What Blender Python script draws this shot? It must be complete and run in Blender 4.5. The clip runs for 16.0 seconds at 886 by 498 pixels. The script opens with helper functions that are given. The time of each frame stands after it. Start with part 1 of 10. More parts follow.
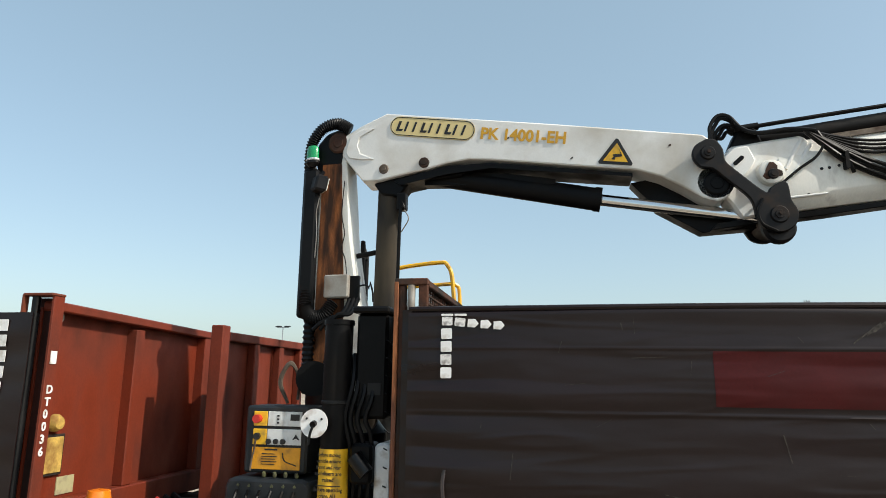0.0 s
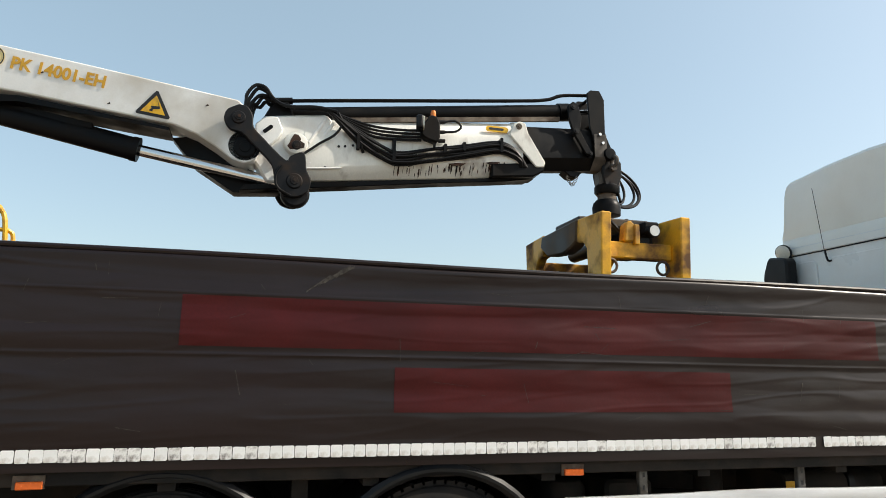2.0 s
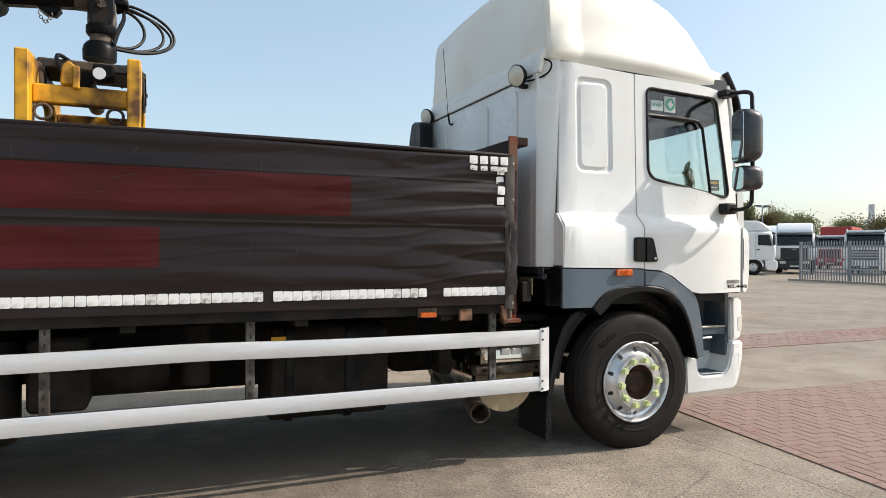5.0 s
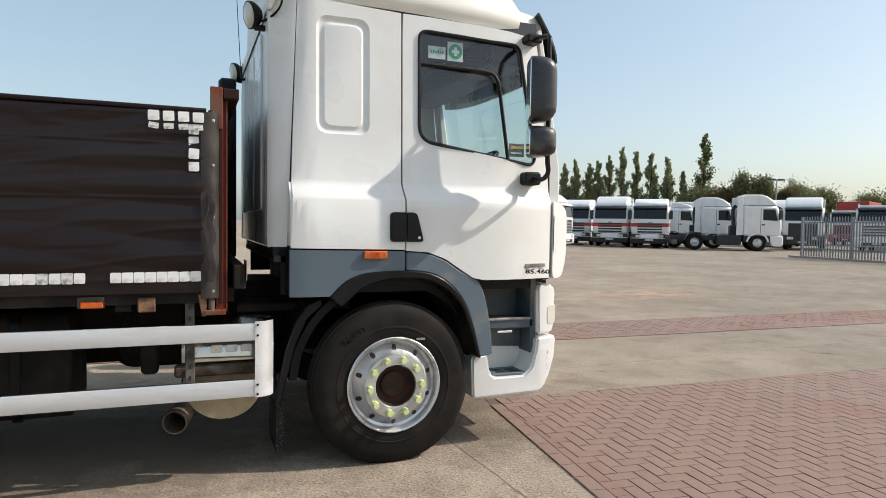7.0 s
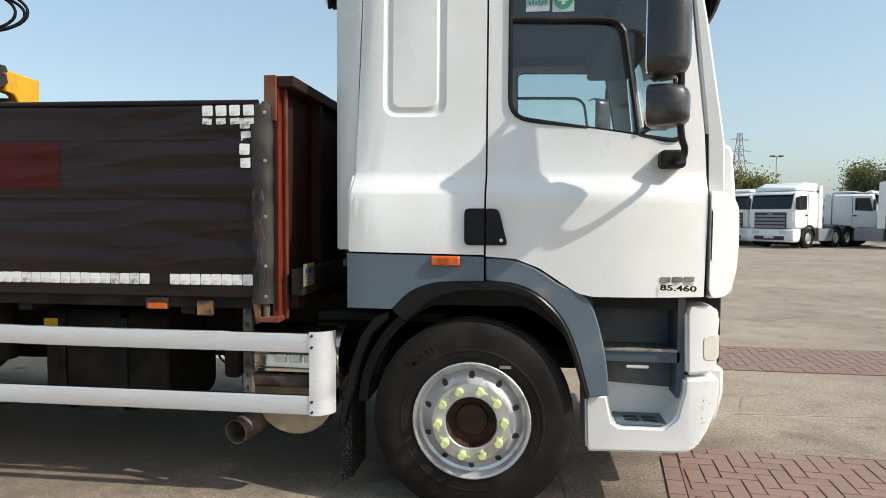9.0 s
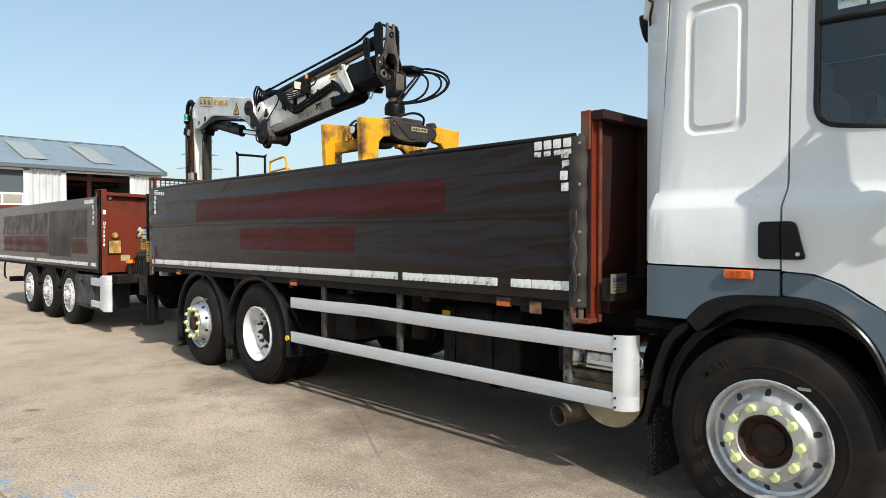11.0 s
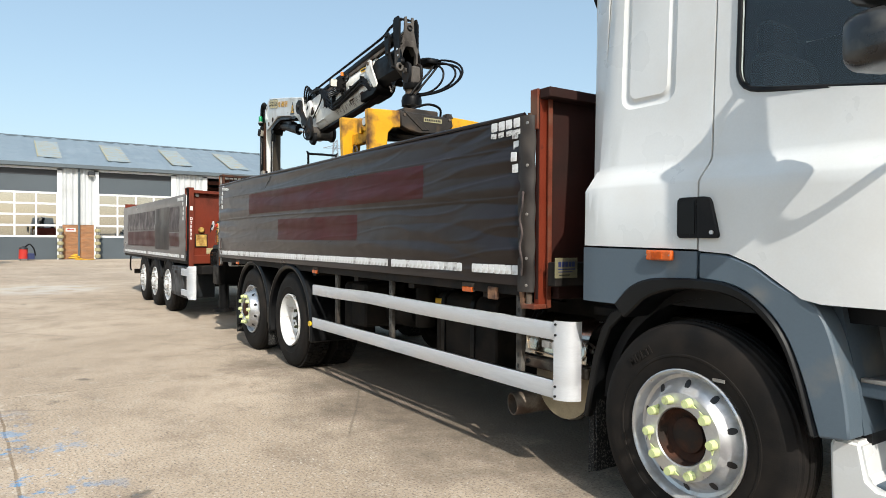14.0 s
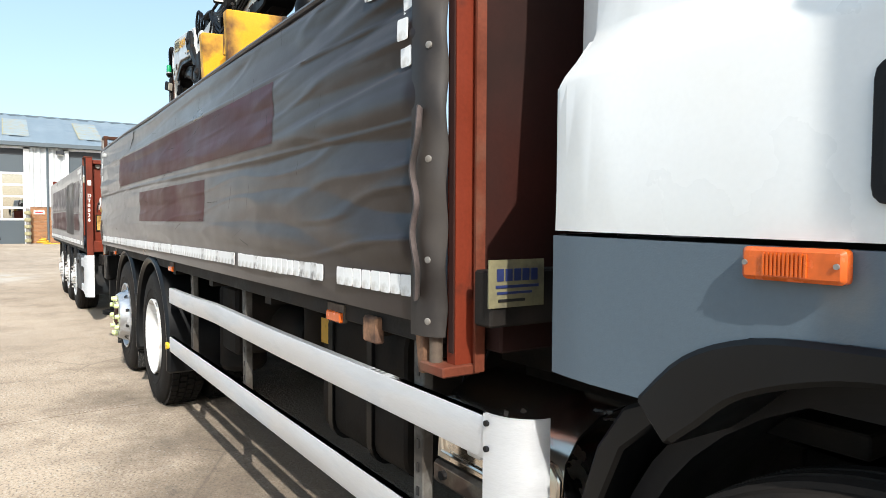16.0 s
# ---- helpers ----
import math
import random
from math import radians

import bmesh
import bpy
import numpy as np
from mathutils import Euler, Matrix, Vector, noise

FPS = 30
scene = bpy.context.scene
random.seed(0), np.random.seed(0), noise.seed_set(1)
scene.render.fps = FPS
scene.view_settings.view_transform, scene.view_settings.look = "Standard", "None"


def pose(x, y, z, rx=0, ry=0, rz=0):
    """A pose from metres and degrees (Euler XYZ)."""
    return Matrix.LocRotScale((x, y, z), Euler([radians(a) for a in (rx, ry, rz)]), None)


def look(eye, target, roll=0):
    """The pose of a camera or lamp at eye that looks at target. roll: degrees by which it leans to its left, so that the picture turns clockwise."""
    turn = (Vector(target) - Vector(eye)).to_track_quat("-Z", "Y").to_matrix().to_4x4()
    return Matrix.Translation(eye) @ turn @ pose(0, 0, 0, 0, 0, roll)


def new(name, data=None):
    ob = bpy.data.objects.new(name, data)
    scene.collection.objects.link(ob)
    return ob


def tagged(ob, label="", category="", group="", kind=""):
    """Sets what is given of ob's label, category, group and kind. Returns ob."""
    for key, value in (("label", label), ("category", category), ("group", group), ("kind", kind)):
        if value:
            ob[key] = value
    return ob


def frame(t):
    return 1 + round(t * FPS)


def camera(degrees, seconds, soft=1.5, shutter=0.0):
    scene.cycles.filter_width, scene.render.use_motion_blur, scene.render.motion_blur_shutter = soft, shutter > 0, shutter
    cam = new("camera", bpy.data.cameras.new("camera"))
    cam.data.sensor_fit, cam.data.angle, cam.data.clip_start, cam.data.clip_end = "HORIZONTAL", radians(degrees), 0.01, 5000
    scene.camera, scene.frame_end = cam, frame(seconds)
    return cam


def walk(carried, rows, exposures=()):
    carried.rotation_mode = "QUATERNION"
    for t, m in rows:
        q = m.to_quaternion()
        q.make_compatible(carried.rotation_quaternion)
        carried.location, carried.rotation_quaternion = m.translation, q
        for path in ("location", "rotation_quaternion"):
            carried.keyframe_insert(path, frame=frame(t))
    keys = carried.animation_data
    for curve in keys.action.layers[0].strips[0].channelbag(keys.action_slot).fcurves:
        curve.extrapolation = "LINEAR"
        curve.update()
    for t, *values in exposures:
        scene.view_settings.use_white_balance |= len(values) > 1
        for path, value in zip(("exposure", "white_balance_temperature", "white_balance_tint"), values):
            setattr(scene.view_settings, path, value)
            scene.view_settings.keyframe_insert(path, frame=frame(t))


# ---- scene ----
cam = camera(67.4, 16.0, soft=0.9)
PATH = [
    (0, (0.155, -0.275, 1.79), (-0.202, 1.653, 2.183), 0.8),
    (0.5, (0.31, -0.335, 1.743), (0.048, 1.606, 2.149), 0.9),
    (1, (0.599, -0.419, 1.723), (0.636, 1.543, 2.109), 0.9),
    (1.5, (0.873, -0.472, 1.652), (1.154, 1.471, 2.034), 0.9),
    (2, (1.224, -0.492, 1.608), (1.715, 1.414, 1.962), 0.9),
    (2.5, (1.589, -0.615, 1.548), (2.211, 1.261, 1.852), 0.7),
    (3, (1.964, -0.759, 1.522), (2.63, 1.114, 1.74), 0.6),
    (3.5, (2.433, -0.84, 1.509), (3.138, 1.026, 1.644), 0.5),
    (4, (2.879, -0.997, 1.511), (3.617, 0.861, 1.57), 0.6),
    (4.5, (3.391, -1.045, 1.493), (4.146, 0.807, 1.508), 0.5),
    (5, (3.872, -1.09, 1.488), (4.652, 0.752, 1.493), 0.3),
    (5.2, (4.099, -1.113, 1.496), (4.878, 0.729, 1.499), 0.2),
    (7.3, (6.256, -0.994, 1.536), (6.933, 0.886, 1.443), 0.9),
    (7.5, (6.442, -0.957, 1.516), (7.058, 0.943, 1.416), 0.8),
    (8, (6.843, -0.773, 1.508), (7.205, 1.191, 1.4), 0.4),
    (8.5, (7.169, -0.532, 1.565), (7.233, 1.464, 1.454), 0.4),
    (9, (7.447, -0.399, 1.561), (7.203, 1.584, 1.46), 0.3),
    (9.5, (7.712, -0.445, 1.574), (7.142, 1.47, 1.487), 0.1),
    (10, (7.877, -0.478, 1.581), (6.995, 1.316, 1.515), 0.1),
    (10.2, (7.977, -0.478, 1.567), (6.963, 1.245, 1.505), 0.0),
    (12.3, (9.06, -0.534, 1.482), (7.348, 0.499, 1.477), 0.4),
    (12.5, (9.163, -0.524, 1.462), (7.438, 0.488, 1.459), 0.4),
    (13, (9.338, -0.424, 1.448), (7.604, 0.572, 1.439), 0.5),
    (13.5, (9.29, -0.048, 1.414), (7.571, 0.974, 1.398), 0.4),
    (14, (9.101, 0.36, 1.399), (7.433, 1.463, 1.37), 0.4),
    (14.5, (8.73, 0.827, 1.392), (7.082, 1.96, 1.371), 0.6),
    (15, (8.382, 1.286, 1.39), (6.737, 2.423, 1.349), 0.6),
    (15.5, (7.938, 1.691, 1.393), (6.287, 2.817, 1.337), 0.6),
    (16, (7.55, 2.021, 1.388), (5.885, 3.125, 1.307), 0.3),
]
EXPOSURES = [(0.0, 0.44, 6600, 8), (2.5, 0.58, 6850, 10), (4.0, 0.68, 6800, 11), (5.2, 0.56, 6640, 12), (7.5, 0.38, 6700, 12), (9.0, 0.40, 6500, 10), (12.5, 0.34, 6400, 9), (14.0, 0.43, 6400, 9), (16.0, 0.78, 6280, 9)]
walk(cam, [(t, look(eye, target, roll)) for t, eye, target, roll in PATH], EXPOSURES)

# ---- light ----
SUN_TO = Vector((1.06, -0.32, 0.93)).normalized()
world = bpy.data.worlds.new("sky")
scene.world = world
world.use_nodes = True
wn = world.node_tree.nodes
sky = wn.new("ShaderNodeTexSky")
sky.sky_type = "NISHITA"
sky.sun_disc = False
sky.sun_elevation = math.asin(SUN_TO.z)
sky.sun_rotation = math.atan2(SUN_TO.x, SUN_TO.y)
sky.air_density, sky.dust_density, sky.ozone_density = 1.0, 2.3, 0.0
wn["Background"].inputs["Strength"].default_value = 0.165
haze = wn.new("ShaderNodeMix")  # thin even haze over the clear sky
haze.data_type = "RGBA"
haze.inputs[0].default_value = 0.45
haze.inputs[7].default_value = (1.82, 2.6, 2.88, 1)
world.node_tree.links.new(sky.outputs[0], haze.inputs[6])
world.node_tree.links.new(haze.outputs[2], wn["Background"].inputs["Color"])
sun = new("sun", bpy.data.lights.new("sun", "SUN"))
sun.data.energy, sun.data.angle, sun.data.color = 3.3, radians(0.6), (1.0, 0.95, 0.87)
sun.matrix_world = look(SUN_TO * 60, (0, 0, 0))
scene.view_settings.exposure = 0.28


# ---- materials ----
def material(name, col, rough=0.5, metal=0.0, var=0.12, scale=6.0, dirt=None, dirt_amount=0.0, dirt_scale=3.0, bump=0.0,
             bump_scale=60.0, coat=0.0, piece=0.0, stretch=(1, 1, 1), fine=90.0, rough_var=0.12, dirt_sharp=0.12, spec=0.5, dirt_rough=0.85, sheen=0.0):
    """A surface with variation at two scales, a second coat of dirt in patches and a fine relief."""
    m = bpy.data.materials.new(name)
    m.use_nodes = True
    nt, n = m.node_tree, m.node_tree.nodes
    ln = nt.links.new
    b = n["Principled BSDF"]
    b.inputs["Metallic"].default_value, b.inputs["Coat Weight"].default_value = metal, coat
    b.inputs["Coat Roughness"].default_value = 0.08
    b.inputs["Specular IOR Level"].default_value = spec
    b.inputs["Sheen Weight"].default_value, b.inputs["Sheen Roughness"].default_value = sheen, 0.3
    tc, mp = n.new("ShaderNodeTexCoord"), n.new("ShaderNodeMapping")
    mp.inputs["Scale"].default_value = stretch
    ln(tc.outputs["Object"], mp.inputs["Vector"])

    def noisy(s, detail=5.0):
        t = n.new("ShaderNodeTexNoise")
        t.inputs["Scale"].default_value, t.inputs["Detail"].default_value = s, detail
        ln(mp.outputs["Vector"], t.inputs["Vector"])
        return t.outputs["Fac"]

    def mixed(fac, a, bb):
        x = n.new("ShaderNodeMix")
        x.data_type = "RGBA"
        for sock, v in ((x.inputs[0], fac), (x.inputs[6], a), (x.inputs[7], bb)):
            if hasattr(v, "default_value"):
                ln(v, sock)
            else:
                sock.default_value = v
        return x.outputs[2]

    def ramp(v, lo, hi):
        r = n.new("ShaderNodeMapRange")
        r.inputs["From Min"].default_value, r.inputs["From Max"].default_value = lo, hi
        ln(v, r.inputs["Value"])
        return r

    big, small = noisy(scale), noisy(fine, 3.0)
    lo = (*[c * (1 - var) for c in col], 1)
    hi = (*[min(1, c * (1 + var)) for c in col], 1)
    c = mixed(ramp(big, 0.3, 0.7).outputs[0], lo, hi)
    sm = ramp(small, 0.3, 0.7)
    sm.inputs["To Min"].default_value, sm.inputs["To Max"].default_value = 1 - var * 0.6, 1 + var * 0.4
    mul = n.new("ShaderNodeVectorMath")
    mul.operation = "SCALE"
    ln(c, mul.inputs[0])
    ln(sm.outputs[0], mul.inputs["Scale"])
    c = mul.outputs[0]
    if piece:
        oi, pr = n.new("ShaderNodeObjectInfo"), n.new("ShaderNodeMapRange")
        pr.inputs["To Min"].default_value, pr.inputs["To Max"].default_value = 1 - piece, 1 + piece
        ln(oi.outputs["Random"], pr.inputs["Value"])
        mu = n.new("ShaderNodeVectorMath")
        mu.operation = "SCALE"
        ln(c, mu.inputs[0])
        ln(pr.outputs[0], mu.inputs["Scale"])
        c = mu.outputs[0]
    rr = ramp(big, 0.25, 0.75)
    rr.inputs["To Min"].default_value = max(0.03, rough - rough_var)
    rr.inputs["To Max"].default_value = min(1.0, rough + rough_var)
    if dirt:
        dn = noisy(dirt_scale, 8.0)
        edge = 0.72 - 0.45 * dirt_amount
        dm = ramp(dn, edge - dirt_sharp, edge + dirt_sharp)
        c = mixed(dm.outputs[0], c, (*dirt, 1))
        rm = n.new("ShaderNodeMix")
        ln(dm.outputs[0], rm.inputs[0])
        ln(rr.outputs[0], rm.inputs[2])
        rm.inputs[3].default_value = dirt_rough
        ln(rm.outputs[0], b.inputs["Roughness"])
        if metal:
            mm = ramp(dn, edge - dirt_sharp, edge + dirt_sharp)
            mm.inputs["To Min"].default_value, mm.inputs["To Max"].default_value = metal, 0.0
            ln(mm.outputs[0], b.inputs["Metallic"])
    else:
        ln(rr.outputs[0], b.inputs["Roughness"])
    ln(c, b.inputs["Base Color"])
    if bump:
        bp = n.new("ShaderNodeBump")
        bp.inputs["Strength"].default_value, bp.inputs["Distance"].default_value = 1.0, bump
        ln(noisy(bump_scale, 6.0), bp.inputs["Height"])
        ln(bp.outputs[0], b.inputs["Normal"])
    return m


WHITE = material("white_paint", (0.725, 0.73, 0.715), 0.28, var=0.03, scale=2.0, dirt=(0.66, 0.64, 0.6), dirt_amount=0.06, dirt_scale=3.0, coat=0.35, dirt_sharp=0.25, rough_var=0.05)
ROOF_WHITE = material("cream_roof_paint", (0.78, 0.765, 0.71), 0.35, var=0.03, scale=1.5, coat=0.2, dirt=(0.66, 0.63, 0.55), dirt_amount=0.12, dirt_scale=1.2, dirt_sharp=0.25)
CAB_GREY = material("grey_cab_plastic", (0.095, 0.128, 0.158), 0.5, var=0.05, scale=3.0, dirt=(0.2, 0.19, 0.17), dirt_amount=0.05, dirt_scale=4.0, bump=0.0004, bump_scale=300)
STEP_GREY = material("step_grey_plastic", (0.07, 0.095, 0.118), 0.6, var=0.1, scale=4.0, dirt=(0.2, 0.18, 0.15), dirt_amount=0.25, spec=0.35)
BLACK = material("black_plastic", (0.008, 0.008, 0.009), 0.45, var=0.15, scale=5.0, dirt=(0.03, 0.027, 0.025), dirt_amount=0.2, bump=0.0003, bump_scale=250, spec=0.22)
MIRROR_BLACK = material("black_mirror_shell", (0.018, 0.018, 0.02), 0.3, var=0.1, coat=0.25, dirt=(0.1, 0.1, 0.09), dirt_amount=0.1, dirt_scale=8)
GUARD = material("mudguard_plastic", (0.0042, 0.0046, 0.0054), 0.36, var=0.15, scale=3.0, dirt=(0.010, 0.0095, 0.009), dirt_amount=0.18, dirt_scale=3.0, spec=0.3)
TYRE = material("tyre_rubber", (0.0085, 0.0075, 0.0068), 0.72, var=0.25, scale=5.0, dirt=(0.024, 0.019, 0.0155), dirt_amount=0.35, dirt_scale=4.0, bump=0.0006, bump_scale=180, spec=0.2)
ALLOY = material("polished_alloy", (0.62, 0.63, 0.65), 0.36, metal=0.9, var=0.06, scale=9.0, dirt=(0.3, 0.28, 0.25), dirt_amount=0.2, dirt_scale=10.0)
RIM_WHITE = material("white_rim_paint", (0.75, 0.75, 0.74), 0.4, var=0.05, dirt=(0.3, 0.22, 0.15), dirt_amount=0.2, dirt_scale=12.0)
NUT = material("lime_nut_cover", (0.66, 0.73, 0.34), 0.4, var=0.08, scale=20, dirt=(0.3, 0.3, 0.15), dirt_amount=0.15, dirt_scale=30)
OLIVE = material("dirty_olive_nut", (0.10, 0.105, 0.045), 0.55, var=0.3, scale=40, dirt=(0.03, 0.028, 0.02), dirt_amount=0.4, dirt_scale=40)
HUB_RUST = material("rusted_hub_steel", (0.075, 0.03, 0.017), 0.85, var=0.35, scale=14.0, dirt=(0.03, 0.022, 0.018), dirt_amount=0.5, dirt_scale=9.0, bump=0.001, bump_scale=90, spec=0.3)
OXIDE = material("red_oxide_paint", (0.165, 0.028, 0.0125), 0.48, var=0.14, scale=2.5, dirt=(0.045, 0.014, 0.008), dirt_amount=0.1, dirt_scale=7.0, dirt_sharp=0.06, bump=0.0006, bump_scale=40, spec=0.25)
# dark streaks over the red stand in for shade on the trailer's bulkhead
OXIDE_SHADE_STREAK = material("shade_streaked_oxide_paint", (0.185, 0.031, 0.0135), 0.5, var=0.2, scale=3.0, dirt=(0.04, 0.014, 0.009), dirt_amount=0.28, dirt_scale=3.0, dirt_sharp=0.2, stretch=(1, 1.2, 0.7), bump=0.0006, bump_scale=40, spec=0.25)
FADED = material("faded_tarpaulin_panel", (0.036, 0.014, 0.014), 0.42, var=0.3, scale=3.0, dirt=(0.014, 0.008, 0.008), dirt_amount=0.4, dirt_scale=4.0, dirt_sharp=0.2, spec=0.36, sheen=0.1)
# red oxide darkened: shade behind the cab and in the post channel
OXIDE_SHADED = material("shaded_oxide_sheet", (0.042, 0.010, 0.0065), 0.6, var=0.2, scale=2.5, dirt=(0.02, 0.009, 0.007), dirt_amount=0.45, dirt_scale=2.2, dirt_sharp=0.2, bump=0.0006, bump_scale=40, spec=0.25)
OXIDE_CHIP = material("chipped_oxide_edge", (0.14, 0.036, 0.018), 0.6, var=0.2, scale=7.0, dirt=(0.15, 0.085, 0.055), dirt_amount=0.25, dirt_scale=6.0, bump=0.001, bump_scale=70, spec=0.3)
CURTAIN = material("brown_tarpaulin", (0.0098, 0.0042, 0.0044), 0.31, var=0.25, scale=1.3, dirt=(0.016, 0.0102, 0.0095), dirt_amount=0.25, dirt_scale=2.0, dirt_sharp=0.28, bump=0.0004, bump_scale=35, stretch=(0.6, 1, 1.6), fine=110, rough_var=0.08, spec=0.34, dirt_rough=0.38, sheen=0.18)
PATCH = material("dark_red_tarpaulin_panel", (0.056, 0.0052, 0.0054), 0.40, var=0.18, scale=2.0, dirt=(0.036, 0.005, 0.005), dirt_amount=0.15, dirt_scale=2.6, dirt_sharp=0.25, bump=0.0004, bump_scale=35, spec=0.2, dirt_rough=0.45, sheen=0.0)
PATCH_GREY = material("grey_brown_tarpaulin_panel", (0.016, 0.012, 0.0112), 0.42, var=0.18, scale=2.0, bump=0.0006, bump_scale=35, spec=0.4)
SCUFF = material("rubbed_tarpaulin", (0.05, 0.042, 0.034), 0.7, var=0.4, scale=30.0, dirt=(0.02, 0.016, 0.013), dirt_amount=0.5, dirt_scale=60.0)
STRAP = material("worn_webbing", (0.11, 0.085, 0.08), 0.8, var=0.25, scale=12, dirt=(0.04, 0.034, 0.03), dirt_amount=0.35, dirt_scale=9)
HEM = material("tarpaulin_hem", (0.02, 0.0155, 0.0135), 0.5, var=0.2, scale=5.0, dirt=(0.05, 0.042, 0.036), dirt_amount=0.3, dirt_scale=5.0, spec=0.45)
TAPE = material("white_reflective_tape", (0.8, 0.8, 0.79), 0.4, var=0.04, scale=20.0, dirt=(0.4, 0.36, 0.3), dirt_amount=0.2, dirt_scale=16.0, piece=0.06)
TAPE_WORN = material("worn_reflective_tape", (0.75, 0.74, 0.72), 0.5, var=0.1, scale=30.0, dirt=(0.12, 0.1, 0.09), dirt_amount=0.32, dirt_scale=30.0, piece=0.1)
ALU = material("aluminium_side_guard", (0.72, 0.73, 0.75), 0.42, metal=0.55, var=0.05, scale=2.0, dirt=(0.5, 0.5, 0.5), dirt_amount=0.25, dirt_scale=3.0, stretch=(0.5, 1, 3), bump=0.0003, bump_scale=120)
GALV = material("galvanised_steel", (0.34, 0.33, 0.31), 0.55, metal=0.6, var=0.15, scale=12.0, dirt=(0.16, 0.13, 0.1), dirt_amount=0.4, dirt_scale=8.0)
POST_GRIME = material("grimy_galvanised_post", (0.15, 0.14, 0.125), 0.6, metal=0.35, var=0.25, scale=12.0, dirt=(0.045, 0.036, 0.028), dirt_amount=0.6, dirt_scale=9.0)
CHASSIS = material("grimy_chassis_black", (0.0075, 0.0066, 0.006), 0.65, var=0.3, scale=6.0, dirt=(0.032, 0.025, 0.02), dirt_amount=0.45, dirt_scale=4.0, bump=0.001, bump_scale=60, spec=0.22)
STAINLESS = material("stainless_silencer", (0.66, 0.60, 0.52), 0.17, metal=1.0, var=0.08, scale=4.0, dirt=(0.3, 0.23, 0.15), dirt_amount=0.14, dirt_scale=5.0)
SILENCER_END = material("tan_silencer_end", (0.42, 0.34, 0.22), 0.5, metal=0.3, var=0.12, scale=8.0, dirt=(0.2, 0.15, 0.1), dirt_amount=0.3)
CHROME = material("chromed_rod", (0.75, 0.75, 0.75), 0.12, metal=1.0, var=0.02, scale=4.0, rough_var=0.05)
BOOM = material("white_crane_paint", (0.78, 0.775, 0.745), 0.38, var=0.05, scale=3.0, dirt=(0.42, 0.36, 0.27), dirt_amount=0.1, dirt_scale=2.6, coat=0.15, dirt_sharp=0.18)
BOOM_WORN = material("worn_white_crane_paint", (0.74, 0.725, 0.67), 0.45, var=0.08, scale=4.0, dirt=(0.16, 0.11, 0.075), dirt_amount=0.14, dirt_scale=5.0, stretch=(1, 1, 0.5), dirt_sharp=0.08)
RUST_ORANGE = material("orange_surface_rust", (0.30, 0.105, 0.035), 0.8, var=0.3, scale=9.0, dirt=(0.09, 0.03, 0.014), dirt_amount=0.4, dirt_scale=8.0, stretch=(1, 1, 0.4), bump=0.0008, bump_scale=80)
COLUMN_RUST = material("rust_streaked_column", (0.25, 0.085, 0.026), 0.75, var=0.5, scale=9.0, dirt=(0.03, 0.014, 0.008), dirt_amount=0.52, dirt_scale=5.0, stretch=(3.0, 3.0, 0.45), bump=0.001, bump_scale=60, dirt_sharp=0.12, spec=0.3)
CRANE_BLACK = material("greasy_crane_black", (0.0038, 0.0038, 0.0042), 0.42, var=0.25, scale=6.0, dirt=(0.011, 0.009, 0.0075), dirt_amount=0.22, dirt_scale=4.0, bump=0.0004, bump_scale=80, spec=0.13)
LINK_BLACK = material("black_link_steel", (0.009, 0.009, 0.010), 0.5, var=0.2, scale=7.0, dirt=(0.035, 0.022, 0.014), dirt_amount=0.15, dirt_scale=9.0, spec=0.2)
RAM_DUST = material("dusty_greasy_ram", (0.012, 0.011, 0.010), 0.5, var=0.3, scale=5.0, dirt=(0.085, 0.066, 0.043), dirt_amount=0.42, dirt_scale=3.0, stretch=(2.5, 2.5, 0.6), dirt_sharp=0.2, spec=0.25)
HOSE = material("black_hose_rubber", (0.007, 0.007, 0.0075), 0.45, var=0.15, scale=12.0, spec=0.15)
ARM_STEEL = material("dusty_arm_steel", (0.105, 0.092, 0.08), 0.6, metal=0.1, var=0.25, scale=9.0, dirt=(0.03, 0.024, 0.02), dirt_amount=0.35, dirt_scale=6.0, spec=0.35)
GREASE_STEEL = material("bare_greasy_steel", (0.16, 0.13, 0.1), 0.55, metal=0.5, var=0.3, scale=10.0, dirt=(0.06, 0.035, 0.022), dirt_amount=0.5, dirt_scale=9.0)
YELLOW = material("grab_yellow_paint", (0.74, 0.37, 0.012), 0.42, var=0.1, scale=4.0, dirt=(0.12, 0.055, 0.02), dirt_amount=0.46, dirt_scale=5.0, dirt_sharp=0.09, bump=0.0004, bump_scale=60)
RAIL_YELLOW = material("handrail_yellow", (0.78, 0.42, 0.02), 0.4, var=0.06, dirt=(0.3, 0.15, 0.04), dirt_amount=0.15, dirt_scale=12)
GRAB_DARK = material("grab_grey_steel", (0.035, 0.03, 0.026), 0.5, var=0.25, scale=5.0, dirt=(0.13, 0.085, 0.05), dirt_amount=0.35, dirt_scale=4.0, spec=0.3)
CREAM = material("cream_badge", (0.72, 0.58, 0.27), 0.4, var=0.04)
INK = material("black_print", (0.012, 0.011, 0.011), 0.5, var=0.1)
GOLD_PRINT = material("gold_print", (0.62, 0.33, 0.02), 0.45, var=0.06)
STICKER = material("yellow_sticker", (0.80, 0.45, 0.02), 0.45, var=0.06, dirt=(0.25, 0.16, 0.06), dirt_amount=0.15, dirt_scale=14)
PANEL_WHITE = material("printed_panel_face", (0.66, 0.67, 0.66), 0.45, var=0.05, dirt=(0.3, 0.28, 0.25), dirt_amount=0.2, dirt_scale=12)
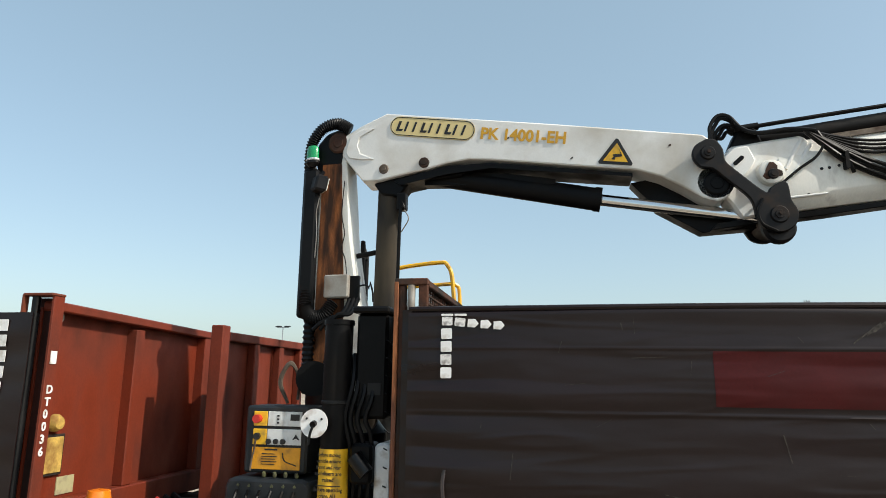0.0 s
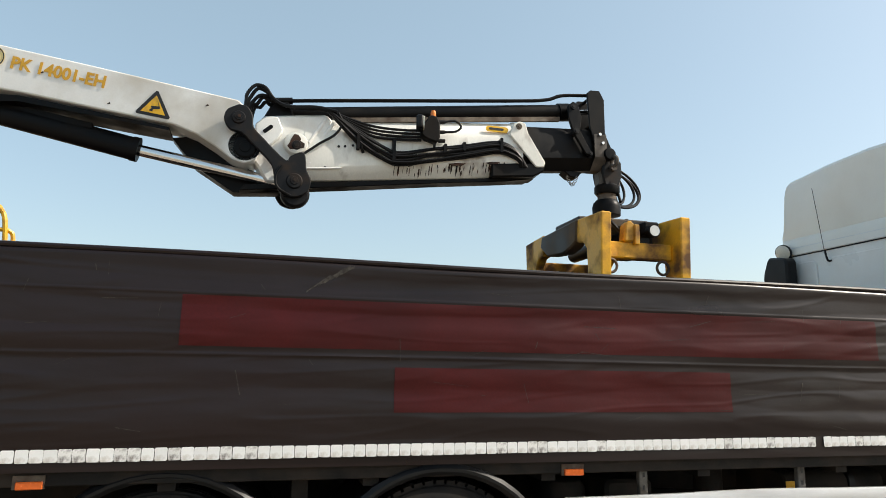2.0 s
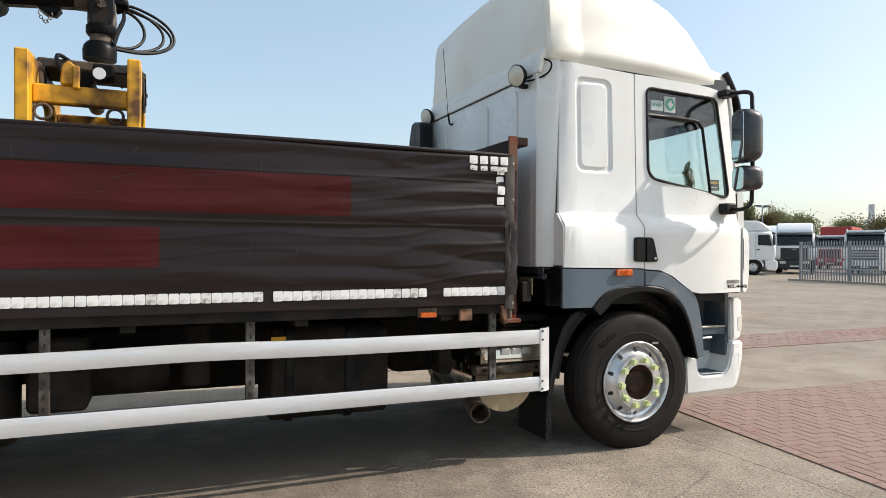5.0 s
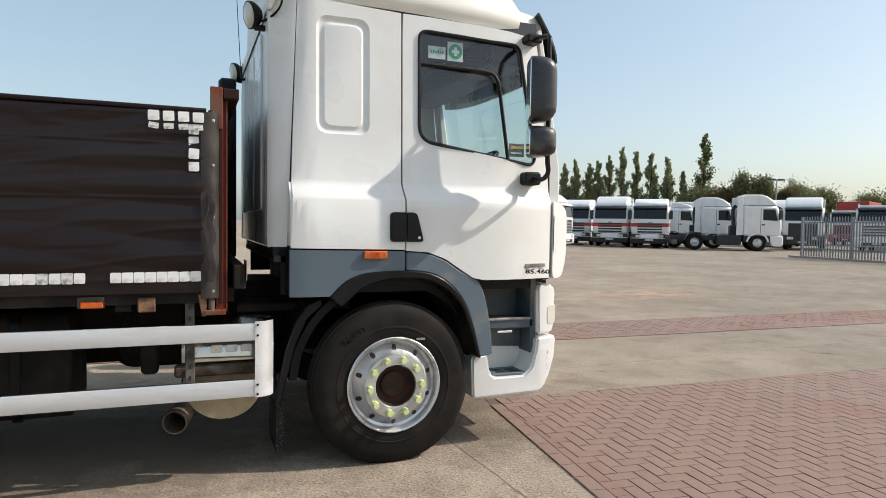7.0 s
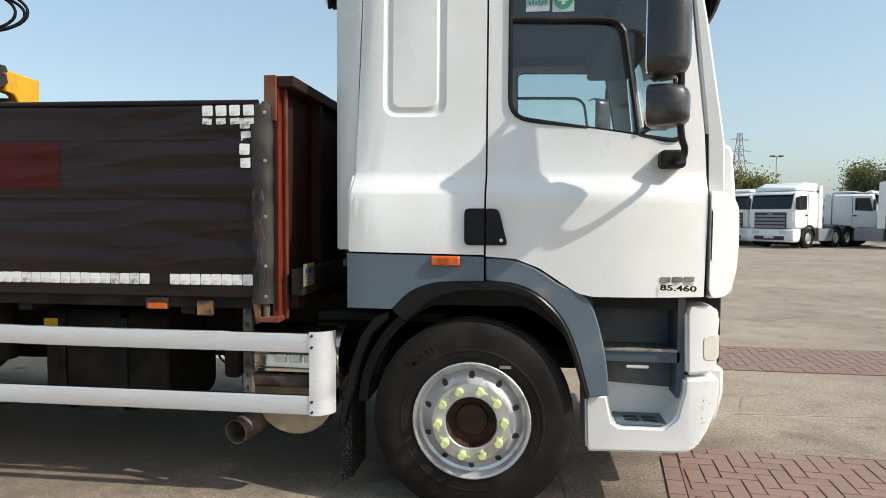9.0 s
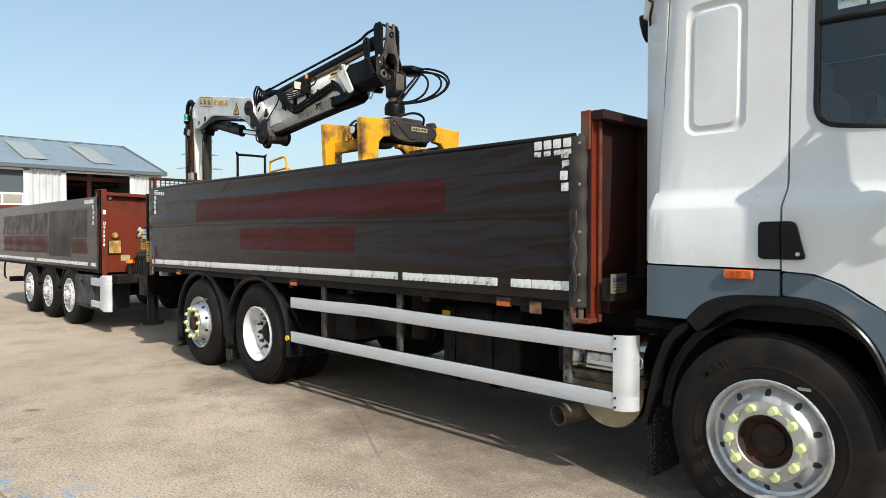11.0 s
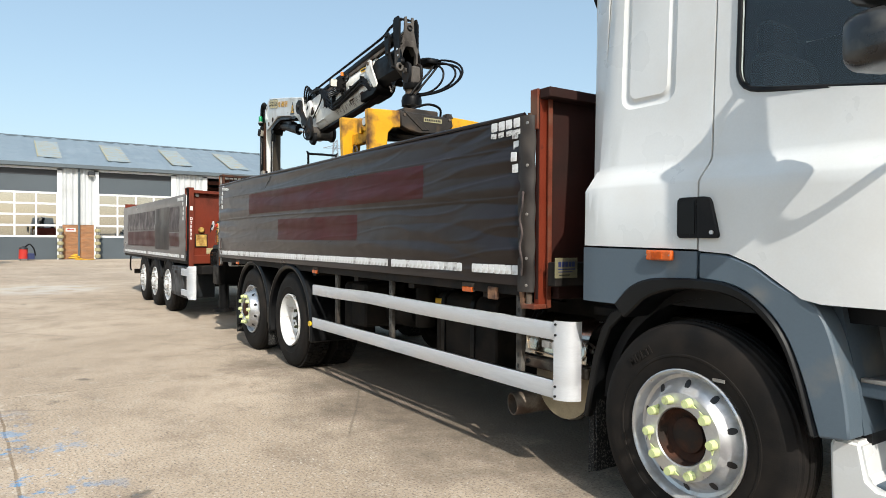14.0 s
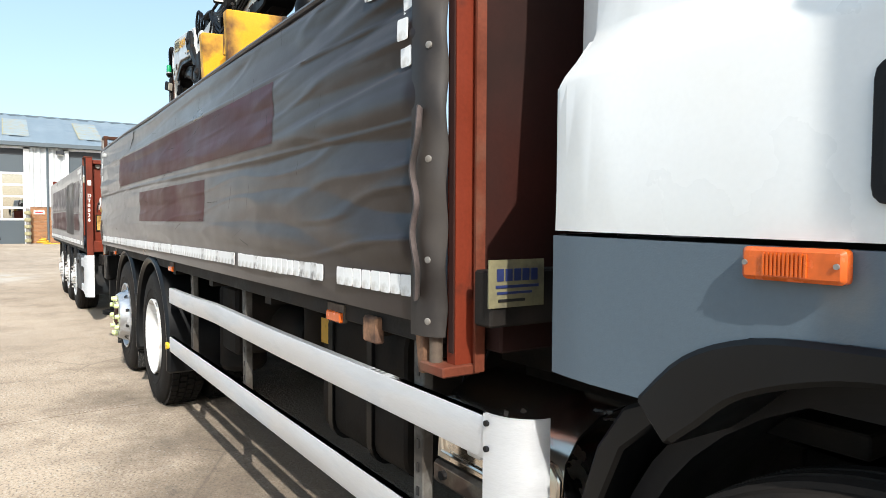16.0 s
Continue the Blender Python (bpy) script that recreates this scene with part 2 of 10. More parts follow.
CHART = material("orange_load_chart", (0.66, 0.29, 0.012), 0.45, var=0.08, scale=14, dirt=(0.3, 0.14, 0.03), dirt_amount=0.2, dirt_scale=18)
RUST_TAN = material("pale_rusted_steel", (0.25, 0.13, 0.07), 0.8, var=0.35, scale=18, dirt=(0.08, 0.04, 0.025), dirt_amount=0.4, dirt_scale=14, bump=0.001, bump_scale=90)
CONSOLE = material("console_grey", (0.016, 0.019, 0.022), 0.5, var=0.15, dirt=(0.05, 0.042, 0.035), dirt_amount=0.25, spec=0.3)
GREY_BOX = material("weathered_grey_box", (0.34, 0.32, 0.28), 0.6, var=0.12, dirt=(0.15, 0.11, 0.08), dirt_amount=0.35, dirt_scale=6)
RED = material("red_plastic", (0.5, 0.03, 0.02), 0.4, var=0.08)
AMBER = material("amber_lens", (0.62, 0.11, 0.012), 0.22, var=0.12, scale=40, coat=0.5)
ORANGE_LENS = material("orange_beacon_lens", (0.8, 0.2, 0.01), 0.25, var=0.1, coat=0.4)
GREEN_LENS = material("green_beacon_lens", (0.01, 0.30, 0.10), 0.25, var=0.1, coat=0.4)
REFLECTOR = material("yellow_reflector", (0.75, 0.5, 0.03), 0.3, var=0.08, scale=60)
LAMP_LENS = material("lamp_lens", (0.62, 0.60, 0.52), 0.15, var=0.06, scale=80, coat=0.6, bump=0.0015, bump_scale=120)
GREEN_SIGN = material("green_sticker", (0.02, 0.32, 0.16), 0.4, var=0.05)
RUBBER_FLAP = material("bristled_spray_flap", (0.014, 0.014, 0.014), 0.9, var=0.5, scale=25.0, dirt=(0.16, 0.15, 0.13), dirt_amount=0.2, dirt_scale=90.0, bump=0.006, bump_scale=160, spec=0.25)
SEAT_CLOTH = material("dark_seat_cloth", (0.02, 0.022, 0.028), 0.9, var=0.2, scale=20)
CAB_TRIM = material("grey_cab_trim", (0.045, 0.05, 0.06), 0.7, var=0.1, scale=6)
SHIRT_TRIM = material("pale_headlining", (0.1, 0.105, 0.115), 0.85, var=0.05)

PLATE = material("cream_plate", (0.40, 0.36, 0.2), 0.5, var=0.08, dirt=(0.25, 0.22, 0.15), dirt_amount=0.25, dirt_scale=20)
DULL_PLATE = material("grimy_cream_plate", (0.20, 0.18, 0.10), 0.55, var=0.15, dirt=(0.09, 0.08, 0.055), dirt_amount=0.4, dirt_scale=14)
BLUE_PRINT = material("dark_blue_print", (0.02, 0.03, 0.10), 0.5, var=0.1)


def glass_material(name, tint, amount=0.8, rough=0.02, gloss=0.05):
    """Thin tinted glass: part of the light goes straight through, and the face is glossy."""
    m = bpy.data.materials.new(name)
    m.use_nodes = True
    nt, n = m.node_tree, m.node_tree.nodes
    b = n["Principled BSDF"]
    b.inputs["Base Color"].default_value = (0.01, 0.012, 0.014, 1)
    b.inputs["Roughness"].default_value = rough
    tr, mx, lw, fr = n.new("ShaderNodeBsdfTransparent"), n.new("ShaderNodeMixShader"), n.new("ShaderNodeLayerWeight"), n.new("ShaderNodeMath")
    fr.operation = "POWER"
    fr.inputs[1].default_value = 4.0
    lift = n.new("ShaderNodeMapRange")
    lift.inputs["To Min"].default_value = gloss
    lw.inputs["Blend"].default_value = 0.5
    nt.links.new(lw.outputs["Facing"], fr.inputs[0])
    nt.links.new(fr.outputs[0], lift.inputs["Value"])
    gl = n.new("ShaderNodeBsdfGlossy")
    gl.inputs["Roughness"].default_value = rough
    tr.inputs["Color"].default_value = (*tint, 1)
    nt.links.new(lift.outputs[0], mx.inputs[0])
    nt.links.new(tr.outputs[0], mx.inputs[1])
    nt.links.new(gl.outputs[0], mx.inputs[2])
    m2 = n.new("ShaderNodeMixShader")
    m2.inputs[0].default_value = amount
    nt.links.new(b.outputs[0], m2.inputs[1])
    nt.links.new(mx.outputs[0], m2.inputs[2])
    nt.links.new(m2.outputs[0], n["Material Output"].inputs["Surface"])
    return m


GLASS = glass_material("tinted_cab_glass", (0.82, 0.90, 0.88), 0.97, 0.02, 0.09)
PANE = glass_material("double_glazed_pane", (0.25, 0.28, 0.28), 0.95, 0.01, 0.62)
DARK_GLASS = glass_material("dark_lorry_glass", (0.07, 0.085, 0.095), 0.3)
MIRROR = material("mirror_glass", (0.85, 0.86, 0.87), 0.05, metal=1.0, var=0.0, rough_var=0.02)


# ---- mesh helpers ----
def root(name, loc, label, category, group="", kind=""):
    ob = new(name)
    ob.location = loc
    ob.empty_display_size = 0.2
    return tagged(ob, label, category, group, kind)


def part(name, bm, material, parent, label="", bevel=0.0, angle=35, segments=1, kind=""):
    """Links a bmesh, given in world coordinates, as one mesh under a thing or a part."""
    if bevel:
        bm.normal_update()
        edges = [e for e in bm.edges if len(e.link_faces) == 2 and e.calc_face_angle(0) > radians(28)]
        bmesh.ops.bevel(bm, geom=edges, offset=bevel, segments=segments, affect="EDGES", clamp_overlap=True)
    top = parent
    while top is not None and top.parent is not None:
        top = top.parent
    if top is not None:
        bmesh.ops.translate(bm, vec=-top.location, verts=bm.verts)
    me = bpy.data.meshes.new(name)
    bm.to_mesh(me)
    bm.free()
    me.materials.append(material)
    me.shade_smooth()
    me.set_sharp_from_angle(angle=radians(angle))
    ob = new(name, me)
    ob.parent = parent
    return tagged(ob, label, kind=kind)


def solo(name, bm, material, label, category, group="", kind="", bevel=0.0, angle=35):
    ob = part(name, bm, material, None, label, bevel, angle)
    return tagged(ob, label, category, group, kind)


def box(x0, x1, y0, y1, z0, z1, bm=None):
    bm = bm or bmesh.new()
    v = [bm.verts.new((x, y, z)) for z in (z0, z1) for y in (y0, y1) for x in (x0, x1)]
    for f in ((0, 2, 3, 1), (4, 5, 7, 6), (0, 1, 5, 4), (2, 6, 7, 3), (0, 4, 6, 2), (1, 3, 7, 5)):
        bm.faces.new([v[i] for i in f])
    return bm


def prism(pts, a, b, axis="y", bm=None):
    """A flat outline, drawn in the plane across the axis, and drawn out from a to b along it."""
    bm = bm or bmesh.new()
    put = {"y": lambda p, d: (p[0], d, p[1]), "x": lambda p, d: (d, p[0], p[1]), "z": lambda p, d: (p[0], p[1], d)}[axis]
    r0, r1 = [bm.verts.new(put(p, a)) for p in pts], [bm.verts.new(put(p, b)) for p in pts]
    bm.faces.new(r0)
    bm.faces.new(r1[::-1])
    for i in range(len(pts)):
        j = (i + 1) % len(pts)
        bm.faces.new((r0[j], r0[i], r1[i], r1[j]))
    bmesh.ops.recalc_face_normals(bm, faces=bm.faces)
    return bm


def frame_of(d):
    d = Vector(d).normalized()
    u = d.orthogonal().normalized() if abs(d.z) > 0.95 else Vector((0, 0, 1)).cross(d).normalized()
    return d, u, d.cross(u)


def cyl(p0, p1, r, r2=None, seg=24, bm=None):
    bm = bm or bmesh.new()
    r2 = r if r2 is None else r2
    p0, p1 = Vector(p0), Vector(p1)
    d, u, w = frame_of(p1 - p0)
    ring = [[bm.verts.new(p + (u * math.cos(a) + w * math.sin(a)) * q) for a in (2 * math.pi * i / seg for i in range(seg))] for p, q in ((p0, r), (p1, r2))]
    for i in range(seg):
        j = (i + 1) % seg
        bm.faces.new((ring[0][i], ring[0][j], ring[1][j], ring[1][i]))
    bm.faces.new(ring[0][::-1])
    bm.faces.new(ring[1])
    return bm


def turned(profile, centre, axis, seg=40, bm=None, close=False):
    """A turned body: profile of (radius, distance along the axis)."""
    bm = bm or bmesh.new()
    d, u, w = frame_of(axis)
    c = Vector(centre)
    rings = []
    for r, h in profile:
        if r < 1e-5:
            rings.append([bm.verts.new(c + d * h)])
        else:
            rings.append([bm.verts.new(c + d * h + (u * math.cos(a) + w * math.sin(a)) * r) for a in (2 * math.pi * i / seg for i in range(seg))])
    pairs = list(zip(rings, rings[1:])) + ([(rings[-1], rings[0])] if close else [])
    for a, b in pairs:
        for i in range(seg):
            j = (i + 1) % seg
            q = [a[i % len(a)], a[j % len(a)], b[j % len(b)], b[i % len(b)]]
            q = list(dict.fromkeys(q))
            if len(q) > 2:
                bm.faces.new(q)
    bmesh.ops.recalc_face_normals(bm, faces=bm.faces)
    return bm


def smooth_path(pts, n=8):
    pts = [Vector(p) for p in pts]
    if len(pts) < 3:
        return pts
    ext = [pts[0] * 2 - pts[1]] + pts + [pts[-1] * 2 - pts[-2]]
    out = []
    for i in range(1, len(ext) - 2):
        a, b, c, d = ext[i - 1:i + 3]
        for k in range(n):
            t = k / n
            out.append(0.5 * ((2 * b) + (c - a) * t + (2 * a - 5 * b + 4 * c - d) * t * t + (3 * b - a - 3 * c + d) * t ** 3))
    return out + [pts[-1]]


def tube(pts, r, seg=8, n=8, bm=None, flat=1.0):
    """A round bar or hose along a smooth path."""
    bm = bm or bmesh.new()
    path = smooth_path(pts, n)
    prev, u = None, None
    for i, p in enumerate(path):
        d = (path[min(i + 1, len(path) - 1)] - path[max(i - 1, 0)]).normalized()
        if u is None:
            u = frame_of(d)[1]
        u = (u - d * u.dot(d)).normalized()
        w = d.cross(u)
        ring = [bm.verts.new(p + (u * math.cos(a) * flat + w * math.sin(a)) * r) for a in (2 * math.pi * k / seg for k in range(seg))]
        if prev:
            for k in range(seg):
                j = (k + 1) % seg
                bm.faces.new((prev[k], prev[j], ring[j], ring[k]))
        else:
            bm.faces.new(ring[::-1])
        prev = ring
    bm.faces.new(prev)
    return bm


def sheet(f, us, vs, bm=None, thick=None):
    """A surface over two lists of numbers; with thick, a second skin set off by that vector and closed round the rim."""
    bm = bm or bmesh.new()
    g = [[bm.verts.new(f(u, v)) for v in vs] for u in us]
    nu, nv = len(us), len(vs)
    for i in range(nu - 1):
        for j in range(nv - 1):
            bm.faces.new((g[i][j], g[i + 1][j], g[i + 1][j + 1], g[i][j + 1]))
    if thick is not None:
        t = Vector(thick)
        h = [[bm.verts.new(x.co + t) for x in row] for row in g]
        for i in range(nu - 1):
            for j in range(nv - 1):
                bm.faces.new((h[i][j], h[i][j + 1], h[i + 1][j + 1], h[i + 1][j]))
        for i in range(nu - 1):
            bm.faces.new((g[i][0], h[i][0], h[i + 1][0], g[i + 1][0]))
            bm.faces.new((g[i][-1], g[i + 1][-1], h[i + 1][-1], h[i][-1]))
        for j in range(nv - 1):
            bm.faces.new((g[0][j], g[0][j + 1], h[0][j + 1], h[0][j]))
            bm.faces.new((g[-1][j], h[-1][j], h[-1][j + 1], g[-1][j + 1]))
        bmesh.ops.recalc_face_normals(bm, faces=bm.faces)
    return bm


def span(a, b, n):
    return [a + (b - a) * i / (n - 1) for i in range(n)]


def rounded(x0, x1, z0, z1, r, n=4):
    """A rectangle with round corners, as a flat outline."""
    out = []
    for cx, cz, a0 in ((x1 - r, z1 - r, 0), (x0 + r, z1 - r, 90), (x0 + r, z0 + r, 180), (x1 - r, z0 + r, 270)):
        for k in range(n + 1):
            a = radians(a0 + 90 * k / n)
            out.append((cx + r * math.cos(a), cz + r * math.sin(a)))
    return out


def arc(cx, cz, r, a0, a1, n=10):
    return [(cx + r * math.cos(radians(a0 + (a1 - a0) * i / n)), cz + r * math.sin(radians(a0 + (a1 - a0) * i / n))) for i in range(n + 1)]


def lettering(name, text, size, m, material, parent, label="", width=0.0, depth=0.002, bold=0.0, shear=0.0):
    """Raised letters in the built-in font, at the pose m (reading along x, up along y)."""
    cu = bpy.data.curves.new(name, "FONT")
    cu.body, cu.size, cu.extrude, cu.offset, cu.shear = text, size, depth / 2, bold, shear
    cu.align_x, cu.align_y, cu.resolution_u = "LEFT", "BOTTOM_BASELINE", 3
    tmp = new("tmp", cu)
    bpy.context.view_layer.update()
    me = bpy.data.meshes.new_from_object(tmp.evaluated_get(bpy.context.evaluated_depsgraph_get()))
    bpy.data.objects.remove(tmp)
    bm = bmesh.new()
    bm.from_mesh(me)
    if width and bm.verts:
        xs = [v.co.x for v in bm.verts]
        k = width / (max(xs) - min(xs))
        bmesh.ops.scale(bm, vec=(k, 1, 1), verts=bm.verts)
    bm.transform(m)
    return part(name, bm, material, parent, label)


def round_off(corners, radii, n=6):
    """An outline whose corners are rounded, n points each."""
    out = []
    for i, (c, r) in enumerate(zip(corners, radii)):
        c = Vector(c)
        a, b = Vector(corners[i - 1]) - c, Vector(corners[(i + 1) % len(corners)]) - c
        p, q = c + a.normalized() * r, c + b.normalized() * r
        for k in range(n):
            t = k / (n - 1)
            out.append(tuple(p * (1 - t) ** 2 + c * 2 * t * (1 - t) + q * t * t))
    return out


# a board that faces the camera's side of the lorry: reads along +x, up along +z
def facing(x, y, z, tilt=0.0):
    return pose(x, y, z) @ Matrix.Rotation(radians(-tilt), 4, "Y") @ pose(0, 0, 0, 90, 0, 0)


# ---- ground ----
def ground_material():
    m = bpy.data.materials.new("yard_concrete")
    m.use_nodes = True
    nt, n = m.node_tree, m.node_tree.nodes
    ln, b = nt.links.new, n["Principled BSDF"]
    tc = n.new("ShaderNodeTexCoord")
    pos = tc.outputs["Object"]

    def noisy(s, detail=6.0, vec=pos, rough=0.55):
        t = n.new("ShaderNodeTexNoise")
        t.inputs["Scale"].default_value, t.inputs["Detail"].default_value, t.inputs["Roughness"].default_value = s, detail, rough
        ln(vec, t.inputs["Vector"])
        return t.outputs["Fac"]

    def rng(v, a, bb, lo=0.0, hi=1.0):
        r = n.new("ShaderNodeMapRange")
        for k, x in (("From Min", a), ("From Max", bb), ("To Min", lo), ("To Max", hi)):
            r.inputs[k].default_value = x
        ln(v, r.inputs["Value"])
        return r.outputs[0]

    def mixed(f, a, bb):
        x = n.new("ShaderNodeMix")
        x.data_type = "RGBA"
        ln(f, x.inputs[0])
        for s, v in ((x.inputs[6], a), (x.inputs[7], bb)):
            if hasattr(v, "default_value"):
                ln(v, s)
            else:
                s.default_value = (*v, 1)
        return x.outputs[2]

    def maths(op, a, bb):
        x = n.new("ShaderNodeMath")
        x.operation = op
        for s, v in ((x.inputs[0], a), (x.inputs[1], bb)):
            if hasattr(v, "default_value"):
                ln(v, s)
            else:
                s.default_value = v
        return x.outputs[0]

    c = mixed(rng(noisy(0.35), 0.35, 0.65), (0.335, 0.268, 0.198), (0.455, 0.372, 0.283))
    c = mixed(rng(noisy(1.7, 8, rough=0.65), 0.47, 0.70, 0, 0.72), c, (0.22, 0.17, 0.124))
    c = mixed(rng(noisy(6.0, 8), 0.60, 0.75, 0, 0.6), c, (0.42, 0.385, 0.325))
    c = mixed(rng(noisy(3.2, 9, rough=0.7), 0.56, 0.70, 0, 0.5), c, (0.17, 0.138, 0.107))
    c = mixed(rng(noisy(62.0, 3, rough=0.6), 0.50, 0.66, 0, 0.85), c, (0.125, 0.105, 0.085))
    c = mixed(rng(noisy(44.0, 3, rough=0.6), 0.30, 0.46, 0.6, 0.0), c, (0.52, 0.48, 0.42))
    # loose grit: pale chips and dark pits
    for scale, r0, r1, tone, much in ((26.0, 0.10, 0.17, (0.62, 0.58, 0.52), 0.8), (17.0, 0.08, 0.14, (0.07, 0.06, 0.05), 0.85)):
        gv = n.new("ShaderNodeTexVoronoi")
        gv.inputs["Scale"].default_value, gv.inputs["Randomness"].default_value = scale, 1.0
        ln(pos, gv.inputs["Vector"])
        c = mixed(maths("MULTIPLY", rng(gv.outputs["Distance"], r0, r1, much, 0.0), rng(noisy(0.9 + scale * 0.05, 6), 0.46, 0.60)), c, tone)
    # oil drips
    v = n.new("ShaderNodeTexVoronoi")
    v.inputs["Scale"].default_value, v.inputs["Randomness"].default_value = 1.1, 1.0
    ln(pos, v.inputs["Vector"])
    spot = maths("ADD", v.outputs["Distance"], rng(noisy(9.0), 0.3, 0.7, -0.06, 0.06))
    c = mixed(rng(spot, 0.03, 0.09, 0.75, 0.0), c, (0.09, 0.08, 0.07))
    # slab joints with ragged edges
    warp = n.new("ShaderNodeVectorMath")
    warp.operation = "ADD"
    nz, sc = n.new("ShaderNodeTexNoise"), n.new("ShaderNodeVectorMath")
    nz.inputs["Scale"].default_value = 2.5
    ln(pos, nz.inputs["Vector"])
    sc.operation = "SCALE"
    sc.inputs["Scale"].default_value = 0.04
    ln(nz.outputs["Color"], sc.inputs[0])
    ln(pos, warp.inputs[0])
    ln(sc.outputs[0], warp.inputs[1])
    mp = n.new("ShaderNodeMapping")
    mp.inputs["Rotation"].default_value = (0, 0, radians(-2.7))
    mp.inputs["Location"].default_value = (3.23, -0.22, 0)
    ln(warp.outputs[0], mp.inputs["Vector"])
    br = n.new("ShaderNodeTexBrick")
    br.offset = 0.0
    br.inputs["Scale"].default_value, br.inputs["Brick Width"].default_value, br.inputs["Row Height"].default_value = 1.0, 5.54, 4.4
    br.inputs["Mortar Size"].default_value, br.inputs["Mortar Smooth"].default_value = 0.012, 0.5
    br.inputs["Color1"].default_value, br.inputs["Color2"].default_value, br.inputs["Mortar"].default_value = (1, 1, 1, 1), (0.92, 0.92, 0.93, 1), (0.66, 0.62, 0.57, 1)
    ln(mp.outputs[0], br.inputs["Vector"])
    x = n.new("ShaderNodeMix")
    x.data_type, x.blend_type = "RGBA", "MULTIPLY"
    x.inputs[0].default_value = 1.0
    ln(c, x.inputs[6])
    ln(br.outputs["Color"], x.inputs[7])
    c = x.outputs[2]
    # pale spalled edges along the joints
    sp = n.new("ShaderNodeTexBrick")
    sp.offset = 0.0
    sp.inputs["Scale"].default_value, sp.inputs["Brick Width"].default_value, sp.inputs["Row Height"].default_value = 1.0, 5.54, 4.4
    sp.inputs["Mortar Size"].default_value, sp.inputs["Mortar Smooth"].default_value = 0.07, 1.0
    ln(mp.outputs[0], sp.inputs["Vector"])
    c = mixed(maths("MULTIPLY", maths("MULTIPLY", sp.outputs["Fac"], rng(noisy(7.0, 8, rough=0.7), 0.50, 0.62, 0, 0.75)), maths("SUBTRACT", 1.0, br.outputs["Fac"])), c, (0.52, 0.47, 0.40))
    # hairline cracks
    cr = n.new("ShaderNodeTexVoronoi")
    cr.feature = "DISTANCE_TO_EDGE"
    cr.inputs["Scale"].default_value = 0.28
    ln(warp.outputs[0], cr.inputs["Vector"])
    crack = maths("MULTIPLY", rng(cr.outputs["Distance"], 0.0, 0.004, 1.0, 0.0), rng(noisy(0.5, 3), 0.5, 0.6))
    c = mixed(maths("MULTIPLY", crack, 0.6), c, (0.10, 0.085, 0.07))
    # splashed blue marking paint on one patch of the slab
    sep = n.new("ShaderNodeSeparateXYZ")
    ln(pos, sep.inputs[0])
    dx, dy = maths("SUBTRACT", sep.outputs[0], 4.65), maths("SUBTRACT", sep.outputs[1], 0.08)
    d = maths("SQRT", maths("ADD", maths("MULTIPLY", maths("MULTIPLY", dx, dx), 0.22), maths("MULTIPLY", dy, dy)), 0.0)
    patch = maths("MULTIPLY", rng(d, 0.3, 1.0, 1.0, 0.0), rng(noisy(3.6, 9, rough=0.72), 0.545, 0.60))
    c = mixed(maths("MULTIPLY", patch, 0.8), c, (0.035, 0.25, 0.52))
    # brown stain, deepened and lengthened to carry the shade under the lorry
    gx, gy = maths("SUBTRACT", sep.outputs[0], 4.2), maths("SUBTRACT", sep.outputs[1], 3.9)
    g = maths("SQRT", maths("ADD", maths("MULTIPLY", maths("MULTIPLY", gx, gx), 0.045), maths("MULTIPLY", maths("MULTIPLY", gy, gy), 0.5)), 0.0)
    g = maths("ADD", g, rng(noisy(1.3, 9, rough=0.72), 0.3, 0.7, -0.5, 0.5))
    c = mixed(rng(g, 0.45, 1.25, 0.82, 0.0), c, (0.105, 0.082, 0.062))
    # a pale washed patch far down the yard
    ex, ey = maths("SUBTRACT", sep.outputs[0], -11.5), maths("SUBTRACT", sep.outputs[1], 1.2)
    e = maths("SQRT", maths("ADD", maths("MULTIPLY", maths("MULTIPLY", ex, ex), 0.3), maths("MULTIPLY", maths("MULTIPLY", ey, ey), 0.55)), 0.0)
    c = mixed(maths("MULTIPLY", rng(e, 0.7, 1.3, 0.55, 0.0), rng(noisy(1.5), 0.35, 0.55)), c, (0.46, 0.45, 0.43))
    # brick dust spilled near the paving
    fx, fy = maths("SUBTRACT", sep.outputs[0], 15.5), maths("SUBTRACT", sep.outputs[1], 11.2)
    f = maths("SQRT", maths("ADD", maths("MULTIPLY", maths("MULTIPLY", fx, fx), 0.25), maths("MULTIPLY", fy, fy)), 0.0)
    c = mixed(maths("MULTIPLY", rng(f, 0.2, 1.3, 0.8, 0.0), rng(noisy(3.0), 0.4, 0.6)), c, (0.55, 0.36, 0.25))
    b.inputs["Diffuse Roughness"].default_value = 0.5
    b.inputs["Specular IOR Level"].default_value = 0.25
    ln(c, b.inputs["Base Color"])
    ln(rng(noisy(2.0), 0.3, 0.7, 0.75, 0.95), b.inputs["Roughness"])
    bp = n.new("ShaderNodeBump")
    bp.inputs["Distance"].default_value = 0.009
    h = maths("SUBTRACT", maths("ADD", noisy(45.0, 6), noisy(6.0, 4)), maths("MULTIPLY", br.outputs["Fac"], 0.25))
    ln(h, bp.inputs["Height"])
    ln(bp.outputs[0], b.inputs["Normal"])
    return m


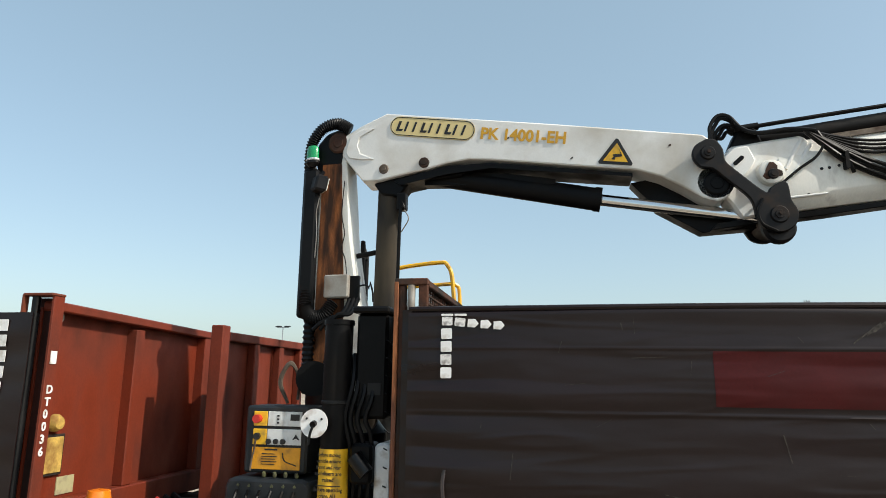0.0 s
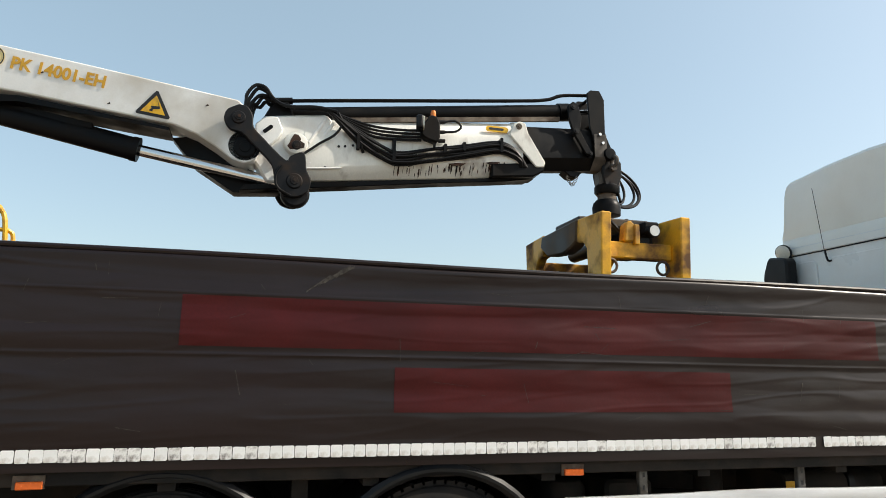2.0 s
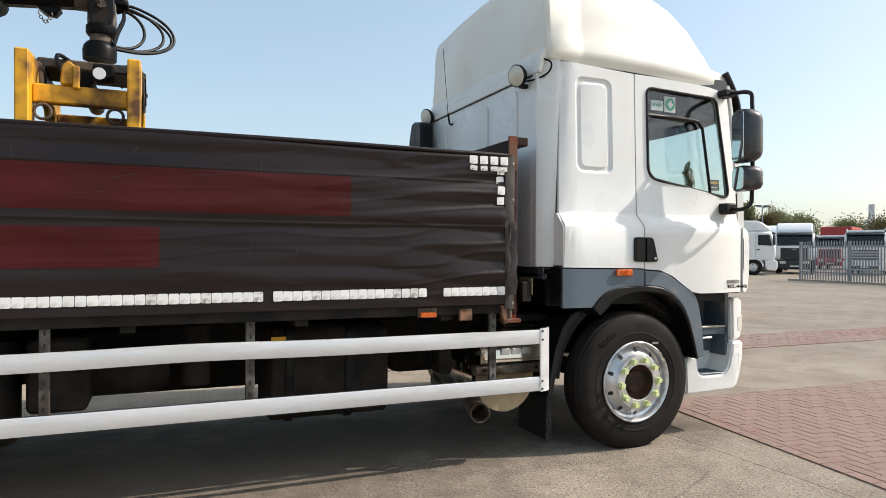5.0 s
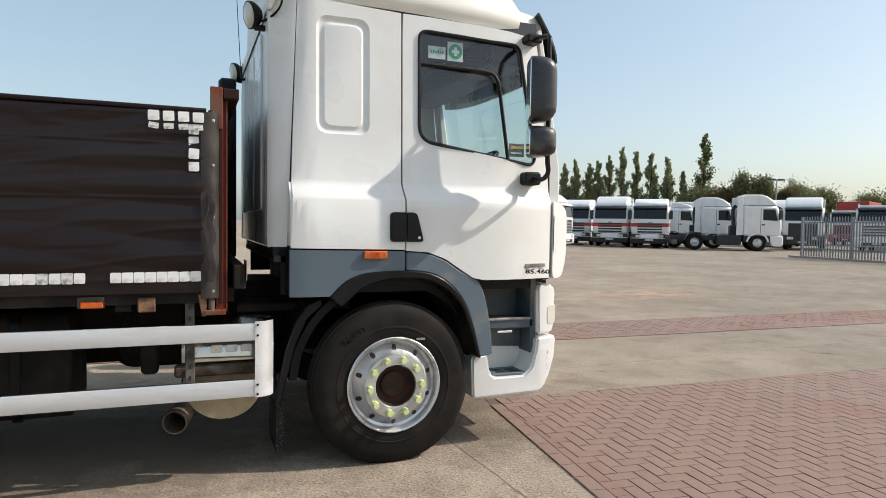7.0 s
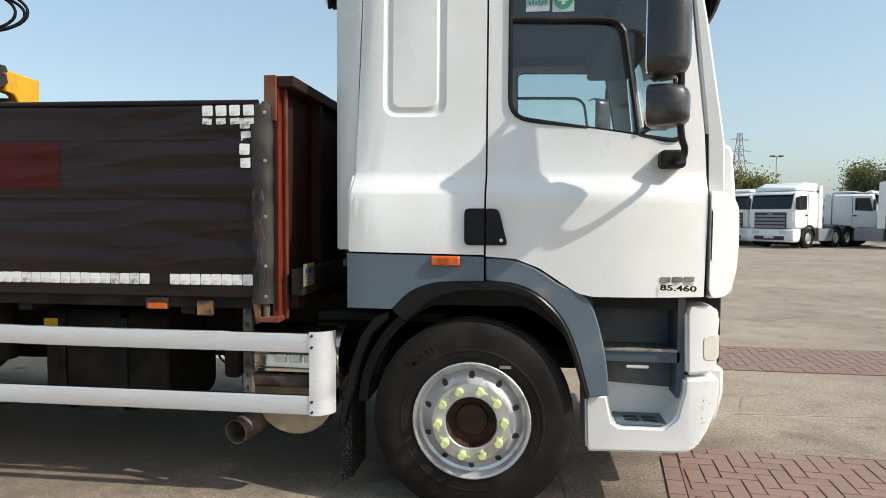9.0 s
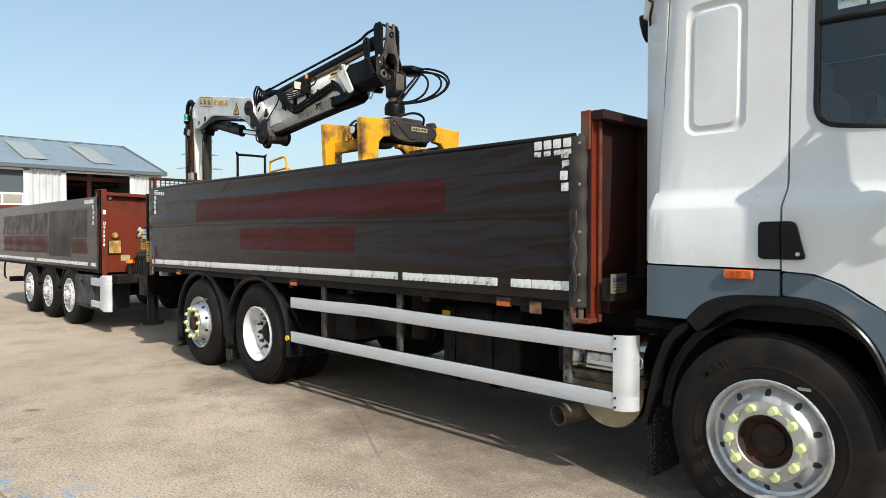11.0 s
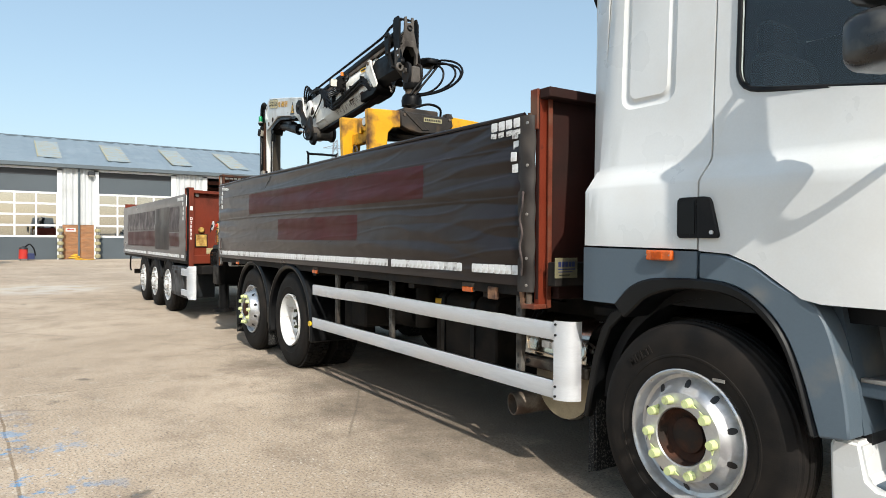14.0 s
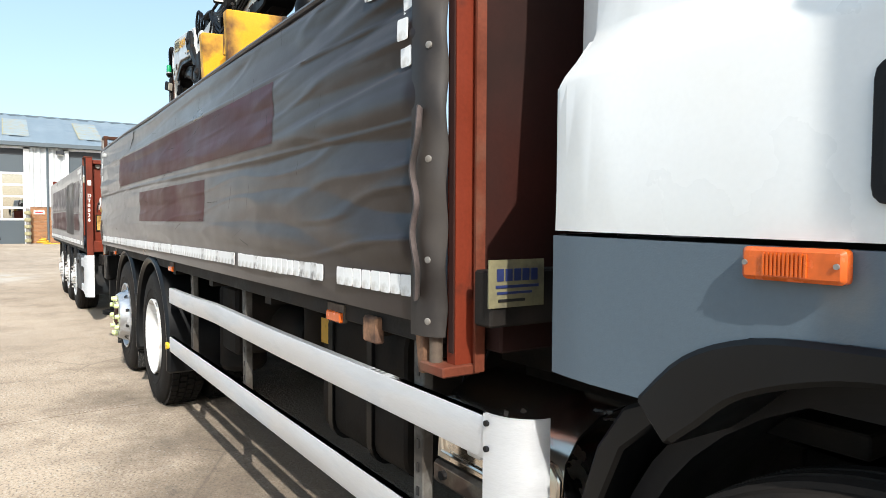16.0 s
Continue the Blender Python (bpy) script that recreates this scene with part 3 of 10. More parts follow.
def ground_sheet():
    """One sheet to the horizon, fine near the lorry, with a shallow bed left for the paving bricks."""
    bm = bmesh.new()
    xs = [-3000, -600, -150, -60, -30, -14, -6, 0, 4, 8.2, 18.2, 30, 60, 150, 600, 3000]
    ys = [-3000, -600, -150, -60, -20, -6, 1.0, 4.1, 6.65, 7.85, 14, 30, 60, 150, 600, 3000]
    g = [[bm.verts.new((x, y, 0)) for y in ys] for x in xs]
    for i in range(len(xs) - 1):
        for j in range(len(ys) - 1):
            bm.faces.new((g[i][j], g[i + 1][j], g[i + 1][j + 1], g[i][j + 1]))
    return bm


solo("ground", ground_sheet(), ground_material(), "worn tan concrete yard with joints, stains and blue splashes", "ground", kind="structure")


# ---- the lorry ----
YC = 4.22  # its centre line
lorry = root("lorry", (4.0, YC, 0), "white and grey sleeper-cab lorry with aluminium side guards, parked on concrete", "lorry")


def swept(bm, x0, k):
    """The near face of a part turned in towards the nose, in front of x0."""
    bmesh.ops.bisect_plane(bm, geom=bm.verts[:] + bm.edges[:] + bm.faces[:], plane_co=(x0, 0, 0), plane_no=(1, 0, 0))
    for v in bm.verts:
        if v.co.y < 3.2:
            v.co.y += k * max(0.0, v.co.x - x0)
    return bm


def mirrored(bm):
    """The same shape on the far side of the centre line."""
    b = bm.copy()
    for v in b.verts:
        v.co.y = 2 * YC - v.co.y
    bmesh.ops.reverse_faces(b, faces=b.faces)
    return b


def both(name, bm, mat, parent, label="", bevel=0.0):
    far = mirrored(bm)
    a = part(name, bm, mat, parent, label, bevel)
    return a, part(name, far, mat, parent, label, bevel)


def skin(x, z):
    """How far out the cab's near side stands: a swage line at waist height, and a turn towards the nose."""
    t = min(1, max(0, (z - 1.665) / 0.115))
    s = 0.6 * t + 0.4 * t * t * (3 - 2 * t)
    y = 2.955 + 0.098 * s + 0.032 * max(0, z - 1.8)
    return y + (0.34 - 0.14 * s) * max(0, x - 7.8) ** 2 + (0.35 + 1.0 * max(0, z - 1.8)) * max(0, 6.66 - x) ** 1.5


def panel(outer, inner=None, thick=0.03, hole=None):
    """A pressed side panel in the cab's skin; with inner, a ring round an opening of as many points."""
    bm = bmesh.new()
    if inner:
        rings = [[bm.verts.new((x, d, z)) for x, z in p] for d in (0, thick) for p in (outer, inner)]
        n = len(outer)
        for i in range(n):
            j = (i + 1) % n
            bm.faces.new((rings[0][i], rings[0][j], rings[1][j], rings[1][i]))
            bm.faces.new((rings[2][j], rings[2][i], rings[3][i], rings[3][j]))
            bm.faces.new((rings[0][j], rings[0][i], rings[2][i], rings[2][j]))
            bm.faces.new((rings[1][i], rings[1][j], rings[3][j], rings[3][i]))
    else:
        prism(outer, 0, thick, bm=bm)
    for z in (1.665, 1.685, 1.705, 1.725, 1.745, 1.765, 1.79, 2.2, 2.6):
        bmesh.ops.bisect_plane(bm, geom=bm.verts[:] + bm.edges[:] + bm.faces[:], plane_co=(0, 0, z), plane_no=(0, 0, 1))
    for x in (6.545, 6.57, 6.6, 6.65, 7.8, 7.9, 8.0, 8.1, 8.2, 8.28, 8.35):
        bmesh.ops.bisect_plane(bm, geom=bm.verts[:] + bm.edges[:] + bm.faces[:], plane_co=(x, 0, 0), plane_no=(1, 0, 0))
    for v in bm.verts:
        v.co.y += skin(v.co.x, v.co.z)
    bmesh.ops.recalc_face_normals(bm, faces=bm.faces)
    return bm


def build_cab():
    cab = part("cab_shell", box(6.42, 6.45, 3.16, 2 * YC - 3.16, 1.37, 2.90), WHITE, lorry, "white sleeper cab with a high roof", 0.01)
    both("lower_end_plate", prism([(2.975, 1.385), (2.975, 1.66), (3.065, 1.77), (3.14, 1.77), (3.14, 1.385)], 6.534, 6.55, "x"), WHITE, cab)
    both("floor_end_plate", box(6.528, 6.55, 2.99, 3.14, 1.09, 1.365), BLACK, cab)
    # rear corners, rounded
    corner = [(6.415, 3.24), (6.425, 3.17), (6.46, 3.115), (6.53, 3.10), (6.53, 3.13), (6.475, 3.14), (6.45, 3.18), (6.445, 3.24)]
    rc = prism(corner, 1.375, 2.93, "z")
    for v in rc.verts:
        if v.co.z > 2 and v.co.x > 6.45:
            v.co.x += 0.055
    both("rear_corner", rc, WHITE, cab)
    # pressed ribs in the rear wall
    part("rear_wall_rib", prism(rounded(3.45, 3.85, 1.6, 2.75, 0.06), 6.405, 6.425, "x"), WHITE, cab, bevel=0.006)
    part("rear_wall_rib", prism(rounded(3.95, 4.75, 1.6, 2.72, 0.06), 6.405, 6.425, "x"), WHITE, cab, bevel=0.006)
    part("rear_wall_rib", prism(rounded(4.85, 5.1, 1.6, 2.72, 0.06), 6.405, 6.425, "x"), WHITE, cab, bevel=0.006)
    # quarter panel with its pressed recess
    ring = rounded(6.70, 7.035, 2.075, 2.80, 0.07, 5)
    outer = [(7.242, 2.87), (6.59, 2.90), (6.537, 1.372), (7.242, 1.362)]
    outer6 = []
    for k, c in enumerate(outer):
        nxt, prv = outer[(k + 1) % 4], outer[k - 1]
        for i in range(-3, 3):
            t = 0.4 * abs(i) / 3
            o = prv if i < 0 else nxt
            outer6.append((c[0] + (o[0] - c[0]) * t, c[1] + (o[1] - c[1]) * t))
    both("quarter_panel", panel(outer6, ring, 0.025), WHITE, cab)
    bm = bmesh.new()
    rings = []
    for inset, depth in ((0.0, 0.001), (0.012, 0.012), (0.030, 0.015), (0.040, 0.013), (0.052, 0.003)):
        pts = rounded(6.70 + inset, 7.035 - inset, 2.075 + inset, 2.80 - inset, 0.07 - 0.5 * inset, 5)
        rings.append([bm.verts.new((x, skin(x, z) + depth, z)) for x, z in pts])
    for a, b in zip(rings, rings[1:]):
        for i in range(len(a)):
            j = (i + 1) % len(a)
            bm.faces.new((a[i], a[j], b[j], b[i]))
    bm.faces.new(rings[-1])
    bmesh.ops.recalc_face_normals(bm, faces=bm.faces)
    both("panel_recess", bm, WHITE, cab)
    # doors
    win = round_off([(8.125, 2.755), (7.365, 2.775), (7.365, 2.065), (8.278, 1.935)], (0.06, 0.06, 0.10, 0.09))
    door_low = [(7.252, 1.355), (7.40, 1.345), (7.52, 1.30), (7.62, 1.235), (7.72, 1.175), (7.80, 1.16), (8.385, 1.157), (8.398, 1.62), (7.252, 1.62)]
    door_ring_out = [(8.325, 2.45), (8.30, 2.70), (8.285, 2.77), (8.27, 2.82), (8.16, 2.833), (8.05, 2.845),
                     (7.65, 2.86), (7.45, 2.868), (7.35, 2.869), (7.256, 2.87), (7.254, 2.80), (7.252, 2.72),
                     (7.252, 2.25), (7.252, 2.0), (7.252, 1.80), (7.252, 1.62), (7.40, 1.62), (7.60, 1.62),
                     (8.0, 1.62), (8.2, 1.62), (8.398, 1.62), (8.396, 1.80), (8.385, 1.98), (8.36, 2.18)]
    for sgn in (0, 1):
        bm = panel(door_ring_out, win, 0.03)
        low = panel(door_low, None, 0.03)
        if sgn:
            bm, low = mirrored(bm), mirrored(low)
        door = part("door", bm, WHITE, lorry, "white cab door with a tinted window")
        part("door_lower_skin", low, WHITE, door)
        # glass
        g = bmesh.new()
        vs = [g.verts.new((x, skin(x, z) + 0.012, z)) for x, z in win]
        g.faces.new(vs)
        if sgn:
            g = mirrored(g)
        gl = part("window_glass", g, GLASS, door, "tinted window glass")
        gl.visible_shadow = False
        # rubber round the glass, and the frame of the sliding pane
        path = [(x, skin(x, z) - 0.002, z) for x, z in win]
        sealb = tube(path + path[:1], 0.012, 6, 1)
        bar = [(7.365, 2.562), (7.60, 2.559), (7.84, 2.553), (7.905, 2.538), (7.945, 2.498), (7.96, 2.433), (8.03, 1.975)]
        tube([(x, skin(x, z), z) for x, z in bar], 0.013, 6, 4, sealb)
        if sgn:
            sealb = mirrored(sealb)
        part("window_seal", sealb, BLACK, door)
        # handle plate
        h = prism(round_off([(7.143, 1.412), (7.247, 1.412), (7.247, 1.597), (7.143, 1.597)], (0.025, 0.006, 0.006, 0.025), 4), 2.943, 2.97)
        hh = prism(round_off([(7.158, 1.43), (7.238, 1.43), (7.238, 1.58), (7.158, 1.58)], (0.02, 0.006, 0.006, 0.02), 4), 2.940, 2.9432)
        h2 = prism(round_off([(7.253, 1.412), (7.362, 1.412), (7.315, 1.597), (7.253, 1.597)], (0.006, 0.022, 0.028, 0.006), 4), 2.935, 2.97)
        lk = cyl((7.33, 2.928, 1.438), (7.33, 2.94, 1.438), 0.0095, seg=14)
        if sgn:
            h, hh, h2, lk = mirrored(h), mirrored(hh), mirrored(h2), mirrored(lk)
        hd = part("door_handle", h2, BLACK, door, "black plastic door handle", 0.006)
        rec = part("handle_recess", h, BLACK, door, "", 0.006)
        part("recess_floor", hh, GUARD, rec)
        part("door_lock", lk, ALU, door)
        # shut line behind the panels
        s = box(7.23, 7.27, 3.115, 3.125, 1.37, 2.87)
        part("door_shut", mirrored(s) if sgn else s, BLACK, door)
    # front corner pillars and wind deflectors
    both("corner_deflector", swept(prism(round_off([(8.411, 1.19), (8.428, 1.15), (8.525, 1.155), (8.572, 1.27), (8.585, 1.44), (8.578, 1.63), (8.50, 1.69), (8.411, 1.69)], [0.012, 0.02, 0.045, 0.05, 0.08, 0.045, 0.05, 0.006], 4), 3.06, 3.30), 8.40, 0.5), WHITE, cab, "white corner wind deflector", 0.018)
    both("front_pillar", prism([(8.405, 1.66), (8.50, 1.66), (8.49, 1.95), (8.39, 2.55), (8.32, 2.90), (8.275, 2.88), (8.31, 2.70), (8.396, 1.98)], 3.125, 3.27), WHITE, cab, "", 0.012)
    both("door_gap", box(8.395, 8.413, 3.128, 3.16, 1.16, 1.98), BLACK, cab)
    both("corner_vent", swept(prism([(8.414, 1.36), (8.420, 1.34), (8.423, 1.58), (8.415, 1.60)], 3.056, 3.07), 8.40, 0.5), BLACK, cab)
    # nose
    part("nose_panel", prism([(8.46, 1.12), (8.60, 1.14), (8.62, 1.5), (8.58, 1.93), (8.50, 1.96), (8.45, 1.5)], 3.28, 2 * YC - 3.28), WHITE, cab, "white nose panel with a dark grille", 0.02)
    part("grille", box(8.60, 8.635, 3.5, 2 * YC - 3.5, 1.14, 1.52), BLACK, cab, "", 0.01)
    w = bmesh.new()
    vs = [w.verts.new(p) for p in ((8.505, 3.26, 1.95), (8.57, 3.8, 1.95), (8.57, 4.64, 1.95), (8.505, 5.18, 1.95), (8.335, 5.18, 2.86), (8.40, 4.64, 2.86), (8.40, 3.8, 2.86), (8.335, 3.26, 2.86))]
    for f in ((0, 1, 6, 7), (1, 2, 5, 6), (2, 3, 4, 5)):
        w.faces.new([vs[i] for i in f])
    ws = part("windscreen", w, GLASS, cab, "windscreen glass")
    ws.visible_shadow = False
    # wiper and screen rubber
    part("screen_rubber", tube([(8.51, 3.25, 1.95), (8.345, 3.25, 2.86)], 0.016, 6), BLACK, cab)
    # sun visor
    vis = sheet(lambda u, v: (8.30 + 0.16 * math.sin(v * 1.5) + 0.05 * (1 - (2 * u - 1) ** 4), 3.13 + u * (2 * YC - 6.26), 2.95 - 0.33 * v + 0.06 * abs(2 * u - 1) ** 3), span(0, 1, 25), span(0, 1, 7), thick=(-0.015, 0, 0))
    part("sun_visor", vis, MIRROR_BLACK, cab, "dark tinted sun visor")
    # high roof: a lofted shell
    stations = [(6.47, 2.96, 3.60, 0.03), (6.50, 2.94, 3.63, 0.0), (6.73, 2.93, 3.645, 0.0), (6.755, 2.93, 3.63, 0.012), (6.79, 2.925, 3.64, 0.008), (7.1, 2.92, 3.645, 0.0), (7.42, 2.91, 3.60, 0.0), (7.66, 2.90, 3.50, 0.008), (7.88, 2.89, 3.36, 0.025), (8.07, 2.88, 3.19, 0.05), (8.23, 2.87, 3.02, 0.08), (8.36, 2.86, 2.92, 0.12)]
    rb = bmesh.new()
    prev = None
    for x, z0, z1, ins in stations:
        ys = []
        h = z1 - z0
        y0 = 3.085 + ins
        prof = [(y0 + 0.02, z0 - 0.03), (y0 - 0.012, z0 + 0.01), (y0 - 0.015, z0 + 0.07), (y0 + 0.01, z0 + 0.13 + 0.02 * h), (y0 + 0.03, z0 + h * 0.45), (y0 + 0.055, z0 + h * 0.78), (y0 + 0.085, z0 + h * 0.91), (y0 + 0.15, z0 + h * 0.975), (y0 + 0.35, z1), (y0 + 0.65, z1 + 0.045 * min(1, h)), (YC, z1 + 0.075 * min(1, h))]
        ring = [rb.verts.new((x, y, z)) for y, z in prof] + [rb.verts.new((x, 2 * YC - y, z)) for y, z in prof[-2::-1]]
        if prev:
            for i in range(len(ring) - 1):
                rb.faces.new((prev[i], prev[i + 1], ring[i + 1], ring[i]))
        else:
            rb.faces.new(ring)
        prev = ring
    rb.faces.new(prev[::-1])
    bmesh.ops.recalc_face_normals(rb, faces=rb.faces)
    roof = part("cab_roof", rb, ROOF_WHITE, lorry, "cream-white moulded high roof", angle=40)
    part("roof_back_seam", tube([(6.418, 3.22, 2.80), (6.415, YC, 2.80), (6.418, 2 * YC - 3.22, 2.80)], 0.006, 6), BLACK, roof)
    part("roof_back_band", prism([(6.412, 2.805), (6.442, 2.805), (6.50, 3.0), (6.47, 3.0), (6.425, 2.93)], 3.12, 2 * YC - 3.12), ROOF_WHITE, roof, "", 0.008)
    part("roof_floor", box(6.45, 8.3, 3.14, 2 * YC - 3.14, 2.87, 2.895), SHIRT_TRIM, cab)
    # work lamps on the rear wall, with their cables
    for y, x, z in ((3.305, 6.345, 2.81), (5.22, 6.37, 2.85)):
        lamp = part("work_lamp", turned([(0.0, -0.05), (0.045, -0.045), (0.07, -0.02), (0.082, 0.0), (0.085, 0.025), (0.078, 0.03)], (x, y, z), (-0.93, -0.30, -0.2), 28), BLACK, lorry, "round work lamp on the cab back")
        part("lamp_lens", turned([(0.078, 0.028), (0.06, 0.036), (0.0, 0.042)], (x, y, z), (-0.93, -0.30, -0.2), 28), LAMP_LENS, lamp)
        part("lamp_bracket", box(x + 0.01, 6.42, y - 0.02, y + 0.02, z - 0.09, z - 0.06), BLACK, lamp, "", 0.004)
    part("lamp_cable", tube([(6.36, 3.32, 2.77), (6.42, 3.20, 2.765), (6.475, 3.095, 2.80), (6.495, 3.085, 2.87), (6.455, 3.12, 2.905)], 0.007, 6), HOSE, cab)
    part("aerial", tube([(6.37, 4.70, 2.76), (6.34, 4.76, 3.42)], 0.003, 5), BLACK, cab)
    part("aerial_base", tube([(6.42, 4.66, 2.69), (6.38, 4.68, 2.69), (6.37, 4.70, 2.79)], 0.010, 6), BLACK, cab)
    # air intake behind the cab, far corner
    part("air_intake", prism(round_off([(5.38, 1.2), (5.38, 2.62), (5.30, 2.80), (5.04, 2.76), (5.04, 1.2)], (0.04, 0.05, 0.05, 0.06, 0.04)), 6.22, 6.36, "x"), BLACK, lorry, "black air intake stack", 0.02)
    # corrugated intake hose
    cb = bmesh.new()
    for k in range(14):
        turned([(0.05, -0.012), (0.062, 0.0), (0.05, 0.012)], (6.28 - 0.004 * k, 4.98, 1.35 + 0.026 * k), (0, 0, 1), 16, cb)
    part("intake_hose", cb, HOSE, lorry)
    part("exhaust_brace", tube([(6.25, 4.9, 1.1), (6.24, 4.9, 1.7), (6.30, 4.95, 2.3)], 0.05, 10), CHASSIS, lorry)


def mirrors(side):
    def m(bm):
        return mirrored(bm) if side else bm

    def turn(bm):
        """Swung inwards about the arm."""
        bm.transform(pose(8.14, 2.765, 0, 0, 0, -22) @ pose(-8.12, -2.83, 0))
        return m(bm)

    def shell(y0, y1, z0, z1, r):
        bm = bmesh.new()
        rows = []
        for x, k in ((8.015, 0.95), (8.022, 1.0), (8.06, 1.0), (8.10, 0.97), (8.14, 0.90), (8.17, 0.76), (8.188, 0.55), (8.195, 0.3)):
            pts = rounded(-(y1 - y0) / 2, (y1 - y0) / 2, -(z1 - z0) / 2, (z1 - z0) / 2, r, 5)
            rows.append([bm.verts.new((x, (y0 + y1) / 2 + p * k, (z0 + z1) / 2 + q * (0.35 + 0.65 * k))) for p, q in pts])
        for a, b in zip(rows, rows[1:]):
            for i in range(len(a)):
                j = (i + 1) % len(a)
                bm.faces.new((a[i], a[j], b[j], b[i]))
        bm.faces.new(rows[0])
        bm.faces.new(rows[-1])
        bmesh.ops.recalc_face_normals(bm, faces=bm.faces)
        return bm
    big = shell(2.705, 2.925, 2.185, 2.60, 0.07)
    ob = part("door_mirror", turn(big), MIRROR_BLACK, lorry, "black door mirror on tubular arms", angle=50)
    part("mirror_face", turn(prism(rounded(2.72, 2.91, 2.205, 2.58, 0.035, 4), 8.008, 8.0145, "x")), MIRROR, ob)
    small = shell(2.705, 2.92, 1.965, 2.16, 0.06)
    part("wide_angle_mirror", turn(small), MIRROR_BLACK, ob, "", angle=50)
    part("mirror_face", turn(prism(rounded(2.72, 2.90, 1.98, 2.145, 0.035, 4), 8.008, 8.0145, "x")), MIRROR, ob)
    part("mirror_arm", m(tube([(8.20, 3.04, 1.85), (8.22, 2.92, 1.835), (8.21, 2.82, 1.875), (8.18, 2.78, 1.97), (8.175, 2.77, 2.3), (8.18, 2.78, 2.64), (8.20, 2.83, 2.76), (8.22, 3.10, 2.80)], 0.017, 8)), BLACK, ob)
    part("mirror_bracket", m(prism(rounded(8.135, 8.265, 1.80, 1.89, 0.025), 2.995, 3.13)), BLACK, ob, "", 0.012)
    part("mirror_bracket", m(prism(rounded(8.15, 8.27, 2.77, 2.83, 0.02), 3.02, 3.15)), BLACK, ob, "", 0.01)


def cab_lower():
    low = part("lower_panel", panel([(6.53, 1.362), (6.53, 1.078), (6.77, 1.078), (6.865, 1.17), (6.98, 1.217), (7.12, 1.228), (7.242, 1.23), (7.242, 1.352)], None, 0.03), CAB_GREY, lorry, "grey plastic lower cab panel")
    far = part("lower_panel", mirrored(panel([(6.53, 1.362), (6.53, 1.078), (6.77, 1.078), (6.865, 1.17), (6.98, 1.217), (7.12, 1.228), (7.242, 1.23), (7.242, 1.352)], None, 0.03)), CAB_GREY, lorry)
    fender = [(7.252, 1.346), (7.40, 1.335), (7.52, 1.29), (7.62, 1.225), (7.750, 1.165), (7.810, 1.08), (7.855, 0.93), (7.880, 0.80), (7.895, 0.655), (7.785, 0.645), (7.770, 0.70), (7.715, 0.885), (7.645, 1.035), (7.535, 1.15), (7.415, 1.21), (7.252, 1.23)]
    f = prism([(p.x, p.z) for p in smooth_path([Vector((x, 0, z)) for x, z in fender[:9]], 4)] + [(p.x, p.z) for p in smooth_path([Vector((x, 0, z)) for x, z in fender[9:]], 4)], 0, 0.12)
    for v in f.verts:
        v.co.y += 2.954 + 0.45 * max(0, v.co.x - 7.6) ** 2
    both("front_wing", f, CAB_GREY, lorry, "grey plastic front wing", 0.008)
    outer = [(6.770, 1.078), (6.865, 1.17), (6.985, 1.217), (7.135, 1.228), (7.285, 1.229), (7.415, 1.21), (7.535, 1.15), (7.645, 1.035), (7.715, 0.885), (7.770, 0.70), (7.785, 0.645)]
    inner = [(7.763, 0.645), (7.747, 0.70), (7.690, 0.875), (7.620, 1.015), (7.510, 1.12), (7.395, 1.168), (7.255, 1.18), (7.115, 1.172), (6.975, 1.125), (6.895, 1.06), (6.835, 1.01)]
    def eased(pts):
        return [(p.x, p.z) for p in smooth_path([Vector((x, 0, z)) for x, z in pts], 4)]
    lip = prism(eased(outer) + eased(inner), 2.94, 3.18)
    both("wheel_arch_lip", lip, GUARD, lorry, "black plastic arch lip", 0.012)
    # dark inner arch and rear guard with its spray flap
    ib = bmesh.new()
    prism(arc(7.21, 0.52, 0.66, 178, -4, 22) + arc(7.21, 0.52, 0.61, -4, 178, 22), 3.12, 3.55, bm=ib)
    both("inner_arch", ib, BLACK, lorry)
    guard = [(6.74, 1.06), (6.65, 1.02), (6.58, 0.92), (6.52, 0.75), (6.48, 0.55), (6.455, 0.42), (6.495, 0.42), (6.53, 0.58), (6.575, 0.76), (6.65, 0.93), (6.74, 1.01)]
    both("rear_guard", prism(guard, 3.05, 3.50), GUARD, lorry, "", 0.008)
    for flap in both("spray_flap", prism([(6.475, 0.60), (6.50, 0.60), (6.505, 0.12), (6.47, 0.10)], 3.10, 3.50), GUARD, lorry, "black spray flap with a bristled grey edge", 0.006):
        y0, y1 = (3.088, 3.102) if min(v.co.y for v in flap.data.vertices) + YC < 3.3 else (2 * YC - 3.102, 2 * YC - 3.088)
        f0, f1 = (3.10, 3.40) if y0 < YC else (2 * YC - 3.40, 2 * YC - 3.10)
        part("bristle_face", prism([(6.500, 0.62), (6.515, 0.62), (6.520, 0.12), (6.505, 0.12)], f0, f1), RUBBER_FLAP, flap)
        part("bristle_edge", prism([(6.472, 0.60), (6.502, 0.60), (6.508, 0.12), (6.466, 0.10)], y0, y1), RUBBER_FLAP, flap)
    both("arch_liner", prism([(7.70, 1.12), (7.80, 1.12), (7.90, 0.66), (7.90, 0.44), (7.80, 0.40), (7.78, 0.66)], 3.16, 3.52), BLACK, lorry)
    # side marker
    mk = part("side_marker", prism(rounded(6.975, 7.122, 1.307, 1.355, 0.008), 2.93, 2.957), AMBER, lorry, "orange side marker lamp", 0.006)
    rb = bmesh.new()
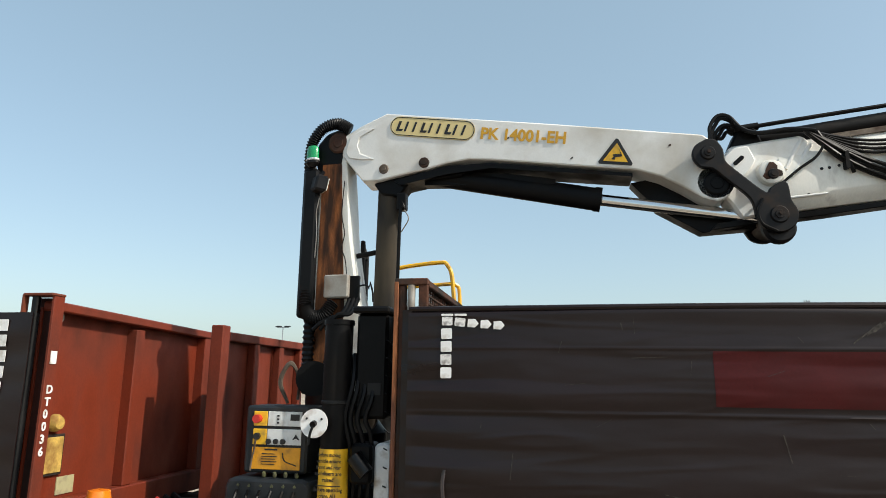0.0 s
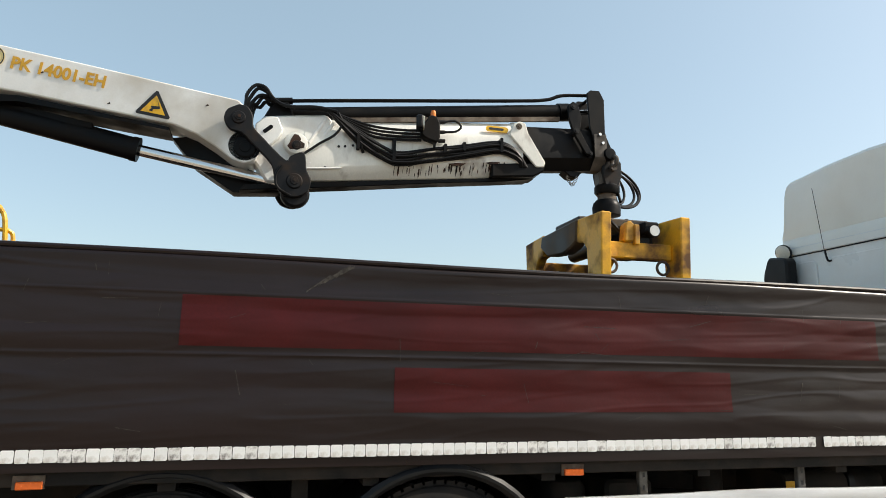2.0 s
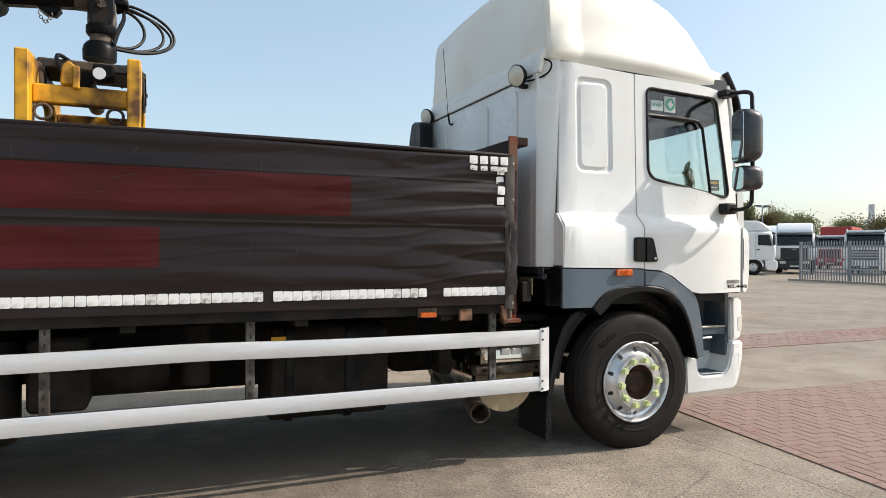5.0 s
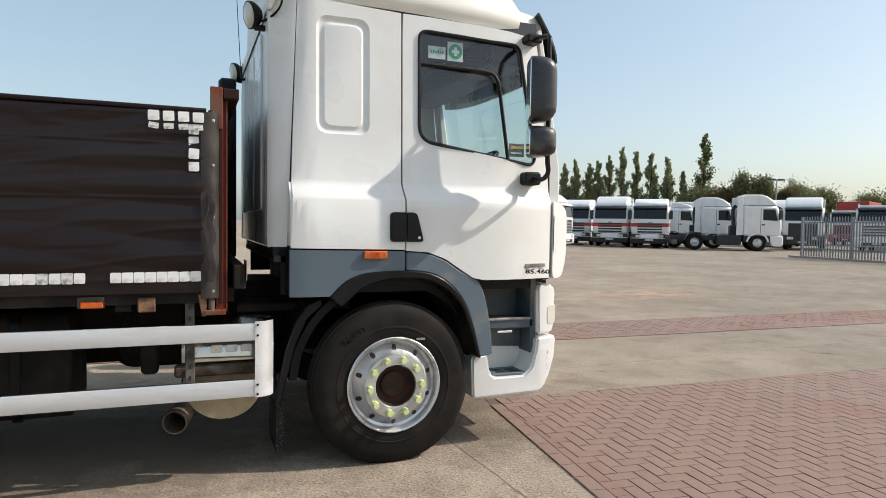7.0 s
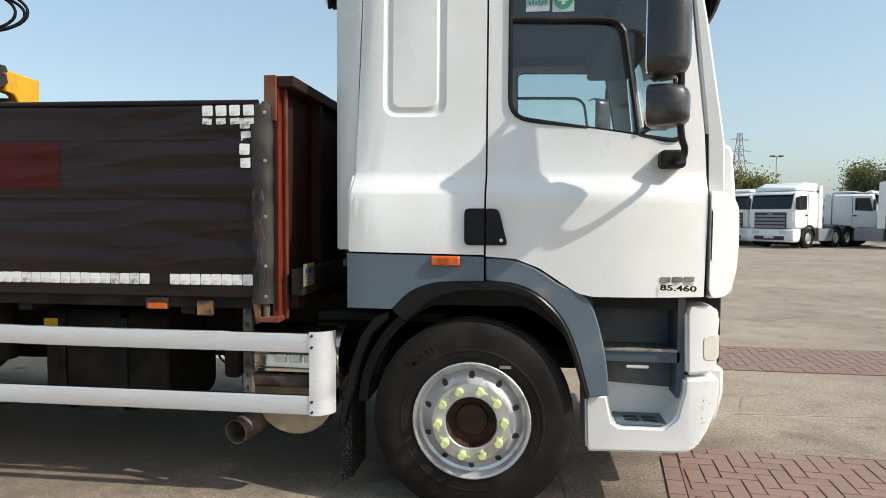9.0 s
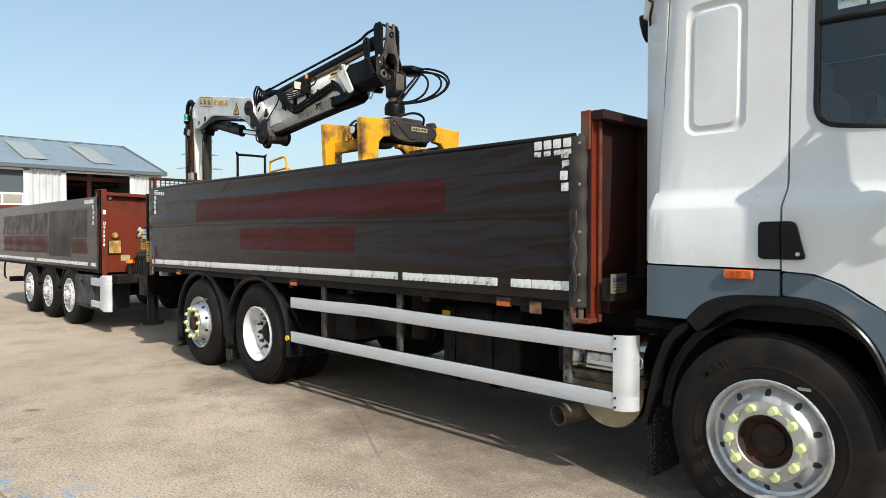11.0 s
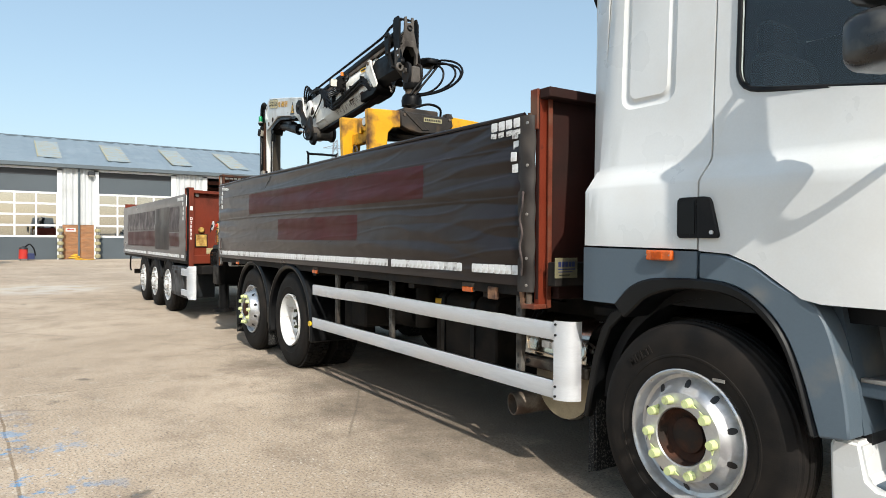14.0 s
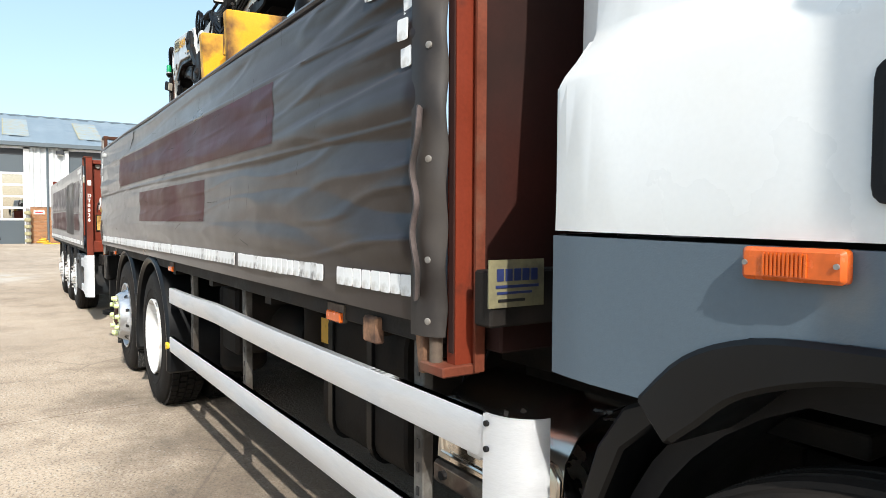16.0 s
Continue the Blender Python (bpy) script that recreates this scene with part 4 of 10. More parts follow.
    for k in range(11):
        box(7.01 + 0.006 * k, 7.013 + 0.006 * k, 2.927, 2.932, 1.315, 1.347, rb)
    part("lens_ribs", rb, AMBER, mk)
    for x in (6.983, 7.112):
        part("marker_screw", cyl((x, 2.927, 1.332), (x, 2.932, 1.332), 0.004, seg=10), GALV, mk)
    both("cab_floor_side", box(6.50, 8.30, 3.14, 3.18, 1.08, 1.36), BLACK, lorry)
    # entry steps
    st = part("step_box", box(7.80, 8.32, 3.36, 3.40, 0.45, 1.16), STEP_GREY, lorry, "grey moulded entry step well")
    part("step_side", prism([(7.74, 1.17), (7.80, 1.17), (7.86, 0.9), (7.90, 0.66), (7.84, 0.66), (7.80, 0.85)], 3.10, 3.40), STEP_GREY, st)
    part("step_ceiling", box(7.70, 8.40, 3.10, 3.42, 1.145, 1.165), BLACK, st)
    part("step_tread", prism(rounded(7.82, 8.29, 0.80, 0.865, 0.015), 3.13, 3.36), STEP_GREY, st, "", 0.006)
    part("tread_edge", box(7.87, 8.27, 3.122, 3.16, 0.858, 0.874), GALV, st, "", 0.003)
    part("tread_slot", box(8.0, 8.12, 3.124, 3.135, 0.77, 0.785), ALU, st, "", 0.003)
    part("step_riser", prism([(7.86, 0.80), (8.28, 0.80), (8.28, 0.64), (7.90, 0.66)], 3.28, 3.36), STEP_GREY, st)
    part("step_front_wall", box(8.27, 8.31, 3.13, 3.40, 0.62, 1.15), STEP_GREY, st)
    # bumper and headlamp
    bump = [(7.785, 0.345), (7.81, 0.335), (8.30, 0.345), (8.38, 0.375), (8.44, 0.46), (8.49, 0.58), (8.505, 0.72), (8.48, 0.735), (8.30, 0.735), (8.295, 0.66), (8.26, 0.53), (8.20, 0.475), (7.96, 0.475), (7.925, 0.50), (7.895, 0.635), (7.79, 0.635), (7.775, 0.60)]
    bmp = part("bumper_corner", swept(prism(bump, 3.075, 3.42), 8.33, 0.4), WHITE, lorry, "white scuffed bumper corner with a step", 0.03, segments=3)
    part("bumper_corner", mirrored(prism(bump, 3.075, 3.42)), WHITE, lorry, "", 0.018)
    part("bumper", prism([(8.42, 0.36), (8.56, 0.42), (8.60, 0.58), (8.60, 0.73), (8.40, 0.73)], 3.40, 2 * YC - 3.40), WHITE, lorry, "", 0.02)
    part("step_well_back", box(7.90, 8.28, 3.30, 3.34, 0.47, 0.66), WHITE, bmp)
    tr = part("bumper_step_tread", box(7.95, 8.22, 3.09, 3.29, 0.476, 0.492), CAB_GREY, bmp, "grey slotted step tread", 0.004)
    for i in range(2):
        for j in range(2):
            part("tread_hole", box(8.0 + 0.1 * i, 8.075 + 0.1 * i, 3.13 + 0.06 * j, 3.16 + 0.06 * j, 0.491, 0.495), BLACK, tr)
    rs = random.Random(8)
    for _ in range(26):
        x, z = rs.uniform(8.38, 8.47), rs.uniform(0.42, 0.62)
        if x < 8.30 + 0.35 * (z - 0.2):
            part("scuff", swept(prism([(x, z), (x + rs.uniform(0.006, 0.018), z + rs.uniform(0.002, 0.008)), (x + 0.007, z + rs.uniform(0.001, 0.004) + 0.003)], 3.0725, 3.078), 8.33, 0.4), GREASE_STEEL, bmp)
    pod = [(8.31, 0.75), (8.46, 0.75), (8.485, 0.80), (8.49, 0.83), (8.49, 0.95), (8.50, 1.05), (8.47, 1.10), (8.33, 1.105), (8.30, 1.08)]
    hp = part("headlamp_pod", swept(prism(pod, 3.085, 3.45), 8.33, 0.4), WHITE, lorry, "white headlamp surround", 0.03, segments=3)
    part("headlamp_pod", mirrored(prism(pod, 3.09, 3.45)), WHITE, lorry, "", 0.02)
    part("headlamp", swept(prism(round_off([(8.405, 0.825), (8.478, 0.82), (8.493, 0.84), (8.495, 0.955), (8.425, 0.955), (8.402, 0.935)], [0.02, 0.01, 0.01, 0.01, 0.02, 0.01], 3), 3.080, 3.40), 8.33, 0.4), LAMP_LENS, hp, "clear headlamp lens", 0.004)
    part("nose_lower", box(8.35, 8.58, 3.42, 2 * YC - 3.42, 0.75, 1.13), BLACK, lorry, "", 0.01)
    # model figures on the door; the maker's badge as plain bars
    badge = part("model_badge", box(8.11, 8.29, 3.04, 3.05, 1.225, 1.226), GALV, lorry, "raised model badge on the door")
    for k in range(3):
        x = 8.115 + 0.061 * k
        part("badge_bar", prism([(x, 1.236), (x + 0.05, 1.236), (x + 0.053, 1.262), (x + 0.004, 1.262)], 2.990 + 0.017 * k, 3.1), GALV, badge, "", 0.003)
    lettering("model_lettering", "85.460", 0.038, facing(8.115, 2.987, 1.197) @ Matrix.Rotation(radians(-15), 4, "Y"), INK, badge, width=0.17, depth=0.004, bold=0.0012)


def cab_inside():
    part("dashboard", prism([(8.20, 1.45), (8.48, 1.5), (8.48, 1.93), (8.25, 1.95), (8.12, 1.85), (8.10, 1.6)], 3.2, 2 * YC - 3.2), CAB_TRIM, lorry, "grey dashboard", 0.03)
    ws = part("steering_wheel", turned([(0.0 + 0.215 + 0.016 * math.cos(a), 0.016 * math.sin(a)) for a in (2 * math.pi * k / 10 for k in range(10))], (8.0, 3.62, 1.98), (-0.45, 0, 0.89), 36, close=True), BLACK, lorry, "black steering wheel")
    part("wheel_spoke", tube([(8.08, 3.42, 2.02), (8.03, 3.62, 1.95), (8.08, 3.82, 2.02)], 0.02, 8), BLACK, ws)
    part("steering_column", cyl((8.03, 3.62, 1.96), (8.2, 3.62, 1.7), 0.04), BLACK, ws)
    for y in (3.62, 4.82):
        s = part("cab_seat", prism(rounded(y - 0.24, y + 0.24, 1.55, 2.32, 0.08), 7.20, 7.32, "x"), SEAT_CLOTH, lorry, "dark cloth cab seat", 0.03)
        part("seat_cushion", prism(rounded(y - 0.24, y + 0.24, 1.42, 1.56, 0.05), 7.25, 7.75, "x"), SEAT_CLOTH, s, "", 0.03)
        part("head_rest", prism(rounded(y - 0.14, y + 0.14, 2.32, 2.5, 0.06), 7.17, 7.26, "x"), SEAT_CLOTH, s, "", 0.03)
    part("bunk_wall", box(6.46, 6.50, 3.2, 2 * YC - 3.2, 1.3, 2.86), CAB_TRIM, lorry)
    part("cab_floor", box(6.46, 8.4, 3.14, 2 * YC - 3.14, 1.28, 1.32), CAB_TRIM, lorry)
    part("header_shelf", box(7.95, 8.30, 3.25, 2 * YC - 3.25, 2.66, 2.86), CAB_TRIM, lorry, "", 0.02)
    both("sleeper_side_trim", box(6.46, 7.24, 3.155, 3.17, 1.38, 2.86), CAB_TRIM, lorry)
    both("cant_rail", box(7.24, 8.28, 3.135, 3.21, 2.815, 2.93), CAB_TRIM, lorry)
    # stickers in the windows
    a = part("first_aid_sticker", prism([(7.575, 2.61), (7.69, 2.61), (7.69, 2.735), (7.575, 2.735)], 3.118, 3.122), PANEL_WHITE, lorry, "white and green first-aid sticker")
    part("green_disc", turned([(0.0, 0.0), (0.05, 0.0), (0.05, 0.003), (0.0, 0.003)], (7.632, 3.118, 2.672), (0, -1, 0), 28), GREEN_SIGN, a)
    part("white_cross", prism([(7.622, 2.645), (7.642, 2.645), (7.642, 2.662), (7.659, 2.662), (7.659, 2.682), (7.642, 2.682), (7.642, 2.70), (7.622, 2.70), (7.622, 2.682), (7.605, 2.682), (7.605, 2.662), (7.622, 2.662)], 3.111, 3.115), PANEL_WHITE, a)
    b = part("window_notice", prism([(7.44, 2.615), (7.56, 2.615), (7.56, 2.695), (7.44, 2.695)], 3.118, 3.122), PANEL_WHITE, lorry, "small white window notice")
    for k in range(6):
        part("notice_mark", box(7.455 + 0.016 * k, 7.465 + 0.016 * k, 3.115, 3.117, 2.65, 2.665 + 0.006 * (k % 2)), GREEN_SIGN, b)
    c = part("tax_notice", box(8.07, 8.19, 3.125, 3.13, 2.0, 2.09), INK, lorry, "small dark notice in the window")
    part("notice_mark", box(8.08, 8.18, 3.12, 3.124, 2.055, 2.075), GOLD_PRINT, c)
    part("notice_mark", box(8.08, 8.17, 3.12, 3.124, 2.02, 2.03), PANEL_WHITE, c)


def wheel(parent, x, y, z, style, R=0.525, tread=False, far=False, inner=False, wide=1.0):
    """One road wheel whose outer sidewall stands at y and faces -y. style: alloy, dished or hubbed."""
    k = R / 0.525
    prof = [(0.292, -0.03), (0.306, -0.008), (0.335, 0.0), (0.36, 0.001), (0.363, 0.004), (0.372, 0.004), (0.375, 0.002), (0.43, 0.002), (0.465, -0.003), (0.49, -0.014), (0.508, -0.03), (0.512, -0.045), (0.521, -0.05), (0.524, -0.095), (0.512, -0.098), (0.512, -0.108), (0.525, -0.111), (0.525, -0.145), (0.513, -0.148), (0.513, -0.158), (0.525, -0.161), (0.524, -0.2), (0.512, -0.203), (0.512, -0.213), (0.521, -0.216), (0.512, -0.26), (0.49, -0.285), (0.43, -0.298), (0.335, -0.298), (0.292, -0.27)]
    axis = (0, 1, 0) if far else (0, -1, 0)
    c = (x, y, z)
    w = part("wheel", turned([(r * k, h * (wide if h < -0.05 else 1)) for r, h in prof], c, axis, 64), TYRE, parent, {"alloy": "dusty black tyre on a polished alloy wheel", "dished": "black drive tyre on a white deep-dish rim", "hubbed": "black tyre on a polished wheel with a protruding hub", "trailer": "black trailer tyre on a white rim"}[style], angle=30)
    s = -1 if not far else 1

    def at(r, a, h):
        return (x + r * math.cos(a), y + s * h, z + r * math.sin(a))

    if tread:
        tb = bmesh.new()
        n = 56
        for i in range(n):
            a = 2 * math.pi * i / n
            for j in range(4):
                h0 = -0.045 - 0.054 * j
                aa = a + (0.5 * (j % 2)) * 2 * math.pi / n
                vs = []
                for r in (0.515, 0.537):
                    for da, dh in ((-0.042, 0), (0.042, 0), (0.042, -0.045), (-0.042, -0.045)):
                        vs.append(tb.verts.new(at(r * k, aa + da, h0 + dh)))
                for f in ((4, 5, 6, 7), (0, 1, 5, 4), (1, 2, 6, 5), (2, 3, 7, 6), (3, 0, 4, 7)):
                    tb.faces.new([vs[q] for q in f])
        bmesh.ops.recalc_face_normals(tb, faces=tb.faces)
        part("tread", tb, TYRE, w, kind="stuff")
    if inner:
        return w
    if style == "alloy":
        rim = [(0.296, -0.04), (0.303, -0.004), (0.306, 0.004), (0.300, 0.008), (0.290, 0.004), (0.284, -0.012), (0.279, -0.045), (0.262, -0.05), (0.245, -0.03), (0.215, 0.0), (0.205, 0.018), (0.20, 0.03), (0.135, 0.034), (0.13, 0.028), (0.128, -0.03)]
        metal, nut_r, nut_h, hole_r, hole_h, hub_m = ALLOY, 0.170, 0.033, 0.236, -0.02, HUB_RUST
    elif style == "dished":
        rim = [(0.296, -0.04), (0.303, -0.004), (0.306, 0.004), (0.298, 0.008), (0.288, 0.0), (0.278, -0.03), (0.268, -0.09), (0.262, -0.125), (0.25, -0.137), (0.13, -0.14), (0.128, -0.16)]
        metal, nut_r, nut_h, hole_r, hole_h, hub_m = RIM_WHITE, 0.165, -0.138, 0.236, -0.137, CHASSIS
        k *= 0.95
    elif style == "hubbed":
        rim = [(0.296, -0.04), (0.303, -0.004), (0.306, 0.004), (0.300, 0.008), (0.290, 0.004), (0.280, -0.03), (0.262, -0.035), (0.24, -0.01), (0.215, 0.05), (0.20, 0.075), (0.135, 0.08), (0.13, 0.07), (0.128, -0.0)]
        metal, nut_r, nut_h, hole_r, hole_h, hub_m = ALLOY, 0.168, 0.08, 0.232, 0.02, HUB_RUST
    else:
        rim = [(0.296, -0.04), (0.303, -0.004), (0.306, 0.004), (0.298, 0.008), (0.286, -0.02), (0.275, -0.05), (0.24, -0.03), (0.20, 0.01), (0.135, 0.015), (0.13, 0.0)]
        metal, nut_r, nut_h, hole_r, hole_h, hub_m = RIM_WHITE, 0.168, 0.014, 0.232, -0.02, RIM_WHITE
    rimo = part("rim", turned([(r * k, h) for r, h in rim], c, axis, 56), metal, w, "", angle=50)
    inward = {"alloy": (-0.02, 0.02), "dished": (-0.15, -0.11), "hubbed": (0.045, 0.085), "trailer": (0.0, 0.045)}[style]
    part("hub", turned([(0.128, inward[0] - 0.05), (0.126, inward[0] - 0.01), (0.108, inward[0]), (0.094, inward[0] - 0.012), (0.088, inward[0] - 0.01), (0.085, inward[1]), (0.06, inward[1] + 0.012), (0.0, inward[1] + 0.014)] if style != "alloy" else [(0.128, 0.03), (0.122, -0.03), (0.10, -0.035), (0.085, -0.034), (0.08, -0.02), (0.06, -0.014), (0.0, -0.012)], c, axis, 36), hub_m, rimo, "rusted hub centre")
    for i in range(10):
        hb = bmesh.new()
        a = 2 * math.pi * (i + 0.5) / 10
        slope = 0.55 if style in ("alloy", "hubbed", "trailer") else 0.0
        pts = []
        for q in range(12):
            b = 2 * math.pi * q / 12
            dr, dt = 0.021 * math.sin(b), 0.015 * math.cos(b)
            pts.append(hb.verts.new(at((hole_r + dr) * k, a + dt / hole_r, hole_h + 0.004 - slope * dr * (1.2 if style == "alloy" else 1.6))))
        hb.faces.new(pts)
        part("hand_hole", hb, INK, rimo)
    for i in range(10):
        a = 2 * math.pi * i / 10 + 0.05
        p = at(nut_r * k, a, nut_h)
        q = at(nut_r * k, a, nut_h + 0.035)
        if style in ("alloy", "hubbed"):
            nb = cyl(p, q, 0.023, 0.019, 12)
            # pointer of the loose-nut marker
            a2 = a + (0.17 if i % 2 else -0.17)
            t0, t1 = at((nut_r - 0.017) * k, a, nut_h + 0.006), at((nut_r + 0.017) * k, a, nut_h + 0.006)
            tip = at((nut_r + 0.004) * k, a2 + (0.1 if i % 2 else -0.1), nut_h + 0.006)
            vs = [nb.verts.new(v) for v in (t0, t1, tip)] + [nb.verts.new((v[0], v[1] + s * 0.006, v[2])) for v in (t0, t1, tip)]
            nb.faces.new(vs[:3])
            nb.faces.new(vs[3:])
            for e in range(3):
                nb.faces.new((vs[e], vs[(e + 1) % 3], vs[3 + (e + 1) % 3], vs[3 + e]))
            bmesh.ops.recalc_face_normals(nb, faces=nb.faces)
            part("wheel_nut", nb, NUT, rimo, "lime-green nut marker")
        else:
            if style == "dished":
                part("nut_ring", turned([(0.024, 0.0), (0.024, 0.004), (0.0, 0.004)], p, axis, 12), CHASSIS, rimo)
            part("wheel_nut", cyl(p, q, 0.017, 0.015, 6), OLIVE if style == "dished" else GALV, rimo)
    part("balance_weight", box(x + 0.142 * k, x + 0.20 * k, y + s * 0.007, y + s * 0.001, z + 0.278 * k, z + 0.292 * k), GALV, rimo)
    return w


def chassis():
    ch = part("chassis_rail", prism([(-1.9, 0.80), (6.3, 0.80), (8.3, 0.70), (8.3, 0.95), (6.3, 1.06), (-1.9, 1.06)], 3.80, 3.87), CHASSIS, lorry, "grimy black chassis rails", 0.006)
    part("chassis_rail", prism([(-1.9, 0.80), (6.3, 0.80), (8.3, 0.70), (8.3, 0.95), (6.3, 1.06), (-1.9, 1.06)], 4.57, 4.64), CHASSIS, lorry, "", 0.006)
    for x in (-1.6, 0.1, 1.42, 2.9, 3.9, 4.9, 5.8):
        part("cross_member", box(x - 0.05, x + 0.05, 3.87, 4.57, 0.86, 1.02), CHASSIS, ch, "", 0.006)
    for x in (0.76, 2.10):
        ax = part("rear_axle", cyl((x, 3.25, 0.505), (x, 5.19, 0.505), 0.075, seg=16), CHASSIS, lorry)
        part("differential", turned([(0.0, -0.2), (0.12, -0.17), (0.19, -0.05), (0.19, 0.08), (0.1, 0.2), (0.0, 0.22)], (x, YC, 0.50), (1, 0, 0), 20), CHASSIS, ax)
        for y in (3.55, 4.89):
            part("air_spring", turned([(0.11, 0), (0.13, 0.05), (0.11, 0.1), (0.13, 0.15), (0.11, 0.2), (0.09, 0.28)], (x + 0.38, y, 0.62), (0, 0, 1), 18), BLACK, ax)
    part("front_axle", prism([(7.12, 0.42), (7.24, 0.42), (7.24, 0.54), (7.12, 0.54)], 3.3, 5.14), CHASSIS, lorry)
    part("propshaft", cyl((2.2, YC, 0.56), (5.6, YC, 0.78), 0.055, seg=14), CHASSIS, lorry)
    part("gearbox", prism(rounded(5.5, 6.7, 0.52, 1.1, 0.12), 3.9, 4.54), CHASSIS, lorry, "", 0.03)
    part("engine", prism(rounded(6.6, 8.0, 0.6, 1.3, 0.1), 3.8, 4.64), CHASSIS, lorry, "", 0.03)
    # fuel tank and tanks behind the side guard
    tank = part("fuel_tank", prism(rounded(3.32, 3.95, 0.36, 0.98, 0.09, 4), 4.50, 5.30, "x"), CHASSIS, lorry, "grimy black fuel tank", 0.012)
    for x in (4.62, 5.02):
        part("tank_strap", prism(rounded(3.305, 3.965, 0.345, 0.995, 0.095, 4), x - 0.025, x + 0.025, "x"), GUARD, tank, "", 0.003)
    part("tank_notice", box(4.50, 4.60, 3.312, 3.317, 0.80, 0.92), STICKER, tank, "orange and yellow warning sticker")
    part("air_tank", turned([(0.0, -0.36), (0.1, -0.34), (0.14, -0.27), (0.14, 0.27), (0.1, 0.34), (0.0, 0.36)], (3.55, 3.55, 0.72), (1, 0, 0), 24), CHASSIS, lorry, "black air reservoir")
    part("air_tank", turned([(0.0, 0.0), (0.13, 0.015), (0.155, 0.05), (0.155, 0.56), (0.13, 0.6), (0.0, 0.62)], (2.945, 3.40, 0.36), (0, 0, 1), 28), CHASSIS, lorry, "grimy upright air reservoir")
    b = part("battery_box", prism(rounded(3.15, 3.46, 0.56, 0.98, 0.04), 3.2, 3.65), CHASSIS, lorry, "grimy black battery box", 0.02)
    part("toolbox", prism(rounded(4.78, 6.2, 0.40, 1.0, 0.05), 4.75, 5.3), CHASSIS, lorry, "grimy black tool box", 0.02)
    part("fuel_tank", prism(rounded(2.95, 4.70, 0.34, 1.0, 0.09), 4.72, 5.34), CHASSIS, lorry, "", 0.02)
    part("air_dryer", cyl((4.08, 3.5, 0.62), (4.08, 3.5, 1.0), 0.09, seg=18), CHASSIS, lorry)
    # pipes
    for k in range(5):
        y = 3.74 - 0.012 * k
        part("brake_pipe", tube([(2.8, y, 0.98), (3.6, y, 0.94 + 0.02 * k), (4.3, y - 0.03, 0.99), (5.6, y, 0.96)], 0.008, 6), HOSE, lorry)
    for k in range(3):
        part("wiring_loop", tube([(5.62 + 0.03 * k, 3.5, 1.0), (5.58 + 0.04 * k, 3.42, 0.8), (5.66 + 0.03 * k, 3.40, 0.66), (5.80, 3.45, 0.74)], 0.006, 6), HOSE, lorry)
    part("valve_block", prism(rounded(5.70, 5.80, 0.60, 0.78, 0.03), 3.28, 3.45), CHASSIS, lorry, "grimy valve block", 0.012)
    # silencer with its end plate and tailpipe
    sil = part("silencer", turned([(0.0, -0.02), (0.235, -0.02), (0.245, 0.0), (0.245, 0.02), (0.225, 0.025), (0.225, 0.85), (0.245, 0.86), (0.245, 0.9), (0.0, 0.9)], (6.14, 3.20, 0.56), (0, 1, 0), 48), STAINLESS, lorry, "stainless drum silencer with a tan end plate")
    part("silencer_end", turned([(0.0, 0.02), (0.228, 0.02), (0.235, 0.028), (0.0, 0.032)], (6.14, 3.20, 0.56), (0, -1, 0), 48), SILENCER_END, sil)
    sh = part("heat_shield", prism([(3.30, 0.94), (3.20, 0.925), (3.13, 0.885), (3.09, 0.83), (3.08, 0.70), (3.084, 0.70), (3.095, 0.83), (3.135, 0.88), (3.205, 0.92), (3.30, 0.935)], 5.90, 6.42, "x"), STAINLESS, sil, "bright curved stainless heat shield")
    part("shield_border", tube([(5.93, 3.075, 0.725), (6.16, 3.075, 0.72), (6.39, 3.075, 0.725), (6.39, 3.08, 0.82), (6.16, 3.078, 0.825), (5.93, 3.08, 0.82), (5.93, 3.075, 0.725)], 0.006, 6, 3), STAINLESS, sh)
    for k in range(3):
        part("shield_mark", prism(rounded(6.06 + 0.085 * k, 6.125 + 0.085 * k, 0.752, 0.795, 0.008, 3), 3.07, 3.086), ALLOY, sh, "", 0.004)
    part("silencer_strap", prism([(5.86, 0.61), (6.42, 0.61), (6.42, 0.68), (5.86, 0.68)], 3.085, 3.16), GREASE_STEEL, sil, "", 0.012)
    for x in (5.93, 6.35):
        part("strap_bolt", cyl((x, 3.07, 0.65), (x, 3.09, 0.65), 0.014, seg=8), BLACK, sil)
    part("tailpipe", turned([(0.066, -0.16), (0.070, 0.10), (0.068, 0.104), (0.061, 0.104), (0.058, -0.15), (0.0, -0.15)], (5.885, 3.11, 0.378), (-0.22, -0.97, -0.04), 28), GREASE_STEEL, sil, "sooty round tailpipe")
    # rear guards over the double axle
    for x, y0 in ((0.76, 2.96), (2.10, 2.94)):
        outer, inner = arc(x, 0.47, 0.655, 195 if x > 1 else 200, -12 if x > 1 else -8, 26), arc(x, 0.47, 0.60, -12 if x > 1 else -8, 195 if x > 1 else 200, 26)
        for far in (0, 1):
            bm = prism(outer + inner, y0, y0 + 0.62)
            part("rear_mudguard", mirrored(bm) if far else bm, GUARD, lorry, "glossy black rear mudguard" if not far else "", 0.02)
        for far in (0, 1):
            bm = box(x - 0.68, x - 0.655, y0 + 0.02, y0 + 0.6, 0.14, 0.42)
            part("mud_flap", mirrored(bm) if far else bm, RUBBER_FLAP, lorry, "" if far else "grey bristled mud flap", 0.004)
    part("guard_reflector", cyl((2.725, 2.935, 0.535), (2.725, 2.955, 0.535), 0.026, seg=20), REFLECTOR, lorry, "yellow round reflector")
